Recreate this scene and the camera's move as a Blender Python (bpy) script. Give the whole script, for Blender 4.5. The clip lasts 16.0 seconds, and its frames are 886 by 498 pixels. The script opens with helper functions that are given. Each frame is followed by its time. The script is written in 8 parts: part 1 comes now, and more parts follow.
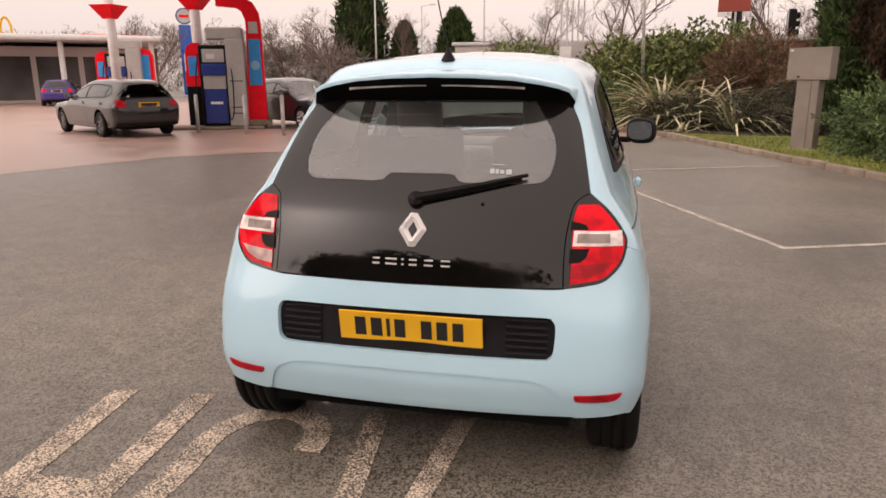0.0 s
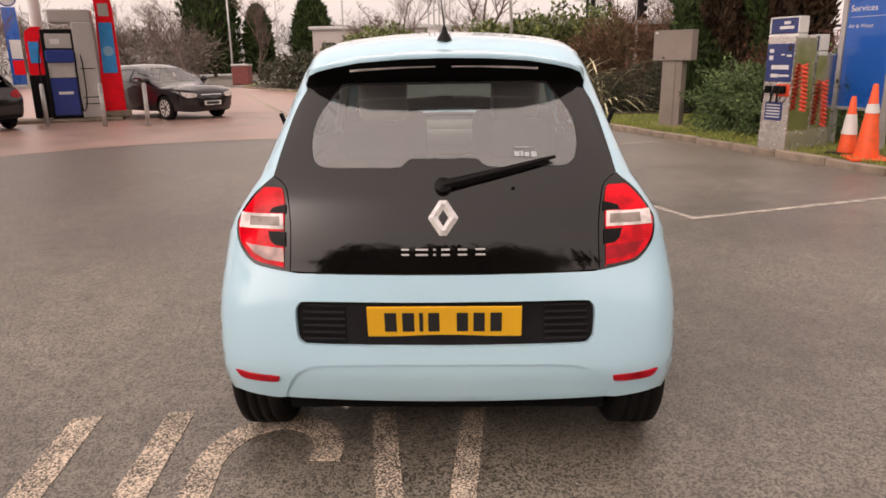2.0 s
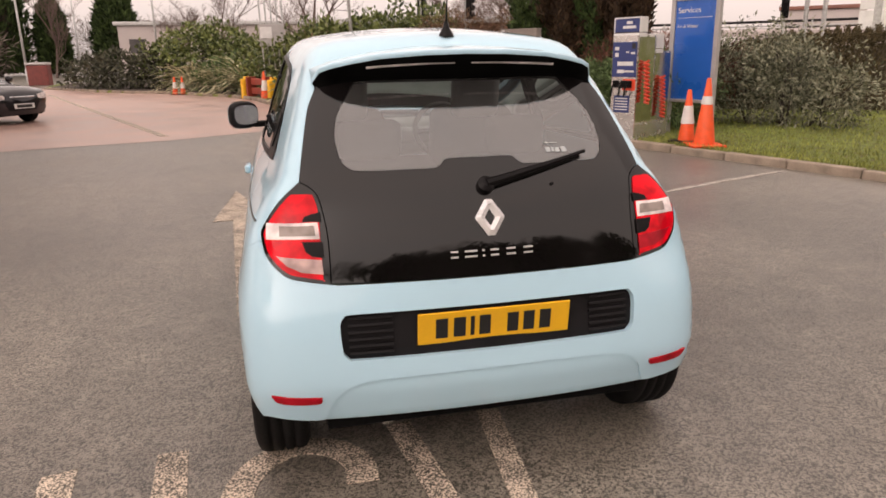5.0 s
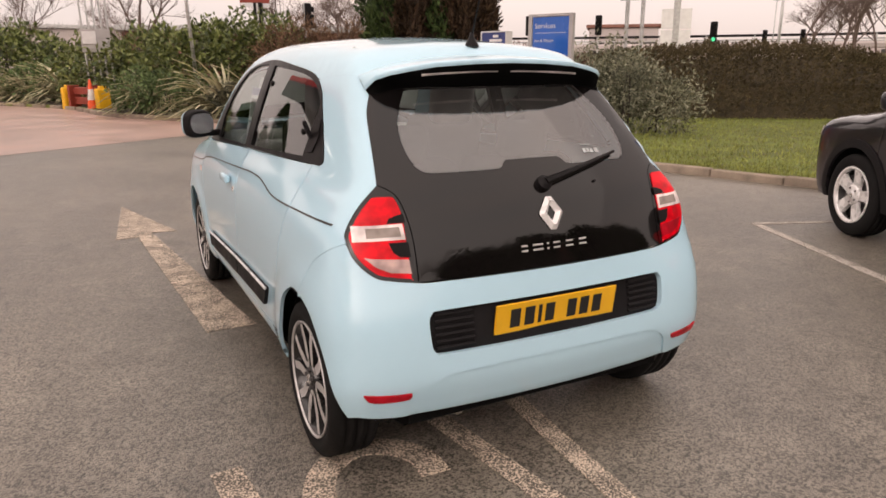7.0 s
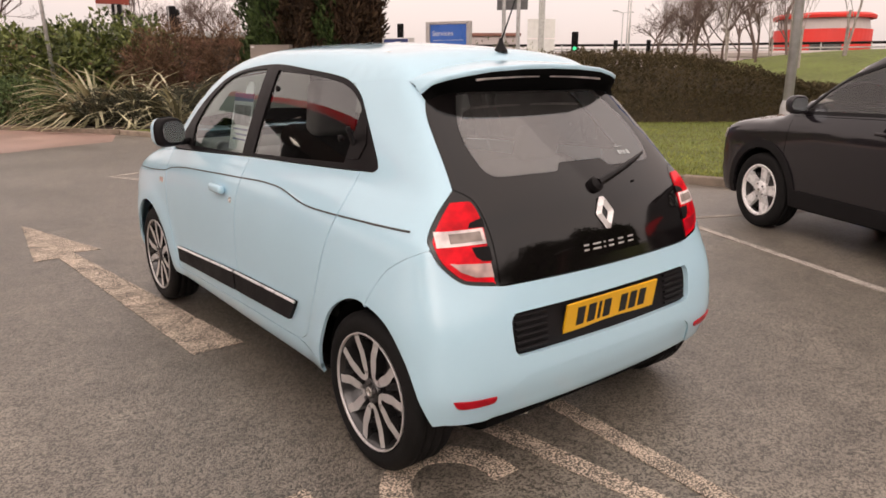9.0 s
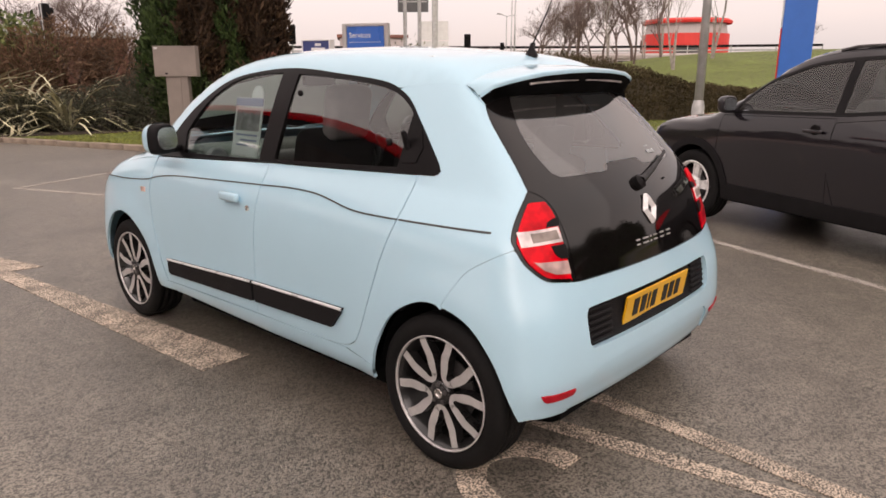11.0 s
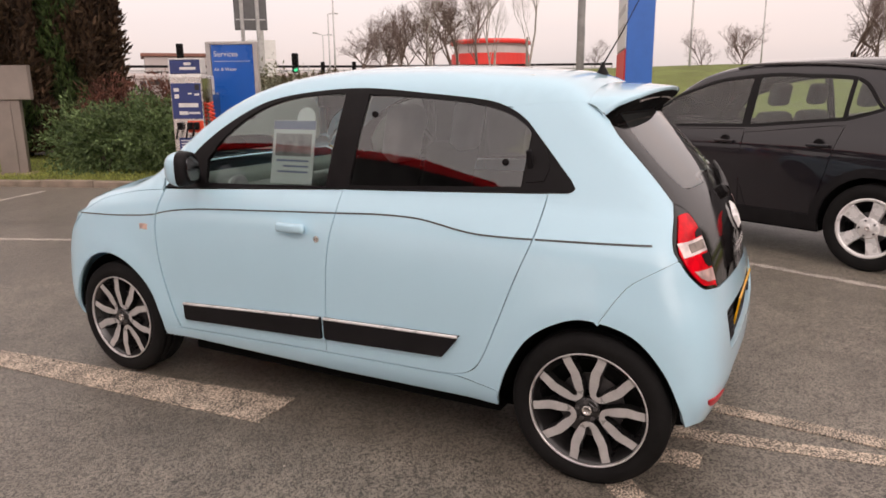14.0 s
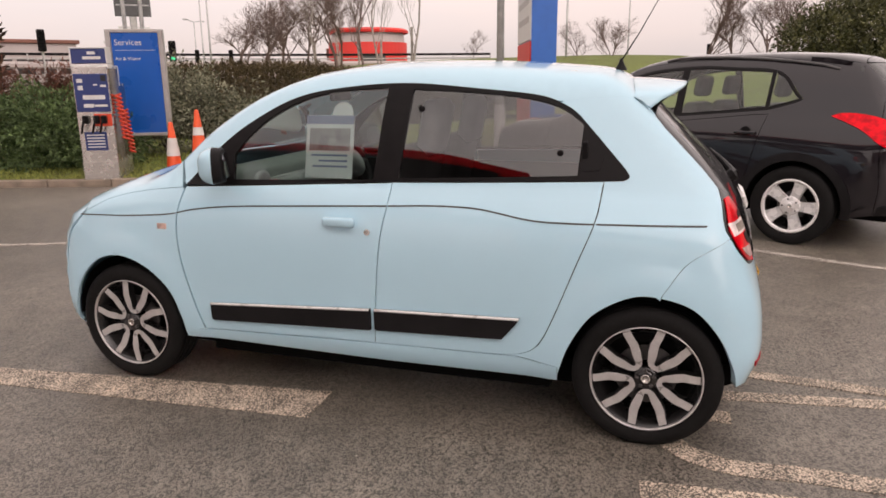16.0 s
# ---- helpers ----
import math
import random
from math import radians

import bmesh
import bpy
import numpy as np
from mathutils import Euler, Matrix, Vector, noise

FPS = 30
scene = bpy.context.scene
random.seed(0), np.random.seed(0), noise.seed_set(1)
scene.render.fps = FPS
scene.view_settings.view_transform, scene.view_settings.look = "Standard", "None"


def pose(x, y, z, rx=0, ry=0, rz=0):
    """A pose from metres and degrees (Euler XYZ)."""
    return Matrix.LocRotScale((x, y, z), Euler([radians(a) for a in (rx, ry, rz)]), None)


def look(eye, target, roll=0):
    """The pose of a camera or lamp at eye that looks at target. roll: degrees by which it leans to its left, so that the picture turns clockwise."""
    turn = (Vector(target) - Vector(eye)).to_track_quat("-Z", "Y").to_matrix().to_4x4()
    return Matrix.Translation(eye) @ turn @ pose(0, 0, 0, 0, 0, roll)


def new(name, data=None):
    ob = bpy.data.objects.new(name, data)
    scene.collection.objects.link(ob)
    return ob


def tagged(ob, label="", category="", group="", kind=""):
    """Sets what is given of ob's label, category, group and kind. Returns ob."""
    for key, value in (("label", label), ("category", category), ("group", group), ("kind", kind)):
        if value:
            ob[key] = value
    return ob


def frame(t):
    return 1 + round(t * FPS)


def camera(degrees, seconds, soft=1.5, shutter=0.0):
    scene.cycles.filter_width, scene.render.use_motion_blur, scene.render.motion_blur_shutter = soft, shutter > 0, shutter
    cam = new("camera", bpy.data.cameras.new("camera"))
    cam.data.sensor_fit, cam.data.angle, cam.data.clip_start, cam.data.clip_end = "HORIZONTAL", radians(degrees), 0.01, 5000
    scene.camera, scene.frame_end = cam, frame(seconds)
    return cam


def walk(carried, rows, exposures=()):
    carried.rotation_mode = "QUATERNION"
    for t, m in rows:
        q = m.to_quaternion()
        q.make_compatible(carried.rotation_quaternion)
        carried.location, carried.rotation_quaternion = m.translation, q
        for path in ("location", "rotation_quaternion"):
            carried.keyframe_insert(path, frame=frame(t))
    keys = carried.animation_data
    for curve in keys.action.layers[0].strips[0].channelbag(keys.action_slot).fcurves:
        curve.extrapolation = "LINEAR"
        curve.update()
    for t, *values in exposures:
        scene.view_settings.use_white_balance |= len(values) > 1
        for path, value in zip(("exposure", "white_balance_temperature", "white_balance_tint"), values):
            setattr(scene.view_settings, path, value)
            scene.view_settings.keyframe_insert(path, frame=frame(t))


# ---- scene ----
cam = camera(65.1, 16.0, soft=1.65)
PATH = [
    (0, (0.649, -2.658, 1.433), (0.211, -0.767, 0.953), -0.3),
    (0.5, (0.49, -2.728, 1.436), (0.159, -0.82, 0.938), -0.7),
    (1, (0.356, -2.688, 1.414), (0.063, -0.778, 0.895), -0.7),
    (1.5, (0.224, -2.613, 1.421), (0.059, -0.699, 0.863), -1.0),
    (2, (0.076, -2.632, 1.424), (0.021, -0.703, 0.9), -0.9),
    (2.5, (-0.076, -2.675, 1.427), (-0.039, -0.741, 0.916), -0.9),
    (3, (-0.154, -2.697, 1.421), (-0.058, -0.765, 0.913), -0.2),
    (3.5, (-0.242, -2.65, 1.414), (-0.1, -0.718, 0.916), -0.3),
    (4, (-0.374, -2.557, 1.412), (-0.128, -0.636, 0.912), -0.6),
    (4.2, (-0.419, -2.551, 1.424), (-0.14, -0.638, 0.911), -0.5),
    (6.3, (-1.118, -2.386, 1.431), (-0.402, -0.593, 0.912), -0.7),
    (6.5, (-1.215, -2.385, 1.423), (-0.451, -0.607, 0.918), -0.2),
    (7, (-1.424, -2.355, 1.43), (-0.545, -0.633, 0.915), -0.2),
    (7.5, (-1.542, -2.259, 1.416), (-0.586, -0.576, 0.913), -0.3),
    (8, (-1.637, -2.155, 1.425), (-0.605, -0.517, 0.923), -0.9),
    (8.5, (-1.792, -2.08, 1.421), (-0.68, -0.496, 0.918), -0.2),
    (8.7, (-1.885, -2.045, 1.422), (-0.737, -0.486, 0.921), -0.0),
    (10.8, (-2.451, -1.619, 1.427), (-1.037, -0.292, 0.935), -0.3),
    (11, (-2.498, -1.588, 1.433), (-1.068, -0.28, 0.94), 0.0),
    (11.5, (-2.553, -1.421, 1.419), (-1.076, -0.165, 0.929), -0.3),
    (12, (-2.633, -1.27, 1.429), (-1.097, -0.095, 0.919), 0.2),
    (12.5, (-2.829, -1.114, 1.441), (-1.229, -0.023, 0.941), 0.3),
    (13, (-2.94, -0.944, 1.431), (-1.283, 0.066, 0.949), -0.1),
    (13.5, (-2.982, -0.762, 1.439), (-1.298, 0.213, 0.978), -1.2),
    (14, (-3.103, -0.613, 1.44), (-1.371, 0.282, 0.994), -0.6),
    (14.5, (-3.252, -0.467, 1.453), (-1.484, 0.337, 0.976), -0.8),
    (15, (-3.294, -0.301, 1.446), (-1.493, 0.43, 0.973), -0.8),
    (15.5, (-3.335, -0.161, 1.462), (-1.516, 0.511, 0.974), -1.2),
    (16, (-3.481, 0.003, 1.471), (-1.627, 0.581, 0.993), -0.6),
]
walk(cam, [(t, look(eye, target, roll)) for t, eye, target, roll in PATH], [(0, 0.17, 7250, 17), (2, 0.2, 7240, 17), (4, 0.2, 7230, 17), (8.5, 0.15, 7150, 16), (12, 0.14, 6900, 16), (16, 0.08, 6880, 16)])

# ---- light: a bright overcast sky, a broad weak sun behind the cloud ----
SUN_UP, SUN_TURN = 32.0, 228.0
world = bpy.data.worlds.new("overcast_sky")
scene.world = world
world.use_nodes = True
wn, wl = world.node_tree.nodes, world.node_tree.links
wn.clear()
sky = wn.new("ShaderNodeTexSky")
sky.sky_type, sky.sun_disc = "NISHITA", False
sky.sun_elevation, sky.sun_rotation = radians(SUN_UP), radians(SUN_TURN)
sky.air_density, sky.dust_density, sky.ozone_density = 1.0, 4.0, 1.0
pale = wn.new("ShaderNodeHueSaturation")
pale.inputs["Saturation"].default_value = 0.10
cloud_at = wn.new("ShaderNodeTexCoord")
cloud_map = wn.new("ShaderNodeMapping")
cloud_map.inputs["Scale"].default_value = (1.0, 1.0, 3.2)
cloud = wn.new("ShaderNodeTexNoise")
cloud.inputs["Scale"].default_value, cloud.inputs["Detail"].default_value = 2.3, 6.0
cloud_ramp = wn.new("ShaderNodeValToRGB")
cloud_ramp.color_ramp.elements[0].position, cloud_ramp.color_ramp.elements[0].color = 0.30, (0.90, 0.86, 0.87, 1)
cloud_ramp.color_ramp.elements[1].position, cloud_ramp.color_ramp.elements[1].color = 0.66, (1.0, 0.905, 0.885, 1)
mixed = wn.new("ShaderNodeMixRGB")
mixed.blend_type = "MULTIPLY"
mixed.inputs[0].default_value = 1.0
veil = wn.new("ShaderNodeMixRGB")
veil.inputs[0].default_value = 0.6
veil.inputs[2].default_value = (7.3, 7.1, 7.0, 1)
back = wn.new("ShaderNodeBackground")
back.inputs["Strength"].default_value = 0.12
wout = wn.new("ShaderNodeOutputWorld")
# brighter overhead than at the horizon, as an overcast sky is
split = wn.new("ShaderNodeSeparateXYZ")
lift = wn.new("ShaderNodeMapRange")
lift.inputs["From Min"].default_value, lift.inputs["From Max"].default_value = 0.0, 1.0
lift.inputs["To Min"].default_value, lift.inputs["To Max"].default_value = 1.30, 1.72
lit = wn.new("ShaderNodeMixRGB")
lit.blend_type = "MULTIPLY"
lit.inputs[0].default_value = 1.0
for a, b in ((cloud_at.outputs["Generated"], split.inputs[0]), (split.outputs["Z"], lift.inputs["Value"]), (lift.outputs[0], lit.inputs[2]), (mixed.outputs[0], lit.inputs[1])):
    wl.new(a, b)
for a, b in ((sky.outputs[0], pale.inputs["Color"]), (pale.outputs[0], veil.inputs[1]), (veil.outputs[0], mixed.inputs[1]), (cloud_at.outputs["Generated"], cloud_map.inputs[0]),
             (cloud_map.outputs[0], cloud.inputs["Vector"]), (cloud.outputs[0], cloud_ramp.inputs[0]), (cloud_ramp.outputs[0], mixed.inputs[2]), (lit.outputs[0], back.inputs["Color"]), (back.outputs[0], wout.inputs[0])):
    wl.new(a, b)
sun = new("sun", bpy.data.lights.new("sun", "SUN"))
sun.data.energy, sun.data.angle, sun.data.color = 0.8, radians(178), (1.0, 0.95, 0.9)
sun.rotation_euler = (radians(90 - SUN_UP), 0, radians(180 - SUN_TURN))

# ---- materials ----
def shader(name):
    m = bpy.data.materials.new(name)
    m.use_nodes = True
    nt = m.node_tree
    return m, nt.nodes, nt.links, nt.nodes["Principled BSDF"]


def noise_node(n, l, scale, detail=4.0, where="Object", kind="ShaderNodeTexNoise"):
    at = n.new("ShaderNodeTexCoord")
    t = n.new(kind)
    t.inputs["Scale"].default_value = scale
    if "Detail" in t.inputs:
        t.inputs["Detail"].default_value = detail
    l.new(at.outputs[where], t.inputs["Vector"])
    return t


def ramp_node(n, l, value, stops):
    r = n.new("ShaderNodeValToRGB")
    while len(r.color_ramp.elements) < len(stops):
        r.color_ramp.elements.new(0.5)
    for e, (p, c) in zip(r.color_ramp.elements, stops):
        e.position, e.color = p, (*c, 1) if len(c) == 3 else c
    l.new(value, r.inputs[0])
    return r.outputs[0]


def blend(n, l, kind, a, b, factor=1.0):
    m = n.new("ShaderNodeMixRGB")
    m.blend_type = kind
    for s, v in ((m.inputs[0], factor), (m.inputs[1], a), (m.inputs[2], b)):
        if isinstance(v, (int, float)):
            s.default_value = v
        elif isinstance(v, tuple):
            s.default_value = (*v, 1)
        else:
            l.new(v, s)
    return m.outputs[0]


def surface(name, color, rough=0.5, metal=0.0, vary=0.12, scale=6.0, fine=90.0, bump=0.0, coat=0.0, where="Object", spec=0.5, each=0.0):
    """A surface with stains at one scale and grain at another. each: how much whole pieces differ."""
    m, n, l, p = shader(name)
    big, small = noise_node(n, l, scale, 5.0, where), noise_node(n, l, fine, 3.0, where)
    lo, hi = tuple(c * (1 - vary) for c in color), tuple(min(1, c * (1 + vary)) for c in color)
    c = ramp_node(n, l, big.outputs[0], ((0.3, lo), (0.7, hi)))
    g = ramp_node(n, l, small.outputs[0], ((0.25, (1 - vary * 0.7,) * 3), (0.75, (1, 1, 1))))
    c = blend(n, l, "MULTIPLY", c, g)
    if each:
        o = n.new("ShaderNodeObjectInfo")
        c = blend(n, l, "MULTIPLY", c, ramp_node(n, l, o.outputs["Random"], ((0, (1 - each,) * 3), (1, (1 + each,) * 3))))
    l.new(c, p.inputs["Base Color"])
    r = ramp_node(n, l, big.outputs[0], ((0.3, (max(0.0, rough - 0.08),) * 3), (0.7, (min(1, rough + 0.08),) * 3)))
    l.new(r, p.inputs["Roughness"])
    p.inputs["Metallic"].default_value, p.inputs["Coat Weight"].default_value, p.inputs["Coat Roughness"].default_value = metal, coat, 0.03
    p.inputs["Specular IOR Level"].default_value = spec
    if bump:
        b = n.new("ShaderNodeBump")
        b.inputs["Strength"].default_value, b.inputs["Distance"].default_value = bump, 0.004
        l.new(small.outputs[0], b.inputs["Height"])
        l.new(b.outputs[0], p.inputs["Normal"])
    return m


def car_paint(name, color, rough=0.32, flake=0.05):
    """Lacquered paint with a faint film of road grime."""
    m, n, l, p = shader(name)
    film = noise_node(n, l, 2.2, 6.0)
    haze = noise_node(n, l, 38.0, 5.0)
    c = ramp_node(n, l, film.outputs[0], ((0.3, tuple(k * (1 - flake) for k in color)), (0.7, color)))
    l.new(c, p.inputs["Base Color"])
    p.inputs["Roughness"].default_value = rough
    p.inputs["Specular IOR Level"].default_value = 0.12
    p.inputs["Coat Weight"].default_value, p.inputs["Coat Roughness"].default_value = 1.0, 0.03
    l.new(ramp_node(n, l, haze.outputs[0], ((0.35, (0.02,) * 3), (0.75, (0.07,) * 3))), p.inputs["Coat Roughness"])
    return m


def asphalt_material():
    """Dark damp binder packed with small stones, each of its own tone, a few of them pale; wider patches of wear."""
    m, n, l, p = shader("asphalt")
    stones = noise_node(n, l, 128.0, kind="ShaderNodeTexVoronoi")
    chip = noise_node(n, l, 62.0, kind="ShaderNodeTexVoronoi")
    fine = noise_node(n, l, 330.0, 2.0)
    patch, mid, streak = noise_node(n, l, 0.42, 6.0), noise_node(n, l, 4.5, 7.0), noise_node(n, l, 17.0, 5.0)
    tone = n.new("ShaderNodeSeparateColor")
    l.new(stones.outputs["Color"], tone.inputs[0])
    c = ramp_node(n, l, tone.outputs[0], ((0.0, (0.036, 0.0315, 0.027)), (0.50, (0.083, 0.074, 0.064)), (0.78, (0.146, 0.131, 0.113)), (0.92, (0.27, 0.246, 0.212)), (1.0, (0.48, 0.437, 0.378))))
    c = blend(n, l, "MULTIPLY", c, ramp_node(n, l, stones.outputs["Distance"], ((0.25, (1.12,) * 3), (0.75, (0.50,) * 3))))
    near = ramp_node(n, l, chip.outputs["Distance"], ((0.12, (1, 1, 1)), (0.27, (0, 0, 0))))
    few = ramp_node(n, l, chip.outputs["Color"], ((0.70, (0, 0, 0)), (0.80, (1, 1, 1))))
    c = blend(n, l, "MIX", c, (0.30, 0.28, 0.23), blend(n, l, "MULTIPLY", near, few))
    litter = noise_node(n, l, 8.0, kind="ShaderNodeTexVoronoi")
    speck = ramp_node(n, l, litter.outputs["Distance"], ((0.035, (1, 1, 1)), (0.05, (0, 0, 0))))
    rare = ramp_node(n, l, litter.outputs["Color"], ((0.74, (0, 0, 0)), (0.78, (1, 1, 1))))
    c = blend(n, l, "MIX", c, (0.60, 0.57, 0.52), blend(n, l, "MULTIPLY", speck, rare))
    c = blend(n, l, "MULTIPLY", c, ramp_node(n, l, fine.outputs[0], ((0.3, (0.72,) * 3), (0.7, (1.2,) * 3))))
    c = blend(n, l, "MULTIPLY", c, ramp_node(n, l, patch.outputs[0], ((0.32, (0.74, 0.72, 0.69)), (0.68, (1.26, 1.22, 1.14)))))
    c = blend(n, l, "MULTIPLY", c, ramp_node(n, l, mid.outputs[0], ((0.3, (0.78,) * 3), (0.7, (1.16,) * 3))))
    c = blend(n, l, "MULTIPLY", c, ramp_node(n, l, streak.outputs[0], ((0.3, (0.84,) * 3), (0.7, (1.12,) * 3))))
    l.new(c, p.inputs["Base Color"])
    l.new(ramp_node(n, l, patch.outputs[0], ((0.3, (0.27,) * 3), (0.7, (0.40,) * 3))), p.inputs["Roughness"])
    p.inputs["Specular IOR Level"].default_value = 0.85
    b = n.new("ShaderNodeBump")
    b.inputs["Strength"].default_value, b.inputs["Distance"].default_value = 0.65, 0.003
    b.invert = True
    l.new(stones.outputs["Distance"], b.inputs["Height"])
    l.new(b.outputs[0], p.inputs["Normal"])
    return m


def worn_paint_material(name="worn_road_paint", color=(0.70, 0.585, 0.465), wear=0.5):
    """Old thermoplastic paint, worn through to the stones below."""
    m, n, l, p = shader(name)
    chips = noise_node(n, l, 150.0, 4.0)
    big = noise_node(n, l, 7.0, 5.0)
    f = blend(n, l, "ADD", chips.outputs[0], big.outputs[0], 0.22)
    k = ramp_node(n, l, f, ((wear, (0, 0, 0)), (wear + 0.10, (1, 1, 1))))
    tint = ramp_node(n, l, big.outputs[0], ((0.3, tuple(0.82 * v for v in color)), (0.7, color)))
    l.new(blend(n, l, "MIX", (0.085, 0.075, 0.062), tint, k), p.inputs["Base Color"])
    p.inputs["Roughness"].default_value = 0.7
    b = n.new("ShaderNodeBump")
    b.inputs["Strength"].default_value, b.inputs["Distance"].default_value = 0.6, 0.004
    l.new(chips.outputs[0], b.inputs["Height"])
    l.new(b.outputs[0], p.inputs["Normal"])
    return m


def glass_material(name, color, rough=0.0, haze=0.0, ior=1.72):
    """Thin tinted pane: it lets the light through straight, mirrors as glass does, and may carry a pale haze painted in
    for sky reflection.
    """
    m, n, l, p = shader(name)
    n.remove(p)
    clear, gloss, mix, fres = n.new("ShaderNodeBsdfTransparent"), n.new("ShaderNodeBsdfGlossy"), n.new("ShaderNodeMixShader"), n.new("ShaderNodeFresnel")
    clear.inputs[0].default_value = (*color, 1)
    gloss.inputs["Color"].default_value, gloss.inputs["Roughness"].default_value = (1, 1, 1, 1), rough
    fres.inputs["IOR"].default_value = ior
    # pale diffuse layer: the sky's gleam on the pane, put in as colour
    film, hazed, where = n.new("ShaderNodeBsdfDiffuse"), n.new("ShaderNodeMixShader"), noise_node(n, l, 5.0, 5.0)
    film.inputs[0].default_value = (0.5, 0.48, 0.46, 1)
    l.new(ramp_node(n, l, where.outputs[0], ((0.3, (haze * 0.7,) * 3), (0.7, (haze * 1.2,) * 3))), hazed.inputs[0])
    l.new(clear.outputs[0], hazed.inputs[1])
    l.new(film.outputs[0], hazed.inputs[2])
    l.new(fres.outputs[0], mix.inputs[0])
    l.new(hazed.outputs[0], mix.inputs[1])
    l.new(gloss.outputs[0], mix.inputs[2])
    l.new(mix.outputs[0], n["Material Output"].inputs[0])
    return m


def lens_material(name, color):
    m, n, l, p = shader(name)
    facets = noise_node(n, l, 16.0, 2.0)
    l.new(ramp_node(n, l, facets.outputs[0], ((0.35, tuple(0.58 * c for c in color)), (0.58, color))), p.inputs["Base Color"])
    p.inputs["Roughness"].default_value, p.inputs["Coat Weight"].default_value, p.inputs["Coat Roughness"].default_value = 0.3, 0.3, 0.02
    p.inputs["Specular IOR Level"].default_value = 0.05
    return m


def leaf_material(name, dark, light, rough=0.5):
    m, n, l, p = shader(name)
    g = n.new("ShaderNodeNewGeometry")
    big = noise_node(n, l, 1.3, 3.0)
    c = ramp_node(n, l, g.outputs["Random Per Island"], ((0.0, dark), (0.7, light), (1.0, tuple(min(1, 1.35 * v) for v in light))))
    c = blend(n, l, "MULTIPLY", c, ramp_node(n, l, big.outputs[0], ((0.3, (0.65,) * 3), (0.7, (1.2,) * 3))))
    l.new(c, p.inputs["Base Color"])
    p.inputs["Roughness"].default_value, p.inputs["Specular IOR Level"].default_value = rough, 0.22
    return m


def turf_material(name="turf"):
    m, n, l, p = shader(name)
    big, mid, fine = noise_node(n, l, 0.5, 6.0), noise_node(n, l, 7.0, 5.0), noise_node(n, l, 70.0, 4.0)
    c = ramp_node(n, l, mid.outputs[0], ((0.28, (0.15, 0.115, 0.05)), (0.45, (0.14, 0.18, 0.040)), (0.72, (0.21, 0.27, 0.055))))
    c = blend(n, l, "MULTIPLY", c, ramp_node(n, l, big.outputs[0], ((0.3, (0.8, 0.75, 0.7)), (0.7, (1.15, 1.15, 1.0)))))
    c = blend(n, l, "MULTIPLY", c, ramp_node(n, l, fine.outputs[0], ((0.25, (0.45,) * 3), (0.7, (1.2,) * 3))))
    l.new(c, p.inputs["Base Color"])
    p.inputs["Roughness"].default_value = 0.85
    b = n.new("ShaderNodeBump")
    b.inputs["Strength"].default_value, b.inputs["Distance"].default_value = 0.8, 0.03
    l.new(fine.outputs[0], b.inputs["Height"])
    l.new(b.outputs[0], p.inputs["Normal"])
    return m


ASPHALT = asphalt_material()
ROAD_PAINT = worn_paint_material(color=(0.76, 0.625, 0.49), wear=0.572)
THIN_PAINT = worn_paint_material("faded_line_paint", (0.55, 0.49, 0.43), 0.52)
RED_PAVING = surface("red_paving", (0.45, 0.30, 0.25), 0.36, vary=0.22, scale=0.9, fine=40.0, bump=0.3)
CONCRETE = surface("kerb_concrete", (0.27, 0.215, 0.165), 0.85, vary=0.28, scale=5.0, fine=60.0, bump=0.6, each=0.12)
TURF = turf_material()
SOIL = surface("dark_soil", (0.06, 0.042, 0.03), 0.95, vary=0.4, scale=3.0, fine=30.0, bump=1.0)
SKY_PAINT = car_paint("pale_blue_paint", (0.485, 0.73, 0.85), 0.34, 0.04)
GLOSS_BLACK = surface("gloss_black_glass", (0.006, 0.005, 0.005), 0.04, vary=0.2, scale=3.0)
TRIM_BLACK = surface("black_trim", (0.008, 0.007, 0.0075), 0.36, vary=0.25, scale=12.0, bump=0.05, spec=0.14)
PLASTIC_DARK = surface("dark_grained_plastic", (0.014, 0.013, 0.014), 0.55, vary=0.2, scale=9.0, fine=300.0, bump=0.25, spec=0.12)
RUBBER = surface("tyre_rubber", (0.011, 0.0105, 0.0105), 0.72, vary=0.3, scale=7.0, fine=70.0, bump=0.3, spec=0.15)
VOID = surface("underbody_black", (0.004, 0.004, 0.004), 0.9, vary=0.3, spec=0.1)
# mirror base kept dark to stand for the dark surroundings it would reflect
MIRROR_GLASS = surface("dimmed_mirror_glass", (0.30, 0.32, 0.34), 0.03, 1.0, vary=0.03)
CHROME = surface("chrome", (0.78, 0.78, 0.78), 0.09, 1.0, vary=0.06)
ALLOY_CUT = surface("machined_alloy", (0.62, 0.60, 0.59), 0.34, 0.45, vary=0.12, scale=20.0)
ALLOY_SILVER = surface("silver_alloy", (0.82, 0.80, 0.79), 0.3, 0.2, vary=0.1, scale=14.0)
MATT_BLACK = surface("matt_black", (0.003, 0.003, 0.003), 0.6, vary=0.2, spec=0.05)
RIM_GREY = surface("dark_rim_edge", (0.10, 0.095, 0.095), 0.35, 0.4, vary=0.15)
ALLOY_BLACK = surface("black_alloy", (0.018, 0.017, 0.017), 0.3, 0.3, vary=0.2, coat=0.6)
STEEL = surface("brushed_steel", (0.60, 0.57, 0.54), 0.24, 0.8, vary=0.07, scale=10.0, fine=160.0)
GALVANISED = surface("galvanised_steel", (0.48, 0.475, 0.465), 0.5, 0.35, vary=0.2, scale=8.0)
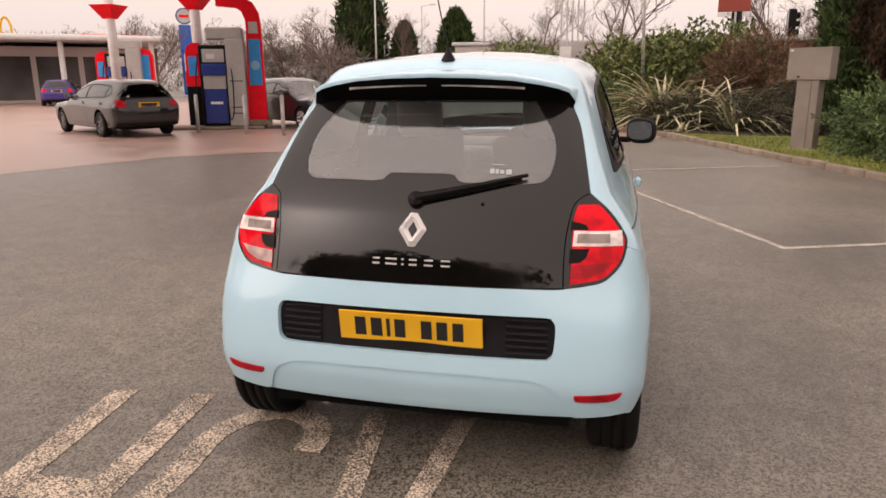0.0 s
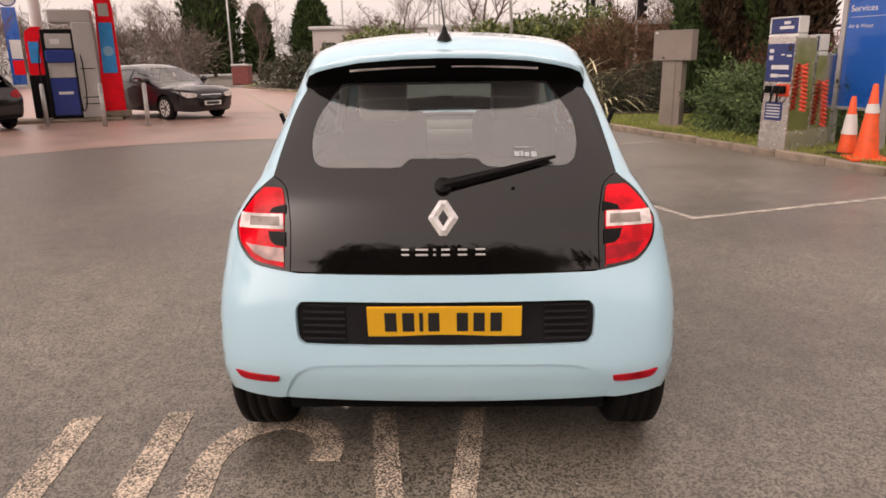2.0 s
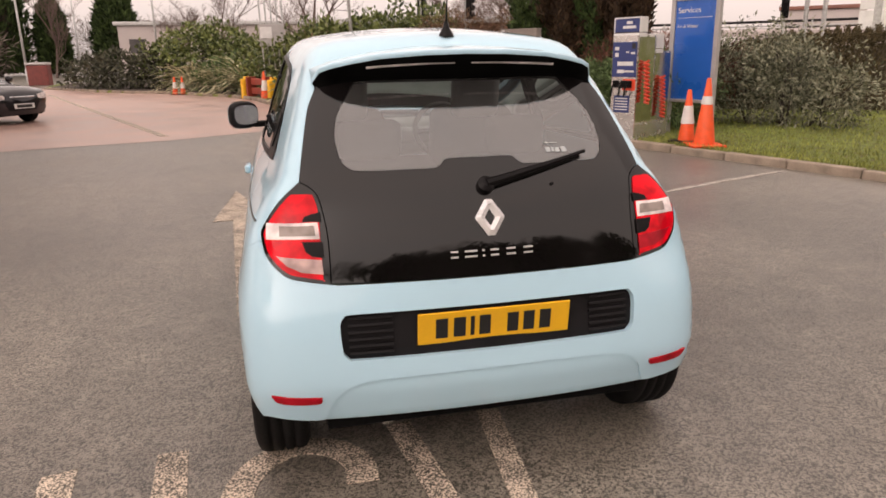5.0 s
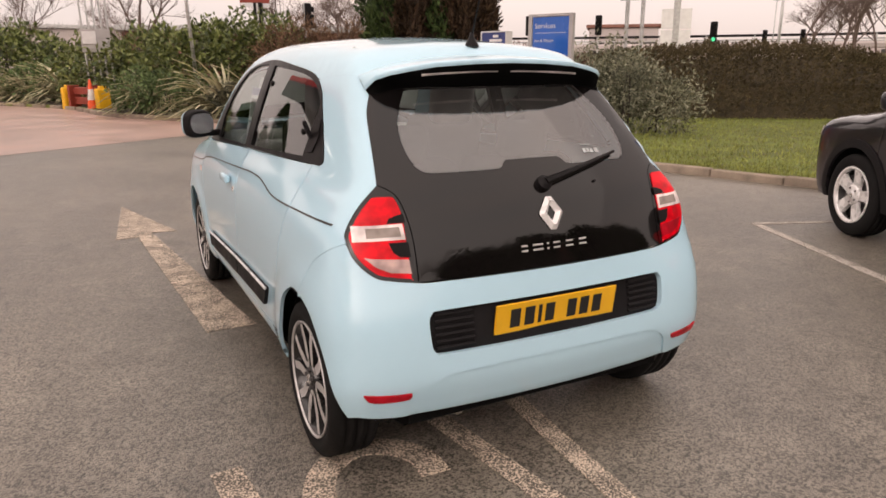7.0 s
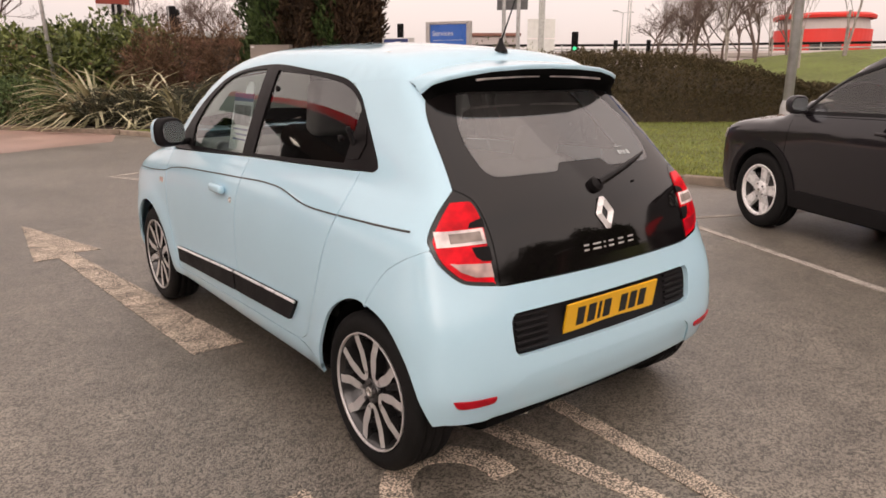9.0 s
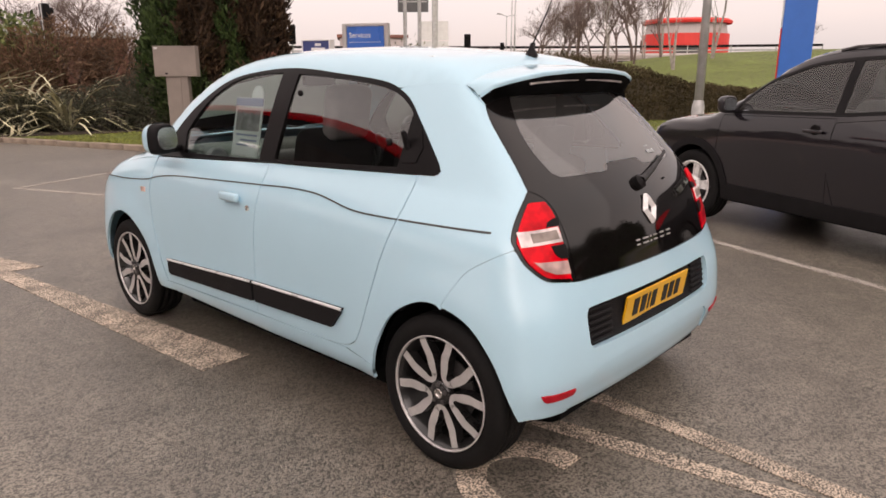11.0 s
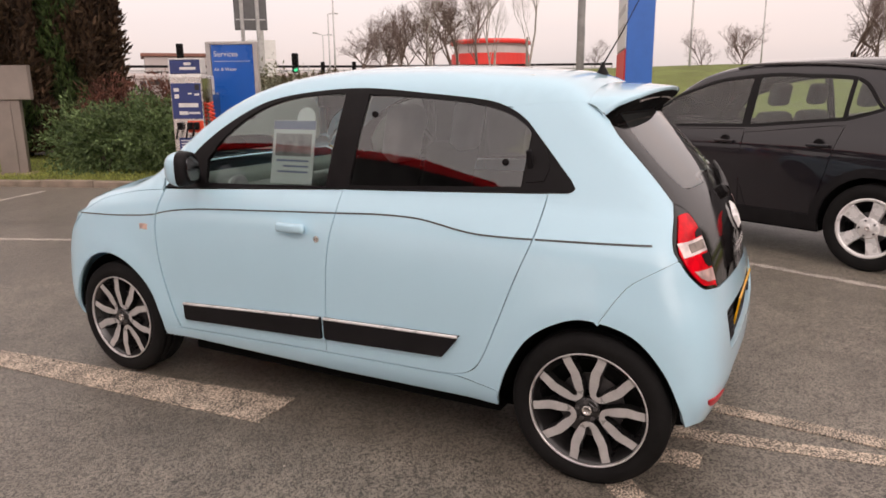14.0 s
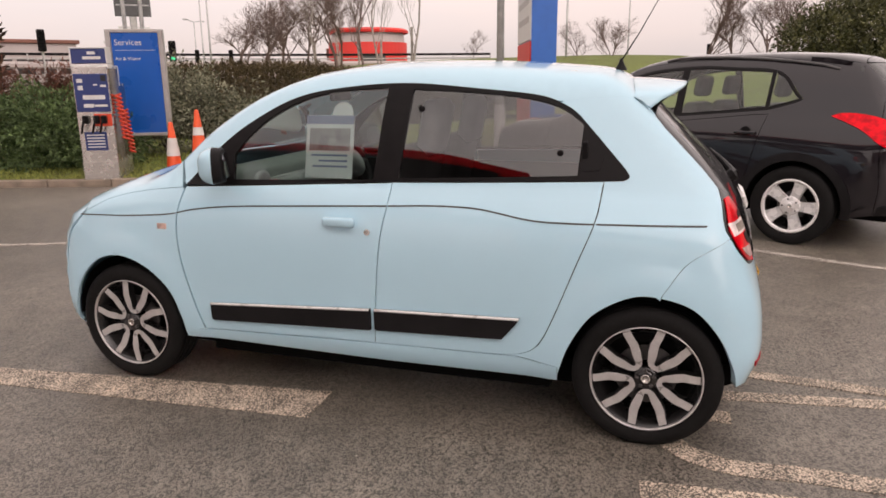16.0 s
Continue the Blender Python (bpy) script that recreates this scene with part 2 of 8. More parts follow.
CAR_GLASS = glass_material("car_glass", (0.84, 0.94, 0.90), haze=0.0, ior=1.8)
TINT_GLASS = glass_material("dark_tinted_glass", (0.10, 0.10, 0.10))
# grey of the strip that stands for the flank crease's shade
CREASE_GREY = surface("crease_shade_grey", (0.05, 0.05, 0.05), 0.5, vary=0.1)
HAZE_GLASS = glass_material("hazy_car_glass", (0.93, 1.0, 0.95), haze=0.04, ior=1.6)
DARK_GLASS = glass_material("privacy_glass", (0.58, 0.57, 0.56), haze=0.0, ior=1.9)
REAR_GLASS = glass_material("rear_screen_glass", (0.74, 0.75, 0.75), haze=0.06, ior=2.3)
RED_LENS = lens_material("red_lens", (0.88, 0.002, 0.014))
PINK_LENS = lens_material("pink_clear_lens", (0.97, 0.85, 0.83))
GREY_LENS = lens_material("grey_ribbed_lens", (0.36, 0.30, 0.27))
ROSE_LENS = lens_material("rose_clear_lens", (0.66, 0.46, 0.43))
CLEAR_LENS = lens_material("clear_lens", (0.75, 0.68, 0.66))
AMBER_LENS = lens_material("amber_lens", (0.72, 0.52, 0.46))
RED_REFLECTOR = lens_material("red_reflector", (0.5, 0.008, 0.02))
PLATE_YELLOW = surface("plate_yellow", (0.86, 0.46, 0.012), 0.35, vary=0.06, coat=0.4)
PLATE_WHITE = surface("plate_white", (0.75, 0.75, 0.74), 0.35, vary=0.06)
INK = surface("black_ink", (0.012, 0.012, 0.012), 0.5, vary=0.1)
SEAT_DARK = surface("grey_seat_cloth", (0.085, 0.087, 0.088), 0.9, vary=0.3, fine=200.0, bump=0.4)
DASH_GREY = surface("grey_green_dash_plastic", (0.36, 0.41, 0.38), 0.5, vary=0.12, fine=220.0, bump=0.15)
SEAT_PALE = surface("pale_seat_trim", (0.62, 0.66, 0.65), 0.7, vary=0.12, fine=180.0, bump=0.2)
STICKER = surface("grey_white_sticker", (0.42, 0.45, 0.45), 0.6, vary=0.08)
PAPER = surface("white_card", (0.88, 0.93, 0.94), 0.7, vary=0.05)
CARD_BLUE = surface("card_blue_print", (0.26, 0.32, 0.50), 0.6, vary=0.08)
CARD_PHOTO = surface("card_photo", (0.36, 0.36, 0.37), 0.5, vary=0.5, scale=14.0)

# ---- building blocks ----
from mathutils.geometry import delaunay_2d_cdt


def mesh_from(name, verts, faces, smooth=False, normals=None):
    me = bpy.data.meshes.new(name)
    me.from_pydata([tuple(map(float, v)) for v in verts], [], [tuple(map(int, f)) for f in faces])
    if smooth:
        me.polygons.foreach_set("use_smooth", [True] * len(me.polygons))
    if normals is not None:
        me.normals_split_custom_set_from_vertices([tuple(map(float, v)) for v in normals])
    me.update()
    return me


def mesh_of(bm, name, smooth=False):
    bmesh.ops.recalc_face_normals(bm, faces=bm.faces)
    me = bpy.data.meshes.new(name)
    bm.to_mesh(me)
    bm.free()
    if smooth:
        me.polygons.foreach_set("use_smooth", [True] * len(me.polygons))
    return me


def part(name, shape, material, parent=None, label="", m=None, smooth=False):
    """One mesh object, under a thing or a part where a parent is given."""
    me = shape if isinstance(shape, bpy.types.Mesh) else mesh_of(shape, name, smooth)
    if not me.materials:
        me.materials.append(material)
    ob = new(name, me)
    if parent is not None:
        ob.parent = parent
    if m is not None:
        ob.matrix_basis = m
    if label:
        tagged(ob, label)
    return ob


def thing(name, m, label, category, group="", kind=""):
    ob = new(name)
    ob.matrix_basis = m
    ob.empty_display_size = 0.2
    return tagged(ob, label, category, group, kind)


def box(size, at=(0, 0, 0), bevel=0.0, turn=(0, 0, 0), bm=None, segments=2):
    """A box with eased edges. at: the middle of its base."""
    one = bmesh.new()
    bmesh.ops.create_cube(one, size=1.0)
    bmesh.ops.scale(one, vec=size, verts=one.verts)
    if bevel:
        bmesh.ops.bevel(one, geom=one.edges[:], offset=bevel, segments=segments, affect="EDGES", profile=0.5)
    bmesh.ops.transform(one, matrix=pose(at[0], at[1], at[2] + size[2] / 2, *turn), verts=one.verts)
    return joined(bm, one)


def joined(bm, one):
    if bm is None:
        return one
    me = bpy.data.meshes.new("join")
    one.to_mesh(me)
    one.free()
    bm.from_mesh(me)
    bpy.data.meshes.remove(me)
    return bm


def rod(a, b, r0, r1=None, sides=10, bm=None, caps=True):
    """A round bar from a to b."""
    a, b = Vector(a), Vector(b)
    one = bmesh.new()
    bmesh.ops.create_cone(one, cap_ends=caps, segments=sides, radius1=r0, radius2=r0 if r1 is None else r1, depth=(b - a).length)
    bmesh.ops.transform(one, matrix=Matrix.Translation((a + b) / 2) @ (b - a).to_track_quat("Z", "Y").to_matrix().to_4x4(), verts=one.verts)
    return joined(bm, one)


def turned(profile, sides=32, bm=None, m=None):
    """A turned body: (radius, height) points swept round z."""
    one = bmesh.new()
    rings = [[one.verts.new((r * math.cos(2 * math.pi * i / sides), r * math.sin(2 * math.pi * i / sides), h)) for i in range(sides)] for r, h in profile]
    for a, b in zip(rings, rings[1:]):
        for i in range(sides):
            one.faces.new((a[i], a[(i + 1) % sides], b[(i + 1) % sides], b[i]))
    if m is not None:
        bmesh.ops.transform(one, matrix=m, verts=one.verts)
    return joined(bm, one)


def slab(outline, z0, z1, bm=None, m=None):
    """A flat plate with the outline (x, y), from z0 to z1."""
    one = bmesh.new()
    low, high = [one.verts.new((x, y, z0)) for x, y in outline], [one.verts.new((x, y, z1)) for x, y in outline]
    one.faces.new(low[::-1])
    one.faces.new(high)
    for i in range(len(outline)):
        j = (i + 1) % len(outline)
        one.faces.new((low[i], low[j], high[j], high[i]))
    if m is not None:
        bmesh.ops.transform(one, matrix=m, verts=one.verts)
    return joined(bm, one)


def sweep(path, r, sides=8, bm=None, taper=None):
    """A tube along a path of points."""
    one = bmesh.new()
    pts = [Vector(p) for p in path]
    rings = []
    for i, p in enumerate(pts):
        d = (pts[min(i + 1, len(pts) - 1)] - pts[max(i - 1, 0)]).normalized()
        u = d.cross(Vector((0.3, 0.2, 1)) if abs(d.z) < 0.9 else Vector((1, 0.1, 0))).normalized()
        v = d.cross(u)
        k = r if taper is None else r + (taper - r) * i / (len(pts) - 1)
        rings.append([one.verts.new(p + u * k * math.cos(2 * math.pi * j / sides) + v * k * math.sin(2 * math.pi * j / sides)) for j in range(sides)])
    for a, b in zip(rings, rings[1:]):
        for j in range(sides):
            one.faces.new((a[j], a[(j + 1) % sides], b[(j + 1) % sides], b[j]))
    one.faces.new(rings[0][::-1])
    one.faces.new(rings[-1])
    return joined(bm, one)


def spline(pts, n=6):
    """A smooth open run through flat or solid points."""
    p = np.array(pts, float)
    q = np.vstack([2 * p[0] - p[1], p, 2 * p[-1] - p[-2]])
    out = []
    for i in range(1, len(q) - 2):
        for t in np.arange(n) / n:
            out.append(0.5 * (2 * q[i] + (q[i + 1] - q[i - 1]) * t + (2 * q[i - 1] - 5 * q[i] + 4 * q[i + 1] - q[i + 2]) * t * t + (3 * q[i] - q[i - 1] - 3 * q[i + 1] + q[i + 2]) * t ** 3))
    return [tuple(v) for v in out] + [tuple(p[-1])]


def dense(pts, step=0.03):
    out = []
    for a, b in zip(pts, pts[1:]):
        a, b = np.array(a, float), np.array(b, float)
        n = max(1, int(np.linalg.norm(b - a) / step))
        out += [tuple(a + (b - a) * i / n) for i in range(n)]
    return out + [tuple(pts[-1])]


def inside(points, ring):
    x, y = points[:, 0], points[:, 1]
    hit = np.zeros(len(points), bool)
    for (ax, ay), (bx, by) in zip(ring, np.roll(ring, -1, 0)):
        c = ((ay > y) != (by > y)) & (x < (bx - ax) * (y - ay) / (by - ay + 1e-12) + ax)
        hit ^= c
    return hit


def shrink(ring, gap):
    a = np.roll(ring, -1, 0) - ring
    n = np.column_stack([-a[:, 1], a[:, 0]])
    n /= np.linalg.norm(n, axis=1, keepdims=True) + 1e-9
    area = np.sum(ring[:, 0] * np.roll(ring[:, 1], -1) - np.roll(ring[:, 0], -1) * ring[:, 1])
    v = n + np.roll(n, 1, 0)
    v /= np.linalg.norm(v, axis=1, keepdims=True) + 1e-9
    return ring + v * gap * (1 if area > 0 else -1)


def tidy(ring, least=0.003):
    keep = [ring[0]]
    for p in ring[1:]:
        if np.linalg.norm(p - keep[-1]) > least:
            keep.append(p)
    if np.linalg.norm(keep[0] - keep[-1]) < least:
        keep.pop()
    return np.array(keep)


class Wrap:
    """Flat coordinates for panels round a body: the turn about an upright axis, and the height. ahead: zero at the nose, not the tail."""

    def __init__(self, axis=1.2, ahead=False):
        self.axis, self.way = axis, 1.0 if ahead else -1.0

    def flat(self, p):
        return np.column_stack([np.arctan2(p[:, 0], self.way * (p[:, 1] - self.axis)), p[:, 2]])

    def solid(self, shape, q):
        o = np.column_stack([np.zeros(len(q)), np.full(len(q), self.axis), q[:, 1]])
        return shape.out(o, np.column_stack([np.sin(q[:, 0]), self.way * np.cos(q[:, 0]), np.zeros(len(q))]))


class Over:
    """Flat coordinates for panels on top of a body."""

    def flat(self, p):
        return p[:, :2].copy()

    def solid(self, shape, q):
        return shape.over(q)


class Side:
    """Flat coordinates for panels on one flank."""

    def __init__(self, sign=-1):
        self.sign = sign

    def flat(self, p):
        return p[:, 1:].copy()

    def solid(self, shape, q):
        return shape.side(q, self.sign)


def panel(shape, ring, how, holes=(), lift=0.0, rim=0.014, step=0.035, gap=0.0012, mirror=False):
    """A bent panel on the body: ring and holes are points on it. rim: how deep its edges turn in. Returns a mesh."""
    rings = [tidy(shrink(tidy(how.flat(np.array(ring))), gap))] + [tidy(shrink(tidy(how.flat(np.array(h))), -gap)) for h in holes]
    pts, edges = [], []
    for r in rings:
        s = len(pts)
        pts += [tuple(p) for p in r]
        edges += [(s + i, s + (i + 1) % len(r)) for i in range(len(r))]
    lo, hi = rings[0].min(0), rings[0].max(0)
    gx, gy = np.meshgrid(np.arange(lo[0], hi[0], step), np.arange(lo[1], hi[1], step))
    gx = gx + (np.arange(gx.shape[0]) % 2)[:, None] * step / 2
    grid = np.column_stack([gx.ravel(), gy.ravel()])
    ok = inside(grid, rings[0])
    for r in rings[1:]:
        ok &= ~inside(grid, r)
    grid = grid[ok]
    rim_pts = np.array(pts)
    if len(grid):
        far = np.array([np.min(np.sum((rim_pts - g) ** 2, 1)) for g in grid]) > (0.45 * step) ** 2
        grid = grid[far]
    v2, _, tris, _, _, _ = delaunay_2d_cdt([Vector(p) for p in pts] + [Vector(p) for p in grid], edges, [], 0, 1e-6)
    v2 = np.array([tuple(v) for v in v2])
    tris = np.array([t for t in tris if len(t) == 3])
    mid = v2[tris].mean(1)
    ok = inside(mid, rings[0])
    for r in rings[1:]:
        ok &= ~inside(mid, r)
    tris = tris[ok]
    p3 = how.solid(shape, v2)
    nrm = shape.normal(p3)
    p3 = p3 + nrm * lift
    fn = np.cross(p3[tris[:, 1]] - p3[tris[:, 0]], p3[tris[:, 2]] - p3[tris[:, 0]])
    flip = np.sum(fn * nrm[tris[:, 0]], 1) < 0
    tris[flip] = tris[flip][:, ::-1]
    used = np.unique(tris)
    back = np.full(len(p3), -1)
    back[used] = np.arange(len(used))
    tris, p3, nrm = back[tris], p3[used], nrm[used]
    faces, verts, normals = [tuple(t) for t in tris], list(p3), list(nrm)
    if rim:
        count = {}
        for t in faces:
            for i in range(3):
                count[(t[i], t[(i + 1) % 3])] = 1
        edge = [(a, b) for a, b in count if (b, a) not in count]
        at = {}
        for a in {v for e in edge for v in e}:
            at[a] = len(verts)
            verts += [p3[a], p3[a] - nrm[a] * rim]
            normals += [(0, 0, 0), (0, 0, 0)]
        faces += [(at[b], at[a], at[a] + 1, at[b] + 1) for a, b in edge]
    verts = np.array(verts)
    normals = np.array(normals)
    if mirror:
        verts, normals, faces = verts * (-1, 1, 1), normals * (-1, 1, 1), [f[::-1] for f in faces]
    return mesh_from("panel", verts, faces, True, normals)


def words(text, size, material, m, parent, name="lettering", depth=0.001):
    """Raised letters in the built-in font, facing -y of m, upright along its z."""
    cu = bpy.data.curves.new("words", "FONT")
    cu.body, cu.size, cu.extrude, cu.align_x = text, size, depth, "CENTER"
    tmp = bpy.data.objects.new("words", cu)
    scene.collection.objects.link(tmp)
    me = bpy.data.meshes.new_from_object(tmp.evaluated_get(bpy.context.evaluated_depsgraph_get()))
    bpy.data.objects.remove(tmp)
    me.materials.clear()
    me.transform(Matrix.Rotation(radians(90), 4, "X"))
    return part(name, me, material, parent, m=m)
def smooth_table(xs, ys):
    """A smooth curve through the points (xs, ys), straight on beyond its ends."""
    xs, ys = np.array(xs, float), np.array(ys, float)
    h, d = np.diff(xs), np.diff(ys) / np.diff(xs)
    m = np.concatenate([[d[0]], (d[:-1] * h[1:] + d[1:] * h[:-1]) / (h[:-1] + h[1:]), [d[-1]]])
    m[1:-1] = np.where(d[:-1] * d[1:] <= 0, m[1:-1] * 0.35, m[1:-1])

    def value(v):
        v = np.asarray(v, float)
        c = np.clip(v, xs[0], xs[-1])
        i = np.clip(np.searchsorted(xs, c) - 1, 0, len(h) - 1)
        t = (c - xs[i]) / h[i]
        a, b = t * t * (3 - 2 * t), t * (1 - t)
        out = ys[i] * (1 - a) + ys[i + 1] * a + h[i] * b * (m[i] * (1 - t) - m[i + 1] * t)
        return out + (v - c) * np.where(v < xs[0], m[0], m[-1])

    return value


def smooth_max(a, b, k):
    m = np.maximum(a, b)
    return m + k * np.log(np.exp((a - m) / k) + np.exp((b - m) / k))


class Shape:
    """A car body as the smooth meeting of its sides, tail, nose and roof. x across, y forward, z up."""

    def __init__(self, width, tail, bow, roof, crown, nose, narrow, wheels, flare, middle, corner=((0.5, 0.075), (0.75, 0.06), (0.95, 0.035)), nose_bow=0.25, ring=0.0):
        self.width, self.tail, self.bow = smooth_table(*zip(*width)), smooth_table(*zip(*tail)), smooth_table(*zip(*bow))
        self.roof, self.nose, self.narrow = smooth_table(*zip(*roof)), smooth_table(*zip(*nose)), smooth_table(*zip(*narrow))
        self.crown, self.wheels, self.flare, self.middle, self.nose_bow = crown, wheels, flare, middle, nose_bow
        self.corner, self.ring = smooth_table(*zip(*corner)), ring

    def half(self, y, z):
        t = np.where(y < self.middle, (self.middle - y) / 0.95, np.maximum(0, y - self.middle - 0.4) / 1.15)
        w = self.width(z) * (1 - self.narrow(z) * t * t)
        for c in self.wheels:
            w = w + self.flare * np.exp(-(((y - c) / 0.42) ** 2) - (((z - 0.48) / 0.22) ** 2))
            if self.ring:
                away = np.sqrt((y - c) ** 2 + (z - 0.30) ** 2)
                w = w + self.ring / (1 + np.exp(np.clip((away - 0.425) / 0.022, -30, 30)))
        return w

    def value(self, p):
        x, y, z = p[..., 0], p[..., 1], p[..., 2]
        side = np.abs(x) - self.half(y, z)
        rear = self.tail(z) + self.bow(z) * x * x - y
        front = y - self.nose(z) + self.nose_bow * x * x
        top = z - self.roof(y) + self.crown * x * x
        k = np.clip(self.corner(np.clip(z, 0.5, 1.0)), 0.02, 0.12)
        f = smooth_max(smooth_max(side, rear, k), front, 0.06)
        return smooth_max(f, top, 0.028)

    def normal(self, p):
        e, g = 1e-3, []
        for i in range(3):
            d = np.zeros(3)
            d[i] = e
            g.append((self.value(p + d) - self.value(p - d)) / (2 * e))
        g = np.stack(g, -1)
        return g / np.linalg.norm(g, axis=-1, keepdims=True)

    def out(self, origin, way, reach=3.2):
        """Where rays from inside leave the body."""
        origin, way = np.asarray(origin, float), np.asarray(way, float)
        way = way / np.linalg.norm(way, axis=-1, keepdims=True)
        lo, hi = np.zeros(len(way)), np.full(len(way), reach)
        for _ in range(34):
            mid = (lo + hi) / 2
            inside = self.value(origin + way * mid[:, None]) < 0
            lo, hi = np.where(inside, mid, lo), np.where(inside, hi, mid)
        return origin + way * lo[:, None]

    def side(self, yz, sign=-1):
        """Points given as (y, z) in side view, on the side."""
        a = np.array(yz, float)
        o = np.column_stack([np.zeros(len(a)), a])
        return self.out(o, np.tile([float(sign), 0, 0], (len(a), 1)))

    def back(self, xz, way=-1.0, start=1.2):
        """Points given as (x, z) seen from behind (or from ahead), on the tail or nose."""
        a = np.array(xz, float)
        o = np.column_stack([a[:, 0], np.full(len(a), start), a[:, 1]])
        return self.out(o, np.tile([0, way, 0], (len(a), 1)))

    def over(self, xy):
        """Points given as (x, y) seen from above, on the roof or bonnet."""
        a = np.array(xy, float)
        o = np.column_stack([a, np.full(len(a), 0.62)])
        return self.out(o, np.tile([0, 0, 1.0], (len(a), 1)))

# ---- the ground ----
def sheet(name, outline, z, material, label, kind="structure", thick=0.0, category=""):
    bm = bmesh.new()
    if thick:
        slab(outline, z - thick, z, bm)
    else:
        bm.faces.new([bm.verts.new((x, y, z)) for x, y in outline])
    return tagged(part(name, bm, material), label, category or name.replace("_", " "), kind=kind)


KERB_A, KERB_B = Vector((2.05, 15.35)), Vector((9.6, -7.9))
KERB_WAY = (KERB_B - KERB_A).normalized()
KERB_IN = Vector((-KERB_WAY.y, KERB_WAY.x))
BED_EDGE = spline([(2.05, 15.35), (0.9, 17.2), (-0.75, 20.2), (-1.9, 24.6), (-5.1, 29.9), (-8.2, 33.0), (-13.0, 40.0)], 5)

sheet("ground", [(1500 * math.cos(a), 1500 * math.sin(a)) for a in np.linspace(0, 2 * math.pi, 49)[:-1]], 0.0, ASPHALT, "grey speckled asphalt car park, damp and worn")
sheet("forecourt_paving", [(-60, 2.0), (-9.3, 2.0), (-9.0, 4.6), (-8.45, 6.3), (-7.35, 8.9), (-5.9, 10.1), (-4.8, 10.55), (-2.6, 11.15), (-1.2, 12.05), (0.35, 13.0), (1.55, 13.55), (2.02, 15.2)] + BED_EDGE[1:] + [(-20, 44), (-60, 48)], 0.004, RED_PAVING, "reddish concrete forecourt paving, damp in places", category="paving")
sheet("road", [(-14, 42), (-60, 56), (-60, 62), (10, 52), (10, 46)], 0.008, ASPHALT, "asphalt access road beyond the forecourt")

verge = [(KERB_B.x, KERB_B.y)] + [(KERB_A.x, KERB_A.y)] + BED_EDGE[1:] + [(-14, 46), (16, 46), (20, 30), (30, 24), (30, -9)]
sheet("grass_verge", [(x + (0.12 if i < 2 else 0), y) for i, (x, y) in enumerate(verge)], 0.095, TURF, "short green grass verge with worn patches", thick=0.12, category="grass")
bed = BED_EDGE[:] + [(-13.4, 45.5), (14, 45), (12, 20), (6.2, 14.2), (3.5, 14.6)]
sheet("planting_bed", [(x + 0.25, y + 0.1) for x, y in bed], 0.112, SOIL, "dark bare soil of the planting bed", thick=0.05, category="soil")


# the grass mound behind the hedge
def mound():
    n, k = 44, 26
    verts, faces = [], []
    for i in range(n):
        for j in range(k):
            x, y = 20 + 75 * i / (n - 1), -32 + 66 * j / (k - 1)
            rise = 3.0 / (1 + math.exp(-(x - 34) / 5.0)) * math.exp(-((y - 8) / 22) ** 4) * (1.0 - 0.25 * max(0, (x - 70) / 25))
            verts.append((x, y, 0.06 + rise + 0.12 * noise.noise((x * 0.1, y * 0.1, 0))))
    for i in range(n - 1):
        for j in range(k - 1):
            a = i * k + j
            faces.append((a, a + k, a + k + 1, a + 1))
    tagged(part("grass_mound", mesh_from("mound", verts, faces, True), TURF), "green grassed mound beyond the hedge", "grass", kind="structure")


mound()


# ---- painted markings ----
def mark(outline, material, label, z=0.004, category="road marking"):
    bm = slab(outline, 0.0005, z)
    return tagged(part("road_marking", bm, material), label, category, kind="structure")


def stroke(a, b, w, material, label, z=0.004):
    a, b = Vector(a), Vector(b)
    d = (b - a).normalized() * (w / 2)
    s = Vector((-d.y, d.x))
    return mark([tuple(a - s), tuple(b - s), tuple(b + s), tuple(a + s)], material, label, z)


WORN = "worn cream lettering stroke painted on the asphalt"
mark([(-1.555, -0.06), (-1.44, -0.03), (-1.355, -0.74), (-1.12, -0.735), (-1.17, -0.01), (-1.06, 0.0), (-0.985, -0.83), (-1.0, -0.87), (-1.42, -0.90), (-1.47, -0.86)], ROAD_PAINT, WORN)
hook = spline([(-0.86, -0.98), (-0.845, -0.62), (-0.865, -0.36), (-0.80, -0.18), (-0.66, -0.085), (-0.52, -0.13), (-0.445, -0.24), (-0.44, -0.37)], 5)
out, inn = [], []
for i, p in enumerate(hook):
    d = Vector(hook[min(i + 1, len(hook) - 1)]) - Vector(hook[max(i - 1, 0)])
    s = Vector((-d.y, d.x)).normalized() * 0.056
    out.append(tuple(Vector(p) + s))
    inn.append(tuple(Vector(p) - s))
mark(out + inn[::-1], ROAD_PAINT, WORN)
mark([(-0.305, -0.02), (-0.21, 0.005), (-0.045, -1.22), (-0.13, -1.25)], ROAD_PAINT, WORN)
mark([(0.075, 0.01), (0.17, 0.035), (0.06, -1.28), (-0.03, -1.30)], ROAD_PAINT, WORN, 0.0055)
mark([(-1.175, 5.5), (-1.30, 3.97), (-1.125, 3.99), (-0.955, 1.435), (-0.685, 1.445), (-1.005, 4.12), (-0.80, 4.09)], ROAD_PAINT, "worn cream direction arrow painted on the asphalt")
FAINT = "thin faded white bay line"
stroke((0.30, 8.36), (2.2, 3.57), 0.075, THIN_PAINT, FAINT)
stroke((2.2, 3.6), (5.36, 4.82), 0.075, THIN_PAINT, FAINT, 0.0055)
stroke((0.28, 8.34), (3.45, 9.62), 0.075, THIN_PAINT, FAINT, 0.0055)
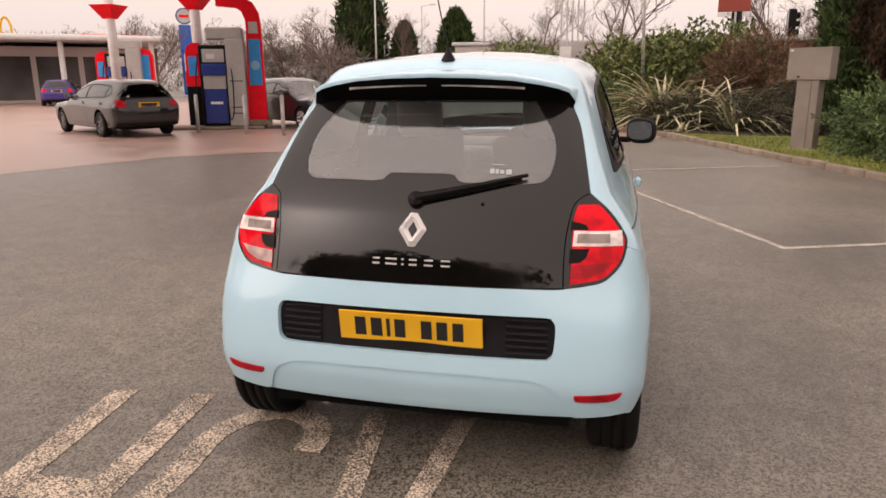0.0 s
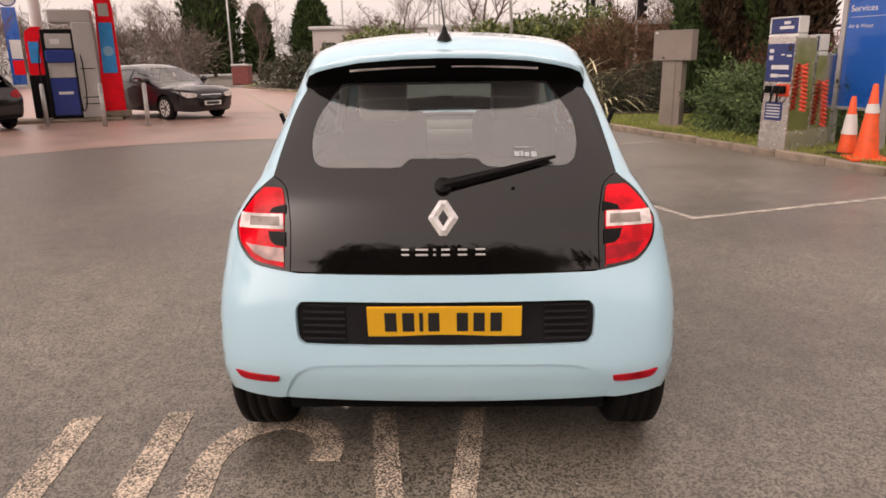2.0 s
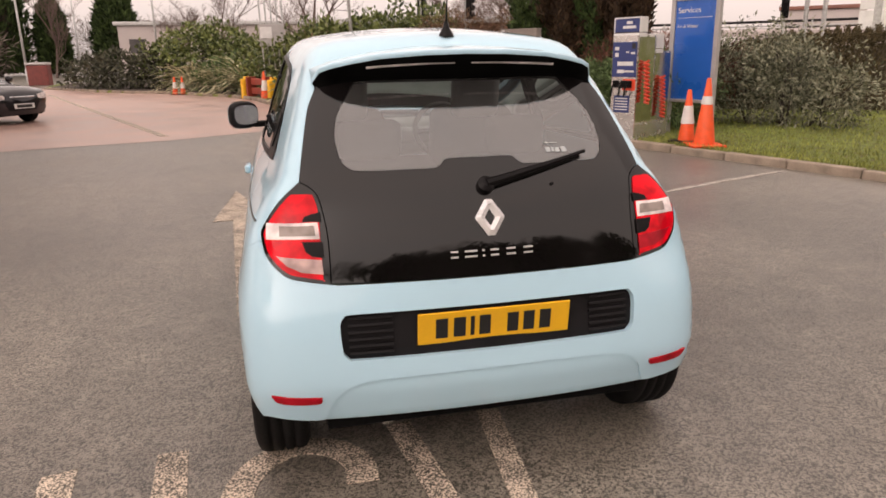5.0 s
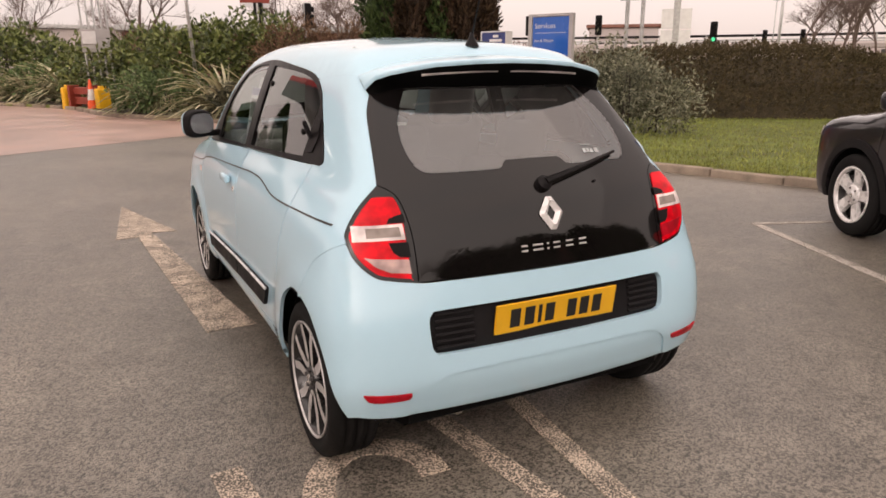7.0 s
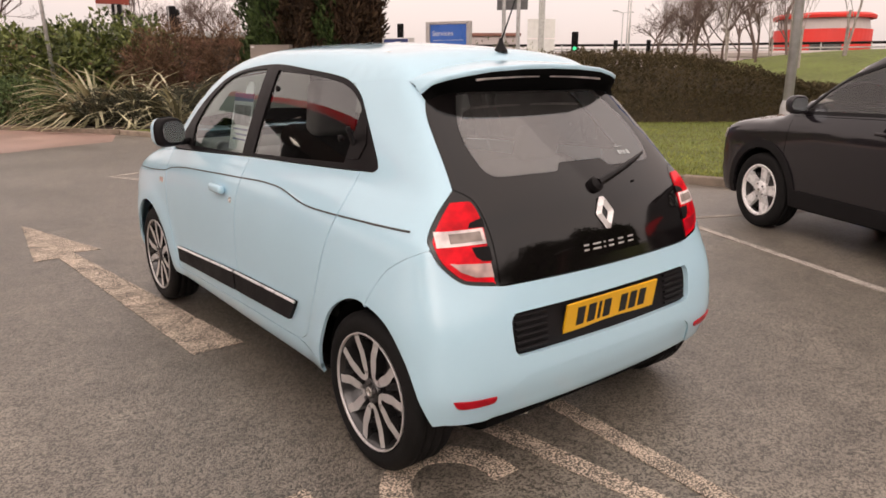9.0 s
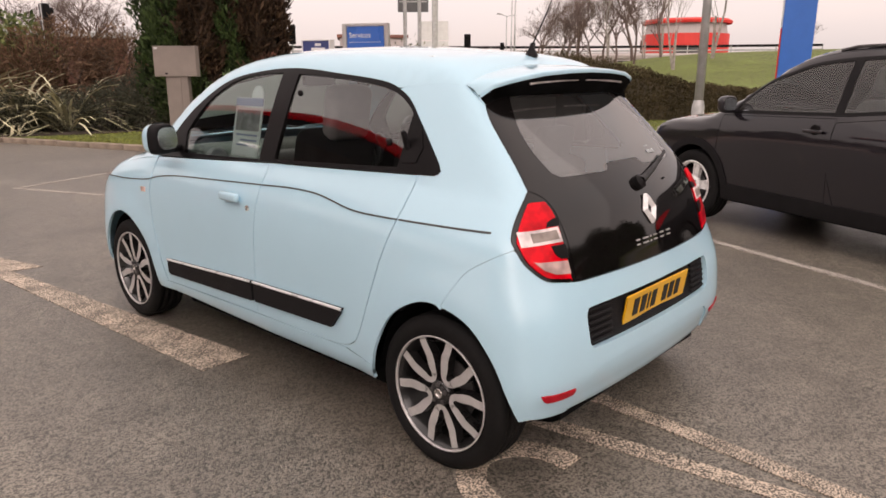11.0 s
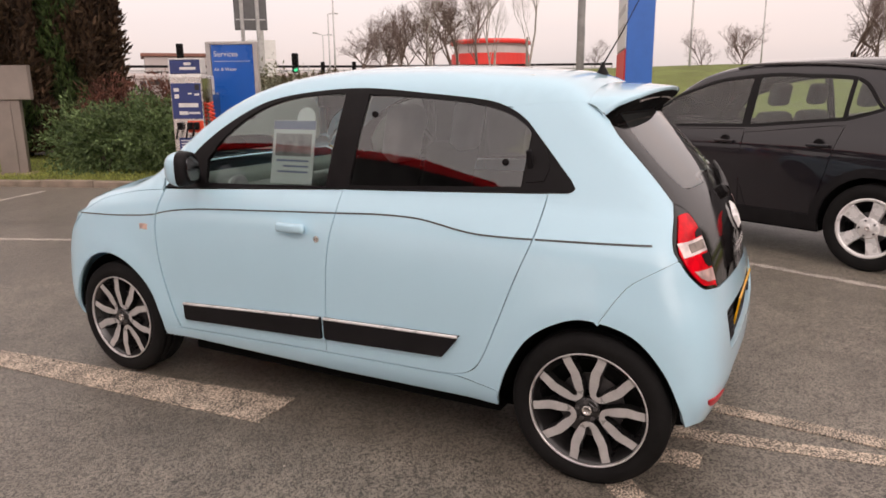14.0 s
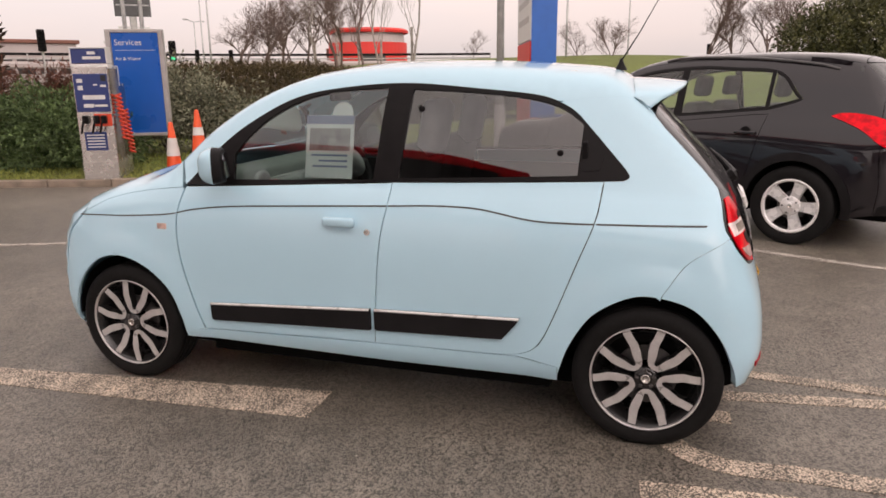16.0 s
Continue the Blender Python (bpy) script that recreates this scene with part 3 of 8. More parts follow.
stroke((3.97, 1.89), (1.9, -3.15), 0.085, THIN_PAINT, FAINT)
stroke((3.95, 1.9), (5.75, 1.15), 0.075, THIN_PAINT, FAINT, 0.0055)
stroke((-2.85, 11.9), (-10.65, 32.4), 0.16, ROAD_PAINT, "thin faded white lane line", 0.009)

# ---- wheels ----
def tyre_mesh(radius, width, rim):
    w = width / 2
    prof = [(rim - 0.012, -w * 0.78), (rim + 0.004, -w * 0.9), (rim + 0.02, -w * 0.97), ((rim + radius) / 2, -w), (radius - 0.022, -w * 0.95), (radius - 0.006, -w * 0.84), (radius, -w * 0.68)]
    for g in (-0.42, 0.0, 0.42):
        prof += [(radius, w * (g - 0.07)), (radius - 0.008, w * (g - 0.055)), (radius - 0.008, w * (g + 0.055)), (radius, w * (g + 0.07))]
    prof += [(r, -h) for r, h in prof[6::-1]]
    return mesh_of(turned(prof, 72, m=pose(0, 0, 0, 0, 90, 0)), "tyre", True)


def spoke_mesh(radius, pairs, width, hub, dish, lean):
    """One pair of spokes that part towards the rim, or one broad spoke where lean is 0. The wheel faces -x."""
    bm = bmesh.new()
    turns = (-1, 1) if lean else (0,)
    for s in turns:
        a0, a1 = s * lean * 0.5, s * lean
        pts = []
        for k in range(5):
            t = k / 4
            r = hub + (radius - hub) * t
            a = a0 + (a1 - a0) * t ** 0.8
            w = width * (1.0 - 0.12 * math.sin(t * math.pi)) * (1.12 if not lean and t > 0.9 else 1.0) * (0.8 + 0.45 * t if not lean else 1.0)
            pts.append((r, a, w, -dish * (1 - t) ** 1.5))
        low, high = [], []
        for r, a, w, d in pts:
            c, n = Vector((0, r * math.sin(a), r * math.cos(a))), Vector((0, math.cos(a), -math.sin(a)))
            high.append((c - n * w / 2 + Vector((-d - 0.012, 0, 0)), c + n * w / 2 + Vector((-d - 0.012, 0, 0))))
            low.append((c - n * w * 0.56 + Vector((-d + 0.02, 0, 0)), c + n * w * 0.56 + Vector((-d + 0.02, 0, 0))))
        hv, lv = [[bm.verts.new(p) for p in q] for q in high], [[bm.verts.new(p) for p in q] for q in low]
        for i in range(4):
            bm.faces.new((hv[i][0], hv[i][1], hv[i + 1][1], hv[i + 1][0]))
            bm.faces.new((hv[i][0], hv[i + 1][0], lv[i + 1][0], lv[i][0])).material_index = 1
            bm.faces.new((hv[i][1], lv[i][1], lv[i + 1][1], hv[i + 1][1])).material_index = 1
        bm.faces.new((hv[0][1], hv[0][0], lv[0][0], lv[0][1]))
    return mesh_of(bm, "spoke")


def horseshoe_mesh(radius):
    """A pair of spokes joined in a horseshoe at the hub, that kinks outwards half-way to the rim. The wheel faces -x."""
    bm = bmesh.new()
    leg = [(0.302, 0.985, 0.150), (0.262, 0.80, 0.150), (0.238, 0.63, 0.160), (0.180, 0.50, 0.165), (0.132, 0.40, 0.145), (0.108, 0.335, 0.125), (0.058, 0.275, 0.105)]
    line = [(-u, r, w) for u, r, w in leg] + [(0.0, 0.258, 0.10)] + leg[::-1]
    high, low = [], []
    for i, (u, r, w) in enumerate(line):
        a, b = line[max(i - 1, 0)], line[min(i + 1, len(line) - 1)]
        d = Vector((0, b[0] - a[0], b[1] - a[1])).normalized()
        side, c = Vector((0, -d.z, d.y)), Vector((0, u, r)) * radius
        dish = 0.010 * (1 - r) ** 1.5
        high.append((c - side * w * radius / 2 + Vector((dish - 0.014, 0, 0)), c + side * w * radius / 2 + Vector((dish - 0.014, 0, 0))))
        low.append((c - side * w * radius * 0.6 + Vector((0.024, 0, 0)), c + side * w * radius * 0.6 + Vector((0.024, 0, 0))))
    hv, lv = [[bm.verts.new(p) for p in q] for q in high], [[bm.verts.new(p) for p in q] for q in low]
    for i in range(len(line) - 1):
        bm.faces.new((hv[i][0], hv[i][1], hv[i + 1][1], hv[i + 1][0]))
        bm.faces.new((hv[i][0], hv[i + 1][0], lv[i + 1][0], lv[i][0])).material_index = 1
        bm.faces.new((hv[i][1], lv[i][1], lv[i + 1][1], hv[i + 1][1])).material_index = 1
    return mesh_of(bm, "spoke_pair")


class WheelKit:
    """The meshes of one kind of wheel, made once."""

    def __init__(self, radius, width, rim, pairs, spoke, hub, lean, face, well, lip=0.008, horseshoe=False):
        self.tyre = tyre_mesh(radius, width, rim)
        w = width / 2
        self.rim = mesh_of(turned([(rim - 0.001, -w * 0.86), (rim + 0.002, -w * 0.92), (rim + 0.002, -w * 0.965), (rim - lip * 0.5, -w * 0.97), (rim - lip, -w * 0.90), (rim - lip - 0.002, -w * 0.72)], 72, m=pose(0, 0, 0, 0, 90, 0)), "rim_lip", True)
        self.well = mesh_of(turned([(rim - 0.008, -w * 0.9), (rim - 0.03, -w * 0.6), (rim - 0.04, w * 0.5), (0.05, w * 0.5), (0.0, w * 0.5)], 48, m=pose(0, 0, 0, 0, 90, 0)), "rim_well", True)
        self.spoke, self.pairs, self.face, self.well_mat, self.w = horseshoe_mesh(rim - 0.004) if horseshoe else spoke_mesh(rim - 0.008, pairs, spoke, hub * 0.8, 0.012, lean), pairs, face, well, w
        self.spoke.materials.append(face)
        self.spoke.materials.append(well if lean else face)
        self.hub = mesh_of(turned([(hub * 0.98, -w * 0.45), (hub, -w * 0.8), (hub * 0.8, -w * 0.86), (0.032, -w * 0.84), (0.030, -w * 0.88), (0.024, -w * 0.9), (0.0, -w * 0.9)], 32, m=pose(0, 0, 0, 0, 90, 0)), "hub", True)
        self.cap = mesh_of(turned([(0.019, -w * 0.9), (0.019, -w * 0.93), (0.012, -w * 0.93), (0.012, -w * 0.905), (0.0, -w * 0.905)], 24, m=pose(0, 0, 0, 0, 90, 0)), "cap", True)
        self.disc = mesh_of(turned([(0.125, -w * 0.2), (0.125, -w * 0.3), (0.06, -w * 0.3), (0.06, -w * 0.2)], 32, m=pose(0, 0, 0, 0, 90, 0)), "disc")
        self.bolt = mesh_of(turned([(0.008, 0.0), (0.008, -0.012), (0.0, -0.013)], 8, m=pose(0, 0, 0, 0, 90, 0)), "bolt")
        self.hubr, self.hub_mat = hub, well if lean else face

    def fit(self, parent, m, turn=0.0):
        """A wheel that faces -x of m, under its car."""
        wheel = part("wheel", self.tyre, RUBBER, parent, m=m @ pose(0, 0, 0, turn, 0, 0))
        tagged(wheel, "tyre with an alloy rim, damp from the road")
        part("rim_lip", self.rim, self.face, wheel, "bright rim edge")
        part("rim_well", self.well, self.well_mat, wheel)
        part("brake_disc", self.disc, RIM_GREY, wheel, "steel brake disc")
        part("hub", self.hub, self.hub_mat, wheel)
        part("centre_cap", self.cap, STEEL, wheel, "round centre cap")
        for i in range(self.pairs):
            part("spoke", self.spoke, self.face, wheel, m=pose(-self.w * 0.72, 0, 0, 360 / self.pairs * i, 0, 0))
            part("wheel_bolt", self.bolt, RIM_GREY, wheel, m=pose(-self.w * 0.84, 0, 0, 360 / self.pairs * (i + 0.5), 0, 0) @ pose(0, 0, self.hubr * 0.74))
        return wheel


# ---- the small pale blue hatchback ----
CITY_WHEEL = WheelKit(0.2955, 0.19, 0.219, 5, 0.0275, 0.047, radians(18.5), ALLOY_CUT, ALLOY_BLACK, lip=0.005, horseshoe=True)
HATCH = Shape(
    width=((0.20, 0.748), (0.26, 0.785), (0.36, 0.806), (0.45, 0.81), (0.60, 0.817), (0.72, 0.818), (0.80, 0.814), (0.86, 0.807), (0.90, 0.799), (0.945, 0.783), (1.0, 0.757), (1.025, 0.741), (1.05, 0.7325), (1.12, 0.7105), (1.2, 0.684), (1.3, 0.648), (1.4, 0.608), (1.45, 0.587), (1.54, 0.54)),
    tail=((0.20, -0.35), (0.25, -0.41), (0.32, -0.445), (0.41, -0.468), (0.50, -0.463), (0.62, -0.448), (0.70, -0.4335), (0.74, -0.4255), (0.78, -0.4184), (0.82, -0.4097), (0.86, -0.3988), (0.90, -0.385), (0.94, -0.3685), (0.97, -0.3535), (1.02, -0.318), (1.10, -0.25), (1.20, -0.15), (1.30, -0.045), (1.36, 0.015), (1.45, 0.11)),
    bow=((0.3, 0.07), (0.62, 0.08), (0.78, 0.16), (1.4, 0.17)),
    roof=((-0.4, 1.36), (0.0, 1.472), (0.15, 1.505), (0.4, 1.53), (0.7, 1.55), (1.0, 1.557), (1.35, 1.548), (1.6, 1.51), (1.78, 1.45), (2.04, 1.30), (2.25, 1.13), (2.38, 1.07), (2.6, 1.02), (2.8, 0.945), (2.95, 0.86), (3.04, 0.77), (3.11, 0.60)),
    crown=0.15,
    nose=((0.2, 2.97), (0.3, 3.045), (0.5, 3.077), (0.65, 3.06), (0.8, 3.02), (1.0, 2.96)),
    narrow=((0.5, 0.0), (0.75, 0.008), (0.88, 0.022), (0.95, 0.04), (1.1, 0.066), (1.3, 0.096), (1.45, 0.112)),
    wheels=(0.0, 2.492), flare=0.008, middle=1.1, ring=0.013)
TAIL_WRAP, NOSE_WRAP, TOP = Wrap(1.2), Wrap(1.2, True), Over()


def hatchback(m):
    car = thing("hatchback_car", m, "small pale blue hatchback with black tailgate on worn road markings", "car")
    S, B = HATCH.side, HATCH.back
    arch_front = spline([(2.83, 0.25), (2.822, 0.31), (2.755, 0.486), (2.636, 0.61), (2.495, 0.648), (2.345, 0.603), (2.225, 0.499), (2.168, 0.36), (2.158, 0.255)])
    arch_rear = spline([(0.352, 0.245), (0.343, 0.30), (0.302, 0.420), (0.217, 0.551), (0.089, 0.631), (-0.018, 0.645), (-0.157, 0.606), (-0.258, 0.501), (-0.319, 0.375), (-0.34, 0.29)])
    dlo_low = dense([(2.125, 0.995), (1.906, 1.001), (1.073, 1.042), (0.203, 1.066)]) + spline([(0.203, 1.066), (0.13, 1.068), (0.107, 1.085), (0.124, 1.112)], 3)[1:]
    dlo_top = spline([(0.124, 1.112), (0.263, 1.262), (0.33, 1.33), (0.40, 1.372), (0.50, 1.402), (0.74, 1.428), (1.048, 1.452), (1.335, 1.438), (1.583, 1.394), (1.804, 1.286), (1.972, 1.160), (2.125, 0.995)])
    seam_front = spline([(2.125, 0.99), (2.148, 0.898), (2.158, 0.805), (2.143, 0.644), (2.102, 0.479), (2.05, 0.305)])
    seam_mid = spline([(1.087, 1.04), (1.096, 0.944), (1.125, 0.788), (1.148, 0.557), (1.163, 0.325)])
    seam_rear = spline([(0.203, 1.066), (0.224, 0.921), (0.29, 0.742), (0.36, 0.553), (0.414, 0.426), (0.46, 0.37), (0.53, 0.342), (0.65, 0.332)])
    sill_top = dense([(0.65, 0.332), (1.163, 0.325), (2.05, 0.305)])
    lamp_in = spline([(-0.523, 0.737), (-0.521, 0.82), (-0.524, 0.905), (-0.541, 0.995), (-0.565, 1.025), (-0.598, 1.042)])
    lamp_out = spline([(-0.598, 1.042), (-0.668, 0.982), (-0.722, 0.908), (-0.728, 0.87), (-0.712, 0.815), (-0.661, 0.764), (-0.60, 0.748), (-0.523, 0.737)])
    lamp_side = [p for p in lamp_out if p[1] > 0.868]
    lamp_base = [p for p in lamp_out if p[1] <= 0.868]
    bumper_seam = spline([(-0.035, 0.632), (-0.046, 0.66), (-0.118, 0.768), (-0.188, 0.820), (-0.272, 0.867)])
    gate_edge = spline([(-0.598, 1.042), (-0.575, 1.15), (-0.548, 1.258), (-0.516, 1.324)])
    arch_a, arch_b = [p for p in arch_rear if p[0] > -0.035], [p for p in arch_rear if p[0] <= -0.035]

    def both(name, build, material, label="", parent=car):
        out = []
        for mirrored in (False, True):
            out.append(part(name, build(mirrored), material, parent, label))
        return out

    # doors, wings, sills
    front_door = list(S(seam_front + [p for p in dense([(2.05, 0.305), (1.163, 0.325)])] + seam_mid[::-1] + dense([(1.087, 1.04), (1.906, 1.001), (2.125, 0.99)])))
    rear_door = list(S(seam_mid + dense([(1.163, 0.325), (0.65, 0.332)]) + seam_rear[::-1] + dense([(0.203, 1.066), (1.087, 1.04)])))
    doors_f = both("front_door", lambda k: panel(HATCH, front_door, TAIL_WRAP, gap=0.0034, mirror=k), SKY_PAINT)
    doors_r = both("rear_door", lambda k: panel(HATCH, rear_door, TAIL_WRAP, gap=0.002, mirror=k), SKY_PAINT)
    sill = list(S(dense([(2.158, 0.255), (1.65, 0.243), (1.09, 0.232), (0.352, 0.24)]) + [(0.352, 0.245)] + dense([(0.352, 0.31), (0.53, 0.334), (0.65, 0.330), (1.163, 0.323), (2.05, 0.303), (2.14, 0.303)])))
    both("sill", lambda k: panel(HATCH, sill, TAIL_WRAP, mirror=k), SKY_PAINT)
    quarter = np.vstack([S([(0.352, 0.31)] + arch_a[2:] + bumper_seam), B(lamp_side[::-1] + gate_edge[1:]), S(spline([(0.112, 1.386), (0.18, 1.392), (0.33, 1.385), (0.40, 1.372)], 4)), S(dlo_top[:18][::-1][0:]), S([(0.107, 1.085), (0.13, 1.068)]), S(seam_rear[:-1]), S([(0.53, 0.336)])])
    both("rear_wing", lambda k: panel(HATCH, quarter, TAIL_WRAP, gap=0.0003, mirror=k), SKY_PAINT)
    wing = list(S(arch_front[::-1] + dense([(2.83, 0.25), (2.845, 0.40)]) + spline([(2.845, 0.45), (2.84, 0.60), (2.80, 0.74), (2.72, 0.83)], 4) + spline([(2.70, 0.85), (2.55, 0.92), (2.35, 0.962), (2.14, 0.985)], 5) + seam_front[1:] + [(2.08, 0.303)]))
    both("front_wing", lambda k: panel(HATCH, wing, Side(), mirror=k), SKY_PAINT)

    # roof with the windscreen pillars, bonnet, nose
    rear_rail = spline([(0.112, 1.386), (0.18, 1.392), (0.33, 1.385), (0.40, 1.372)], 4)
    rail = list(S(rear_rail[:-1] + [p for p in dlo_top if p[0] > 0.405]))
    screen = spline([(0.0, 2.335), (-0.35, 2.30), (-0.66, 2.19)], 6)[:-1] + dense([(-0.66, 2.19), (-0.60, 1.98), (-0.54, 1.74)], 0.05) + spline([(-0.52, 1.70), (-0.3, 1.725), (0, 1.735)], 6)[1:]
    roof_ring = np.vstack([rail, HATCH.over([(-0.69, 2.165)]), HATCH.over([p for p in screen[::1] if p[0] < -0.01][5:]), HATCH.over([(0, 1.735)])])
    half = roof_ring
    ring = np.vstack([half, (half * (-1, 1, 1))[::-1][1:], HATCH.over([(x, 0.13 - 0.02 * (x / 0.5) ** 2) for x in np.linspace(0.48, -0.48, 16)])])
    part("roof", panel(HATCH, ring, TOP, step=0.04, gap=0.0), SKY_PAINT, car)
    glass = np.vstack([HATCH.over(screen), (HATCH.over(screen) * (-1, 1, 1))[::-1][1:-1]])
    pane = part("windscreen", panel(HATCH, glass, TOP, lift=-0.004, rim=0.004), CAR_GLASS, car, "clear windscreen")
    pane.visible_shadow = False
    wing_line = S(spline([(2.14, 0.985), (2.35, 0.962), (2.55, 0.92), (2.70, 0.85)], 5))
    front_line = HATCH.over(spline([(-0.60, 2.79), (-0.5, 2.88), (-0.25, 2.95), (0, 2.965)], 5))
    half = np.vstack([HATCH.over(spline([(0.0, 2.345), (-0.35, 2.31), (-0.655, 2.20)], 6)), wing_line, front_line])
    part("bonnet", panel(HATCH, np.vstack([half, (half * (-1, 1, 1))[::-1][1:-1]]), TOP), SKY_PAINT, car)
    nose = np.vstack([S(dense([(2.835, 0.25), (2.85, 0.40)]) + spline([(2.85, 0.45), (2.845, 0.60), (2.81, 0.74), (2.73, 0.83)], 4)), HATCH.over([(-0.60, 2.795), (-0.5, 2.885), (-0.25, 2.955), (0, 2.97)])])
    low = HATCH.back([(x, 0.22) for x in (-0.72, -0.5, -0.25, 0)], 1.0)
    ring = np.vstack([nose, (nose * (-1, 1, 1))[::-1][1:], (low * (-1, 1, 1))[:-1], low[::-1]])
    part("front_bumper", panel(HATCH, ring, NOSE_WRAP, step=0.05), SKY_PAINT, car)
    lamp = HATCH.back([(-0.50 + 0.12 * math.cos(a), 0.70 + 0.10 * math.sin(a)) for a in np.linspace(0, 2 * math.pi, 22)[:-1]], 1.0)
    both("headlamp", lambda k: panel(HATCH, lamp, NOSE_WRAP, lift=0.006, mirror=k), CLEAR_LENS, "clear round headlamp")

    # windows
    trim_ring = list(S(dlo_low + dlo_top[1:-1]))
    glass_f = dense([(1.178, 1.048), (1.868, 1.028), (1.878, 1.12)]) + spline([(1.878, 1.135), (1.80, 1.225), (1.70, 1.306), (1.56, 1.377), (1.42, 1.412), (1.30, 1.424), (1.148, 1.43)]) + dense([(1.148, 1.43), (1.178, 1.048)])[1:-1]
    glass_r = dense([(0.312, 1.086), (1.06, 1.058), (1.028, 1.424)]) + spline([(1.028, 1.424), (0.738, 1.408), (0.52, 1.383), (0.40, 1.35), (0.325, 1.305), (0.30, 1.28)])[1:] + dense([(0.30, 1.28), (0.312, 1.086)])[1:-1]
    both("window_trim", lambda k: panel(HATCH, trim_ring, Side(), [S(glass_f), S(glass_r)], lift=0.003, mirror=k, rim=0.02), TRIM_BLACK, "black window surround")
    for name, ring, mat, owner in (("front_window", glass_f, CAR_GLASS, doors_f), ("rear_window", glass_r, DARK_GLASS, doors_r)):
        for k in (False, True):
            w = part(name, panel(HATCH, list(S(ring)), Side(), lift=-0.003, rim=0.0, gap=-0.004, mirror=k), mat, car, "clear side window" if mat is CAR_GLASS else "dark tinted side window")
            w.visible_shadow = False
    # the hinge post with its sunk pull at the rear side window
    pull = dense([(0.292, 1.10), (0.225, 1.105), (0.208, 1.16), (0.236, 1.225), (0.292, 1.232)])
    both("rear_door_pull", lambda k: panel(HATCH, list(S(pull)), Side(), lift=0.007, mirror=k), TRIM_BLACK, "black pull handle")
    for s in (-1, 1):
        p = S([(0.285, 1.165)], s)[0]
        n = HATCH.normal(p[None])[0]
        part("pull_grip", box((0.016, 0.022, 0.115), (0, 0, -0.058), 0.006), PLASTIC_DARK, car, m=Matrix.Translation(Vector(p + n * 0.012)) @ pose(0, 0, 0, 0, 20 * s, 0))

    for s in (-1, 1):
        for y, z in ((0.985, 1.345), (0.385, 1.172)):
            p = S([(y, z)], s)[0]
            part("window_hinge", turned([(0.013, -0.006), (0.013, 0.003), (0.009, 0.006), (0, 0.006)], 16, m=pose(0, 0, 0, 0, 90 * s, 0)), TRIM_BLACK, car, "round black window hinge", m=Matrix.Translation(Vector(p)), smooth=True)

    # dark strip painted in for the shade of the shoulder crease, and rubbing strips along the flanks
    line = spline([(2.74, 0.833), (2.60, 0.838), (2.44, 0.843), (2.203, 0.861), (2.075, 0.887), (1.93, 0.905), (1.769, 0.916), (1.4, 0.932), (1.083, 0.945), (0.93, 0.952), (0.81, 0.953), (0.70, 0.948), (0.61, 0.934), (0.52, 0.918), (0.433, 0.909), (0.30, 0.907), (0.212, 0.908), (0.0, 0.911), (-0.19, 0.915)], 5)
    for cut in ((2.735, 2.158), (2.150, 1.099), (1.092, 0.230), (0.221, -0.188)):
        back_, up_ = [p[0] for p in line[::-1]], [p[1] for p in line[::-1]]
        seg = [(c, float(np.interp(c, back_, up_))) for c in (cut[0],)] + [p for p in line if cut[1] + 0.006 <= p[0] <= cut[0] - 0.006] + [(c, float(np.interp(c, back_, up_))) for c in (cut[1],)]
        ring = [(y, z + 0.003) for y, z in seg] + [(y, z - 0.003) for y, z in seg[::-1]]
        both("crease_shade", lambda k: panel(HATCH, list(S(ring)), Side(), lift=0.0015, rim=0.002, gap=0, mirror=k, step=0.2), CREASE_GREY, "thin dark strip painted as the shade of a crease")
    for strip, owner in (((1.995, 1.176, 0.447, 0.489, 0.362, 0.389, 0.0), doors_f), ((1.158, 0.508, 0.490, 0.508, 0.391, 0.407, 0.075), doors_r)):
        y0, y1, a0, a1, b0, b1, cut = strip
        ring = dense([(y0, a0), (y1, a1), (y1 + cut * 0.25, a1 - 0.03), (y1 + cut, b1 + 0.002), (y1 + cut * 1.5 + 0.01, b1), (y0 - 0.01, b0), (y0, b0 + 0.01), (y0, a0)])[:-1]
        chrome = [(y, a0 + (a1 - a0) * (y - y0) / (y1 - y0) - 0.003) for y in np.linspace(y0 - 0.004, y1 + 0.004, 16)]
        for k, door in zip((False, True), owner):
            s = part("rubbing_strip", panel(HATCH, list(S(ring)), Side(), lift=0.016, rim=0.018, mirror=k), PLASTIC_DARK, door, "dark plastic rubbing strip")
            part("bright_strip", sweep([(p[0] + (0.017 if k else -0.017), p[1], p[2]) for p in S(chrome, 1 if k else -1)], 0.0062, 10), ALLOY_SILVER, s, "bright edge strip", smooth=True)

    # handles, lock, side repeater, mirrors
    for s, door in zip((-1, 1), doors_f):
        p = S([(1.307, 0.857)], s)[0]
        hollow = [(1.307 + 0.085 * math.cos(a), 0.853 + 0.034 * math.sin(a)) for a in np.linspace(0, 2 * math.pi, 25)[:-1]]
        part("handle_recess", panel(HATCH, list(S(hollow)), Side(), lift=0.0008, rim=0.0, gap=0, mirror=s > 0), SKY_PAINT, door)
        part("door_handle", box((0.030, 0.15, 0.042), (0, 0, -0.014), 0.014, segments=4), SKY_PAINT, door, "body-coloured pull handle", m=Matrix.Translation(Vector(p) + Vector((s * 0.02, 0, 0.008))), smooth=True)
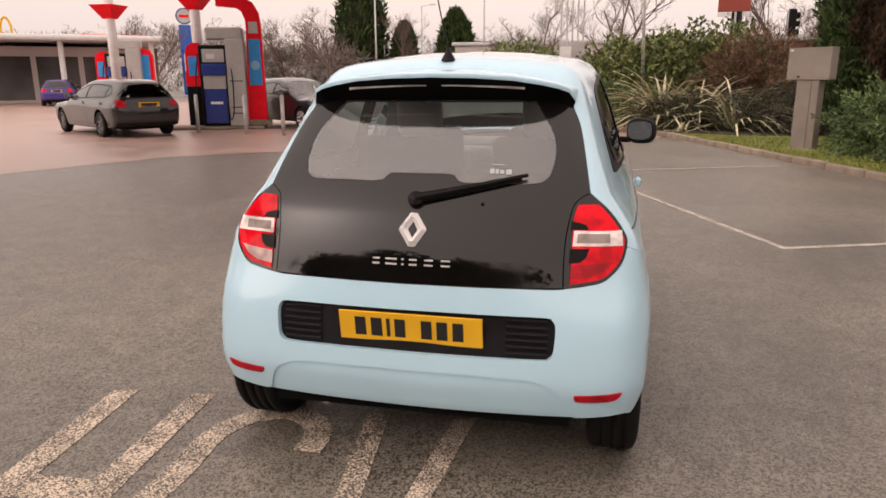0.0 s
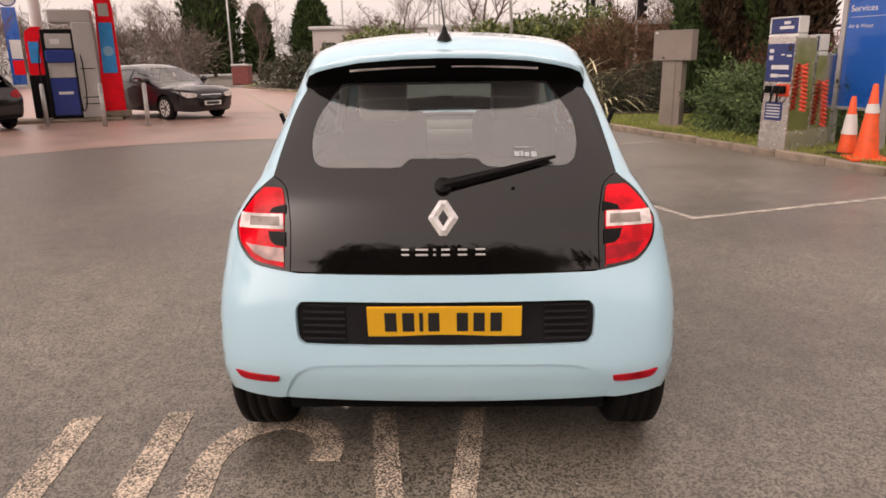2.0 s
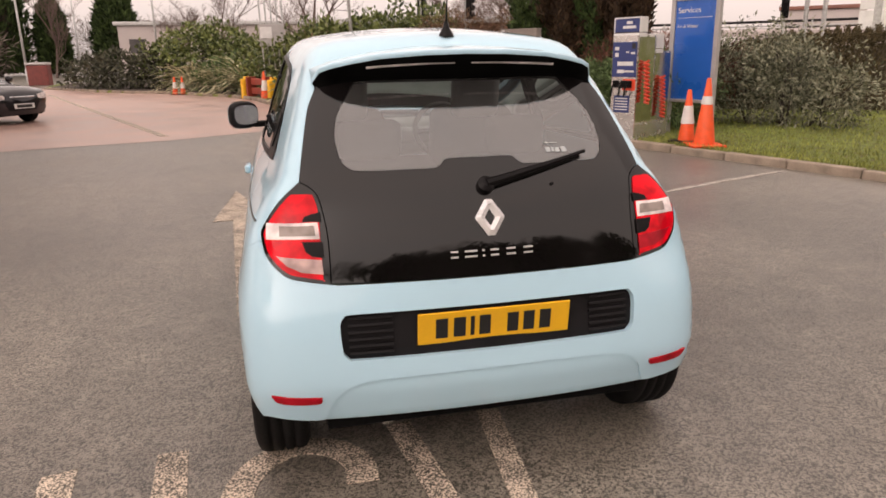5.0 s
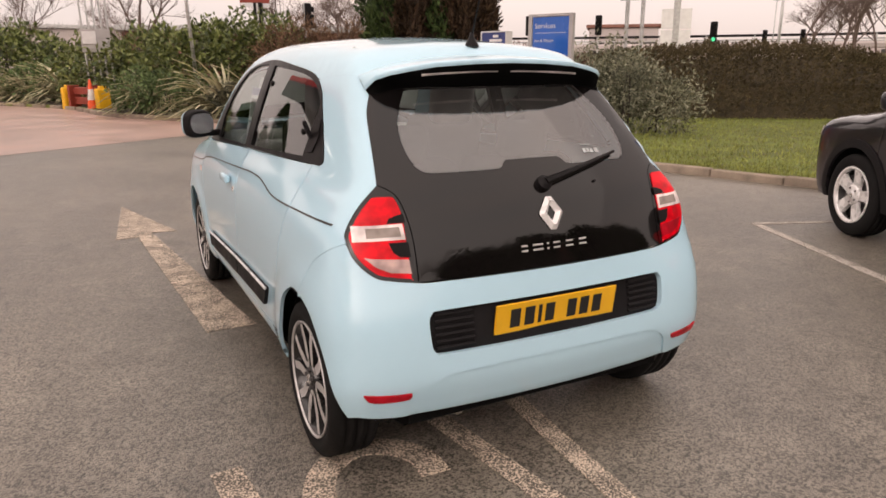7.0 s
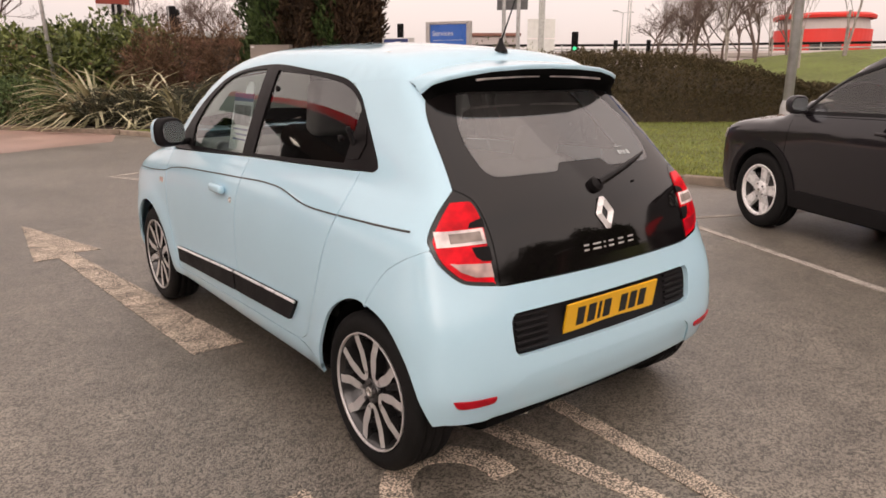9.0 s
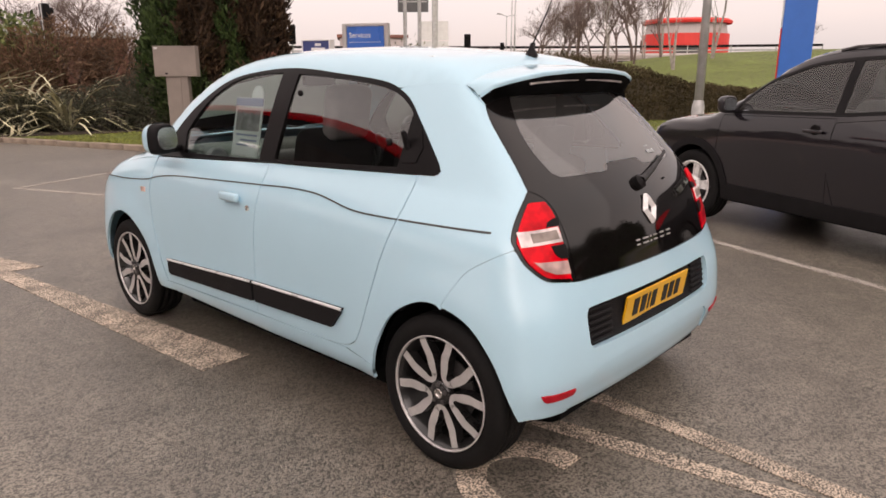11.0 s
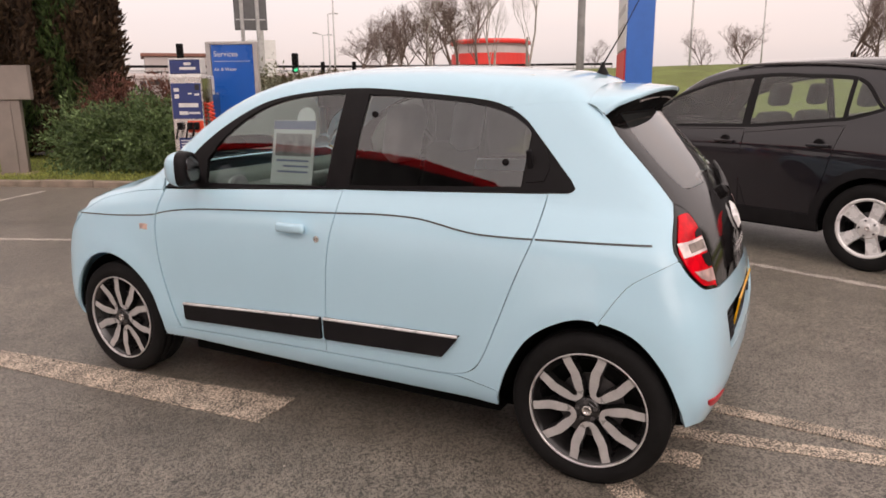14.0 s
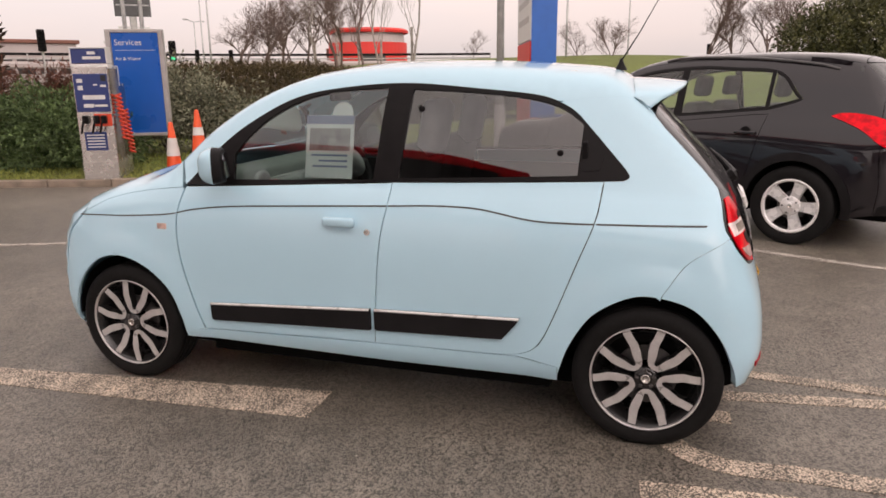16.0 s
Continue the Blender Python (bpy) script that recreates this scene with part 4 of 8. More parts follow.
        part("door_lock", turned([(0.0135, -0.004), (0.0135, 0.004), (0.010, 0.006), (0.009, 0.003), (0, 0.003)], 20, m=pose(0, 0, 0, 0, 90 * s, 0)), STEEL, door, "round key lock", m=Matrix.Translation(Vector(S([(1.182, 0.831)], s)[0])))
        q = S([(2.237, 0.803)], s)[0]
        part("side_repeater", box((0.008, 0.052, 0.028), (0, 0, -0.014), 0.003), AMBER_LENS, car, "pale clear side repeater", m=Matrix.Translation(Vector(q)))
        mir = part("door_mirror", mirror_shell(), PLASTIC_DARK, car, "wing mirror with pale blue cover", m=pose(s * 0.855, 1.875, 1.105, 0, 0, 27 if s < 0 else -15) @ Matrix.Diagonal((-s, 1, 1, 1)))
        part("mirror_cover", mirror_cover(), SKY_PAINT, mir, "pale blue mirror cover")
        part("mirror_glass", mirror_pane(), MIRROR_GLASS, mir, "mirror glass darkened for a dim reflection", m=pose(0, -0.005, 0, -5, 0, 0))

    # tail: bumper, tailgate, lamps, spoiler
    top = [(x, 0.7345) for x in np.linspace(-0.50, 0.50, 24)]
    half = np.vstack([S([(-0.34, 0.287)]), S(arch_b[::-1][1:]), S(bumper_seam), B(lamp_base)])
    low = B([(x, z) for x, z in spline([(-0.74, 0.293), (-0.66, 0.282), (-0.50, 0.268), (-0.25, 0.262), (0, 0.26)], 4)])
    groove = spline([(-0.562, 0.292), (-0.554, 0.315), (-0.527, 0.369), (-0.482, 0.405), (-0.414, 0.422), (-0.2, 0.427), (0, 0.427)], 5)
    skirt = np.vstack([B(spline([(-0.74, 0.293), (-0.68, 0.284), (-0.60, 0.276), (-0.572, 0.278)], 4)), B(groove)])
    ring = np.vstack([half, B(top), (half * (-1, 1, 1))[::-1], (skirt * (-1, 1, 1)), skirt[::-1][1:]])
    grille = spline([(-0.505, 0.59), (-0.503, 0.618), (-0.491, 0.636), (-0.462, 0.643), (-0.25, 0.644), (0, 0.644)], 4) + spline([(0.25, 0.644), (0.462, 0.643), (0.491, 0.636), (0.503, 0.618), (0.505, 0.59)], 4) + spline([(0.502, 0.545), (0.498, 0.520), (0.483, 0.503), (0.455, 0.497), (0.25, 0.494), (0, 0.493)], 4) + spline([(-0.25, 0.494), (-0.455, 0.497), (-0.483, 0.503), (-0.498, 0.520), (-0.502, 0.545)], 4)
    bumper = part("rear_bumper", panel(HATCH, ring, TAIL_WRAP, [B(grille)], rim=0.03, gap=0.0005), SKY_PAINT, car, "pale blue rear bumper")
    part("bumper_recess", panel(HATCH, B(grille), TAIL_WRAP, lift=-0.022, rim=0.0, gap=-0.006), PLASTIC_DARK, bumper, "dark grained plastic recess")
    for s in (-1, 1):
        for i in range(6):
            z = 0.512 + i * 0.0225
            ys = B([(s * (0.338 + 0.0178 * j), z) for j in range(9)])
            part("vent_slat", sweep([(p[0], p[1] + 0.016, p[2]) for p in ys], 0.0062, 6), PLASTIC_DARK, bumper)
    behind = [(-0.585, 0.272), (-0.575, 0.292)] + [(x - 0.012 * min(1.0, abs(x) / 0.42), z + 0.012) for x, z in groove[1:]]
    behind = behind + [(-x, z) for x, z in behind[::-1][1:]] + [(x, 0.262 + 0.010 * (x / 0.585) ** 2) for x in np.linspace(0.56, -0.56, 20)]
    part("bumper_lip", panel(HATCH, B(behind), TAIL_WRAP, lift=-0.007, rim=0.02, gap=0), SKY_PAINT, bumper, "lower bumper lip set back behind a step")
    refl = spline([(-0.735, 0.389), (-0.66, 0.382), (-0.575, 0.377)], 4) + spline([(-0.573, 0.366), (-0.585, 0.353), (-0.65, 0.352), (-0.712, 0.36), (-0.735, 0.385)], 4)
    for k in (False, True):
        part("reflector", panel(HATCH, list(B(refl)), TAIL_WRAP, lift=0.005, rim=0.008, mirror=k), RED_REFLECTOR, bumper, "red reflector")
    plate = part("number_plate", box((0.52, 0.006, 0.111), (0, 0, -0.0555), 0.002), PLATE_YELLOW, bumper, "yellow number plate", m=pose(0, -0.442, 0.576, 8, 0, 0))
    part("plate_edge", mesh_of(slab([(-0.26, -0.0555), (0.26, -0.0555), (0.26, 0.0555), (-0.26, 0.0555)], -0.0015, 0.001, m=pose(0, 0.003, 0, 90, 0, 0)), "plate_edge"), PLATE_YELLOW, plate)
    for x0, x1 in ((-0.201, -0.161), (-0.141, -0.101), (-0.084, -0.071), (-0.054, -0.016), (0.042, 0.080), (0.098, 0.136), (0.155, 0.193)):
        part("plate_mark", box((x1 - x0, 0.003, 0.070), ((x0 + x1) / 2, -0.0038, -0.035), 0.0), INK, plate)
    gate_half = np.vstack([B([(-0.40, 0.7375), (-0.523, 0.7395)]), B(lamp_in[1:] + gate_edge[1:]), B([(-0.50, 1.345), (-0.40, 1.36), (-0.2, 1.365)])])
    ring = np.vstack([gate_half, (gate_half * (-1, 1, 1))[::-1], B([(x, 0.7375) for x in np.linspace(0.36, -0.36, 14)])])
    pane = spline([(-0.38, 1.343), (-0.425, 1.28), (-0.457, 1.225), (-0.468, 1.165), (-0.458, 1.105), (-0.435, 1.079), (-0.40, 1.071), (-0.28, 1.071), (-0.165, 1.072), (-0.14, 1.078), (-0.118, 1.096), (-0.09, 1.099), (0, 1.099)], 4)
    pane = pane + [(-x, z) for x, z in pane[::-1][1:]] + [(x, 1.347) for x in np.linspace(0.35, -0.35, 12)]
    gate = part("tailgate", panel(HATCH, ring, TAIL_WRAP, [B(pane)], lift=0.001), GLOSS_BLACK, car, "gloss black glass tailgate")
    g = part("rear_screen", panel(HATCH, B(pane), TAIL_WRAP, lift=0.001, rim=0.0, gap=0.0), REAR_GLASS, gate, "tinted rear screen")
    g.visible_shadow = False
    handle = spline([(-0.11, 1.074), (-0.085, 1.085), (0, 1.088), (0.085, 1.085), (0.11, 1.074)], 4)
    part("inner_pull", sweep([(x, HATCH.back([(x, z)])[0][1] + 0.03, z) for x, z in handle], 0.006), SEAT_PALE, gate, "pale inner pull")
    ring = np.vstack([B(lamp_in[:-1]), B(lamp_out[:-1])])
    red = [(min(x, -0.543), min(z, 1.006)) for x, z in shrink(tidy(np.array(lamp_in[:-1] + lamp_out[:-1])), 0.011)]
    white = dense([(-0.706, 0.921), (-0.548, 0.925), (-0.545, 0.874), (-0.712, 0.872), (-0.706, 0.921)], 0.03)[:-1]
    ribs = dense([(-0.668, 0.913), (-0.560, 0.915), (-0.558, 0.884), (-0.670, 0.882), (-0.668, 0.913)], 0.03)[:-1]
    dark = dense([(-0.604, 0.868), (-0.538, 0.868), (-0.537, 0.818), (-0.575, 0.822), (-0.594, 0.836), (-0.604, 0.868)], 0.03)[:-1]
    smoke = dense([(-0.600, 0.925), (-0.538, 0.925), (-0.538, 0.955), (-0.565, 0.95), (-0.590, 0.942), (-0.600, 0.925)], 0.03)[:-1]
    clear = dense([(-0.686, 0.826), (-0.66, 0.822), (-0.544, 0.814), (-0.542, 0.768), (-0.61, 0.774), (-0.655, 0.794), (-0.686, 0.826)], 0.03)[:-1]
    for k in (False, True):
        lamp = part("tail_lamp", panel(HATCH, ring, TAIL_WRAP, lift=0.001, rim=0.02, mirror=k), GLOSS_BLACK, car, "tail lamp with red and clear lenses")
        for name, shape_, mat, lift in (("red_lens", red, RED_LENS, 0.005), ("reversing_lens", white, PINK_LENS, 0.0075), ("lens_ribs", ribs, GREY_LENS, 0.0095), ("dark_insert", dark, TRIM_BLACK, 0.0068), ("smoked_insert", smoke, TRIM_BLACK, 0.0068), ("indicator_lens", clear, ROSE_LENS if not k else RED_REFLECTOR, 0.0068)):
            part(name, panel(HATCH, list(B(shape_)), TAIL_WRAP, lift=lift, rim=0.004, mirror=k, step=0.03), mat, lamp)

    # spoiler: painted top and ends, black underside with two pale slots
    xs = (0.0, 0.15, 0.3, 0.40, 0.46, 0.50, 0.525)
    lip_y, lip_z = (-0.105, -0.10, -0.085, -0.058, -0.032, 0.0, 0.048), (1.447, 1.444, 1.434, 1.418, 1.405, 1.39, 1.352)
    foot = (1.352, 1.352, 1.349, 1.345, 1.338, 1.328, 1.318)
    stations = [(-x, i) for i, x in list(enumerate(xs))[:0:-1]] + [(x, i) for i, x in enumerate(xs)]
    upper, under = [], []
    for x, i in stations:
        a = HATCH.over([(x, 0.135 - 0.03 * (x / 0.525) ** 2)])[0] if abs(x) < 0.5 else np.array([math.copysign(0.528, x), 0.112, 1.386])
        b = np.array([x, lip_y[i], lip_z[i]])
        c = HATCH.back([(x * 0.985, foot[i])])[0]
        mid = (a + b) / 2 + np.array([0, 0, 0.006])
        upper.append([a + [0, 0, 0.003], mid, b + [0, 0.012, 0.004], b, b + [0, 0.006, -0.014]])
        under.append([b + [0, 0.006, -0.0135], (b + c) / 2 + [0, 0.01, -0.006], c + [0, -0.002, 0]])
    for name, rows, mat, lab in (("spoiler", upper, SKY_PAINT, "pale blue roof spoiler"), ("spoiler_underside", under, MATT_BLACK, "black spoiler underside")):
        n = len(rows[0])
        verts = [v for r in rows for v in r]
        faces = [(i * n + j, (i + 1) * n + j, (i + 1) * n + j + 1, i * n + j + 1) for i in range(len(rows) - 1) for j in range(n - 1)]
        ob = part(name, mesh_from(name, verts, faces, True), mat, car, lab)
        if name == "spoiler":
            spoiler = ob
            for s in (0, len(rows) - 1):
                e = [rows[s][0], rows[s][2], rows[s][4], under[s][2]]
                part("spoiler_end", mesh_from("end", e, [(0, 1, 2, 3)]), SKY_PAINT, spoiler)
    for s in (-1, 1):
        p = [(s * x, -0.052 + 0.09 * x * x, 1.405 - 0.013 * (x / 0.34) ** 2) for x in np.linspace(0.03, 0.34, 8)]
        part("brake_light", sweep(p, 0.0045, 6), CLEAR_LENS, spoiler, "slim pale brake light strip")
    base = HATCH.over([(0, 0.20)])[0]
    ant = part("aerial", turned([(0.03, -0.004), (0.026, 0.006), (0.012, 0.03), (0.007, 0.05), (0, 0.052)], 20, m=pose(*base)), TRIM_BLACK, car, "black whip aerial", smooth=True)
    part("aerial_whip", sweep([(base[0], base[1] - 0.004, base[2] + 0.045), (-0.012, base[1] - 0.08, base[2] + 0.17), (-0.026, base[1] - 0.155, base[2] + 0.31)], 0.0035, 6, taper=0.002), TRIM_BLACK, ant)

    # badge, lettering bars, wiper, sticker
    def on_tail(x, z, lift=0.0):
        p = HATCH.back([(x, z)])[0]
        n = HATCH.normal(p[None])[0]
        q = Vector(n).to_track_quat("-Y", "Z").to_matrix().to_4x4()
        return Matrix.Translation(Vector(p + n * lift)) @ q

    outer = [(-0.012, 0.060), (0.012, 0.060), (0.049, 0.004), (0.049, -0.004), (0.012, -0.060), (-0.012, -0.060), (-0.049, -0.004), (-0.049, 0.004)]
    inner = [(-0.001, 0.027), (0.001, 0.027), (0.0165, 0.0015), (0.0165, -0.0015), (0.001, -0.027), (-0.001, -0.027), (-0.0165, -0.0015), (-0.0165, 0.0015)]
    bm = bmesh.new()
    ov, iv, tv = [bm.verts.new((x, 0.0, z)) for x, z in outer], [bm.verts.new((x, 0.0, z)) for x, z in inner], [bm.verts.new(((x + u) / 2, -0.014, (z + w) / 2)) for (x, z), (u, w) in zip(outer, inner)]
    for i in range(8):
        j = (i + 1) % 8
        bm.faces.new((ov[i], ov[j], tv[j], tv[i]))
        bm.faces.new((tv[i], tv[j], iv[j], iv[i]))
    part("badge", bm, ALLOY_SILVER, gate, "chrome lozenge badge", m=on_tail(0.0, 0.918, 0.004))
    for i, w in enumerate((0.034, 0.056, 0.012, 0.038, 0.042, 0.044)):
        x = (-0.142, -0.087, -0.045, -0.008, 0.048, 0.108)[i] + 0.015
        for z in (0.801, 0.818):
            part("name_bar", box((w * 0.74, 0.003, 0.0065), (0, 0, -0.003), 0.001), ALLOY_CUT, gate, "chrome raised bar", m=on_tail(x, z, 0.002))
    arm = [on_tail(x, z, 0.02).translation for x, z in ((0.0, 1.012), (0.06, 1.024), (0.16, 1.044), (0.27, 1.066), (0.38, 1.088))]
    wiper = part("rear_wiper", sweep(arm, 0.017, 8, taper=0.006), TRIM_BLACK, gate, "black rear wiper arm and blade")
    part("wiper_hub", turned([(0.03, 0), (0.028, 0.02), (0.014, 0.028), (0, 0.03)], 20, m=on_tail(0.0, 1.012, 0.0) @ pose(0, 0, 0, 90, 0, 0)), TRIM_BLACK, wiper)
    part("wiper_blade", sweep([on_tail(x, z, 0.008).translation for x, z in ((0.03, 1.01), (0.14, 1.033), (0.25, 1.056), (0.36, 1.08))], 0.006, 6), RUBBER, wiper)
    part("washer_jet", box((0.012, 0.008, 0.008), (0, 0, -0.004), 0.002), TRIM_BLACK, gate, m=on_tail(0.235, 1.005, 0.004))
    for x0, x1, z, h in ((0.245, 0.295, 1.128, 0.004), (0.245, 0.262, 1.108, 0.02), (0.266, 0.276, 1.108, 0.02), (0.28, 0.296, 1.106, 0.018), (0.302, 0.322, 1.106, 0.022)):
        part("sticker_mark", box((x1 - x0, 0.001, h), (0, 0, -h / 2), 0.0), STICKER, gate, "white oil sticker mark", m=on_tail((x0 + x1) / 2, z, 0.003))

    # wheels, arches, floor
    for y in (0.0, 2.492):
        for s in (-1, 1):
            CITY_WHEEL.fit(car, pose(s * 0.715, y, 0.2925) @ pose(0, 0, 0, 0, 0, 0 if s < 0 else 180), 14 if y else 31)
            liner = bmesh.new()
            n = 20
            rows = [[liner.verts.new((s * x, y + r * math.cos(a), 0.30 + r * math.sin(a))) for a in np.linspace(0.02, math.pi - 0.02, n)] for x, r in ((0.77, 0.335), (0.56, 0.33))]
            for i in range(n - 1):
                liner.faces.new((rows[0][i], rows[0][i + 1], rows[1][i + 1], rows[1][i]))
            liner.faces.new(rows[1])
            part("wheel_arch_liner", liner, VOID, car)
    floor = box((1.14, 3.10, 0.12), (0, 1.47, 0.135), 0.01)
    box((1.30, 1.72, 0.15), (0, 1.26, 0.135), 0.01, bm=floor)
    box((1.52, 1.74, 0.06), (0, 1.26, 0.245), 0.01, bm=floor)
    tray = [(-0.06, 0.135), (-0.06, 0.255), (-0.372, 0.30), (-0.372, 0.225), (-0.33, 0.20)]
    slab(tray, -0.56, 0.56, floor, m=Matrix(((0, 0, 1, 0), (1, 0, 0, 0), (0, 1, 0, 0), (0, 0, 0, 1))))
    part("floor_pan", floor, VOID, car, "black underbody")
    part("exhaust_pipe", sweep([(-0.36, -0.05, 0.225), (-0.36, -0.30, 0.232), (-0.362, -0.368, 0.226)], 0.017, 12), STEEL, car, "short steel exhaust pipe", smooth=True)
    cabin(car)
    return car


def mirror_shell():
    bm = bmesh.new()
    bmesh.ops.create_uvsphere(bm, u_segments=20, v_segments=12, radius=1.0)
    for v in bm.verts:
        x, y, z = v.co
        v.co = (0.088 * math.copysign(abs(x) ** 0.7, x), max(-0.036, 0.075 * y), 0.078 * math.copysign(abs(z) ** 0.65, z))
    box((0.10, 0.05, 0.035), (0.11, 0.0, -0.075), 0.01, bm=bm)
    return mesh_of(bm, "mirror", True)


def mirror_pane():
    rim = [(0.074 * math.copysign(abs(math.cos(a)) ** 0.7, math.cos(a)), 0.056 * math.copysign(abs(math.sin(a)) ** 0.65, math.sin(a))) for a in np.linspace(0, 2 * math.pi, 33)[:-1]]
    return slab(rim, 0.0365, 0.040, m=pose(0, 0, 0, 90, 0, 0))


def mirror_cover():
    bm = bmesh.new()
    bmesh.ops.create_uvsphere(bm, u_segments=28, v_segments=18, radius=1.0, matrix=pose(0, 0, 0, 90, 0, 0))
    bmesh.ops.delete(bm, geom=[v for v in bm.verts if v.co.y < 0.12], context="VERTS")
    for v in bm.verts:
        x, y, z = v.co
        v.co = (0.092 * math.copysign(abs(x) ** 0.7, x), 0.080 * y - 0.004, 0.082 * math.copysign(abs(z) ** 0.65, z))
    return mesh_of(bm, "cover", True)


def cushion(size, at, bevel, turn=(0, 0, 0), bm=None):
    return box(size, at, bevel, turn, bm, 4)


def cabin(car):
    """Seats, dashboard, steering wheel and shelf."""
    for s in (-1, 1):
        seat = part("front_seat", cushion((0.46, 0.48, 0.16), (s * 0.34, 1.42, 0.45), 0.06), SEAT_DARK, car, "dark cloth front seat with pale trim", smooth=True)
        part("seat_back", cushion((0.44, 0.15, 0.62), (s * 0.34, 1.16, 0.56), 0.06, (14, 0, 0)), SEAT_DARK, seat, smooth=True)
        part("seat_head", cushion((0.25, 0.10, 0.26), (s * 0.34, 1.015, 1.12), 0.045, (10, 0, 0)), SEAT_PALE, seat, "pale head restraint", smooth=True)
        rear = part("rear_seat", cushion((0.56, 0.14, 0.52), (s * 0.30, 0.36, 0.52), 0.05, (16, 0, 0)), SEAT_DARK, car, "dark cloth rear seat back", smooth=True)
        part("rear_head", cushion((0.25, 0.09, 0.16), (s * 0.30, 0.27, 1.03), 0.04, (12, 0, 0)), SEAT_DARK, rear, smooth=True)
    part("rear_bench", cushion((1.2, 0.46, 0.14), (0, 0.64, 0.44), 0.05), SEAT_DARK, car, smooth=True)
    part("parcel_shelf", box((1.12, 0.50, 0.02), (0, 0.02, 0.93), 0.006), SEAT_DARK, car)
    dash = cushion((1.36, 0.36, 0.22), (0, 2.02, 0.82), 0.07)
    d = part("dashboard", dash, DASH_GREY, car, "grey dashboard with pale panels", smooth=True)
    part("dash_panel", cushion((1.30, 0.10, 0.10), (0, 1.86, 0.90), 0.04), SEAT_PALE, d, "pale dash panel", smooth=True)
    for s in (-1, 1):
        vent = turned([(0.062, 0.0), (0.066, 0.02), (0.052, 0.03), (0.046, 0.012), (0, 0.012)], 28, m=pose(s * 0.58, 1.83, 0.985, 90, 0, 0))
        part("air_vent", vent, SEAT_PALE, d, "round pale air vent", smooth=True)
    bm = bmesh.new()
    ring = [(0.175 * math.cos(a), 0.175 * math.sin(a), 0) for a in np.linspace(0, 2 * math.pi, 41)]
    sweep(ring, 0.017, 8, bm)
    rod((-0.165, 0, 0), (0.165, 0, 0), 0.016, bm=bm)
    rod((0, 0, 0.0), (0, -0.165, 0), 0.016, bm=bm)
    wheel = part("steering_wheel", bm, SEAT_DARK, car, "steering wheel with pale hub", m=pose(0.34, 1.76, 0.98, 62, 0, 0), smooth=True)
    part("wheel_hub", turned([(0.0, -0.05), (0.08, -0.05), (0.088, 0.01), (0.075, 0.035), (0, 0.04)], 24), SEAT_PALE, wheel, "pale rounded hub", smooth=True)
    part("glovebox_lid", cushion((0.40, 0.09, 0.17), (-0.40, 1.82, 0.83), 0.05), SEAT_PALE, d, "pale rounded glovebox lid", smooth=True)
    part("rear_view_mirror", box((0.22, 0.03, 0.06), (0, 1.66, 1.36), 0.01), PLASTIC_DARK, car)
    part("headliner", box((0.9, 1.2, 0.012), (0, 0.95, 1.485), 0.004), SEAT_PALE, car, "pale headlining")
    for s in (-1, 1):
        part("door_card", box((0.02, 1.5, 0.56), (s * 0.665, 1.2, 0.42), 0.005), SEAT_DARK, car)
    # the sale card that stands behind the front side window
    card = part("sale_card", box((0.004, 0.235, 0.285), (0, 0, 0), 0.0), PAPER, car, "white sale card with a blue head and a car picture", m=pose(-0.655, 1.43, 1.035, 0, 12, 0))
    part("card_tab", turned([(0.05, -0.002), (0.05, 0.002), (0, 0.002)], 24, m=pose(0, -0.06, 0.295, 0, 90, 0)), PAPER, card)
    for y0, y1, z0, z1, mat in ((-0.117, 0.117, 0.245, 0.283, CARD_BLUE), (-0.10, 0.10, 0.125, 0.225, CARD_PHOTO), (-0.09, 0.09, 0.10, 0.108, CARD_BLUE), (-0.09, 0.05, 0.075, 0.083, CARD_BLUE), (-0.09, 0.08, 0.05, 0.058, CARD_BLUE)):
        part("printed_panel", box((0.002, y1 - y0, z1 - z0), (-0.0025, (y0 + y1) / 2, z0)), mat, card)


CAR_AT = pose(0.014, 0, 0)
hatchback(CAR_AT)

# ---- other parked cars ----
def arch_points(c, r, hub, low):
    a0 = math.asin(max(-1, min(1, (low - hub) / r)))
    return [(c + r * math.cos(a), hub + r * math.sin(a)) for a in np.linspace(a0, math.pi - a0, 17)]


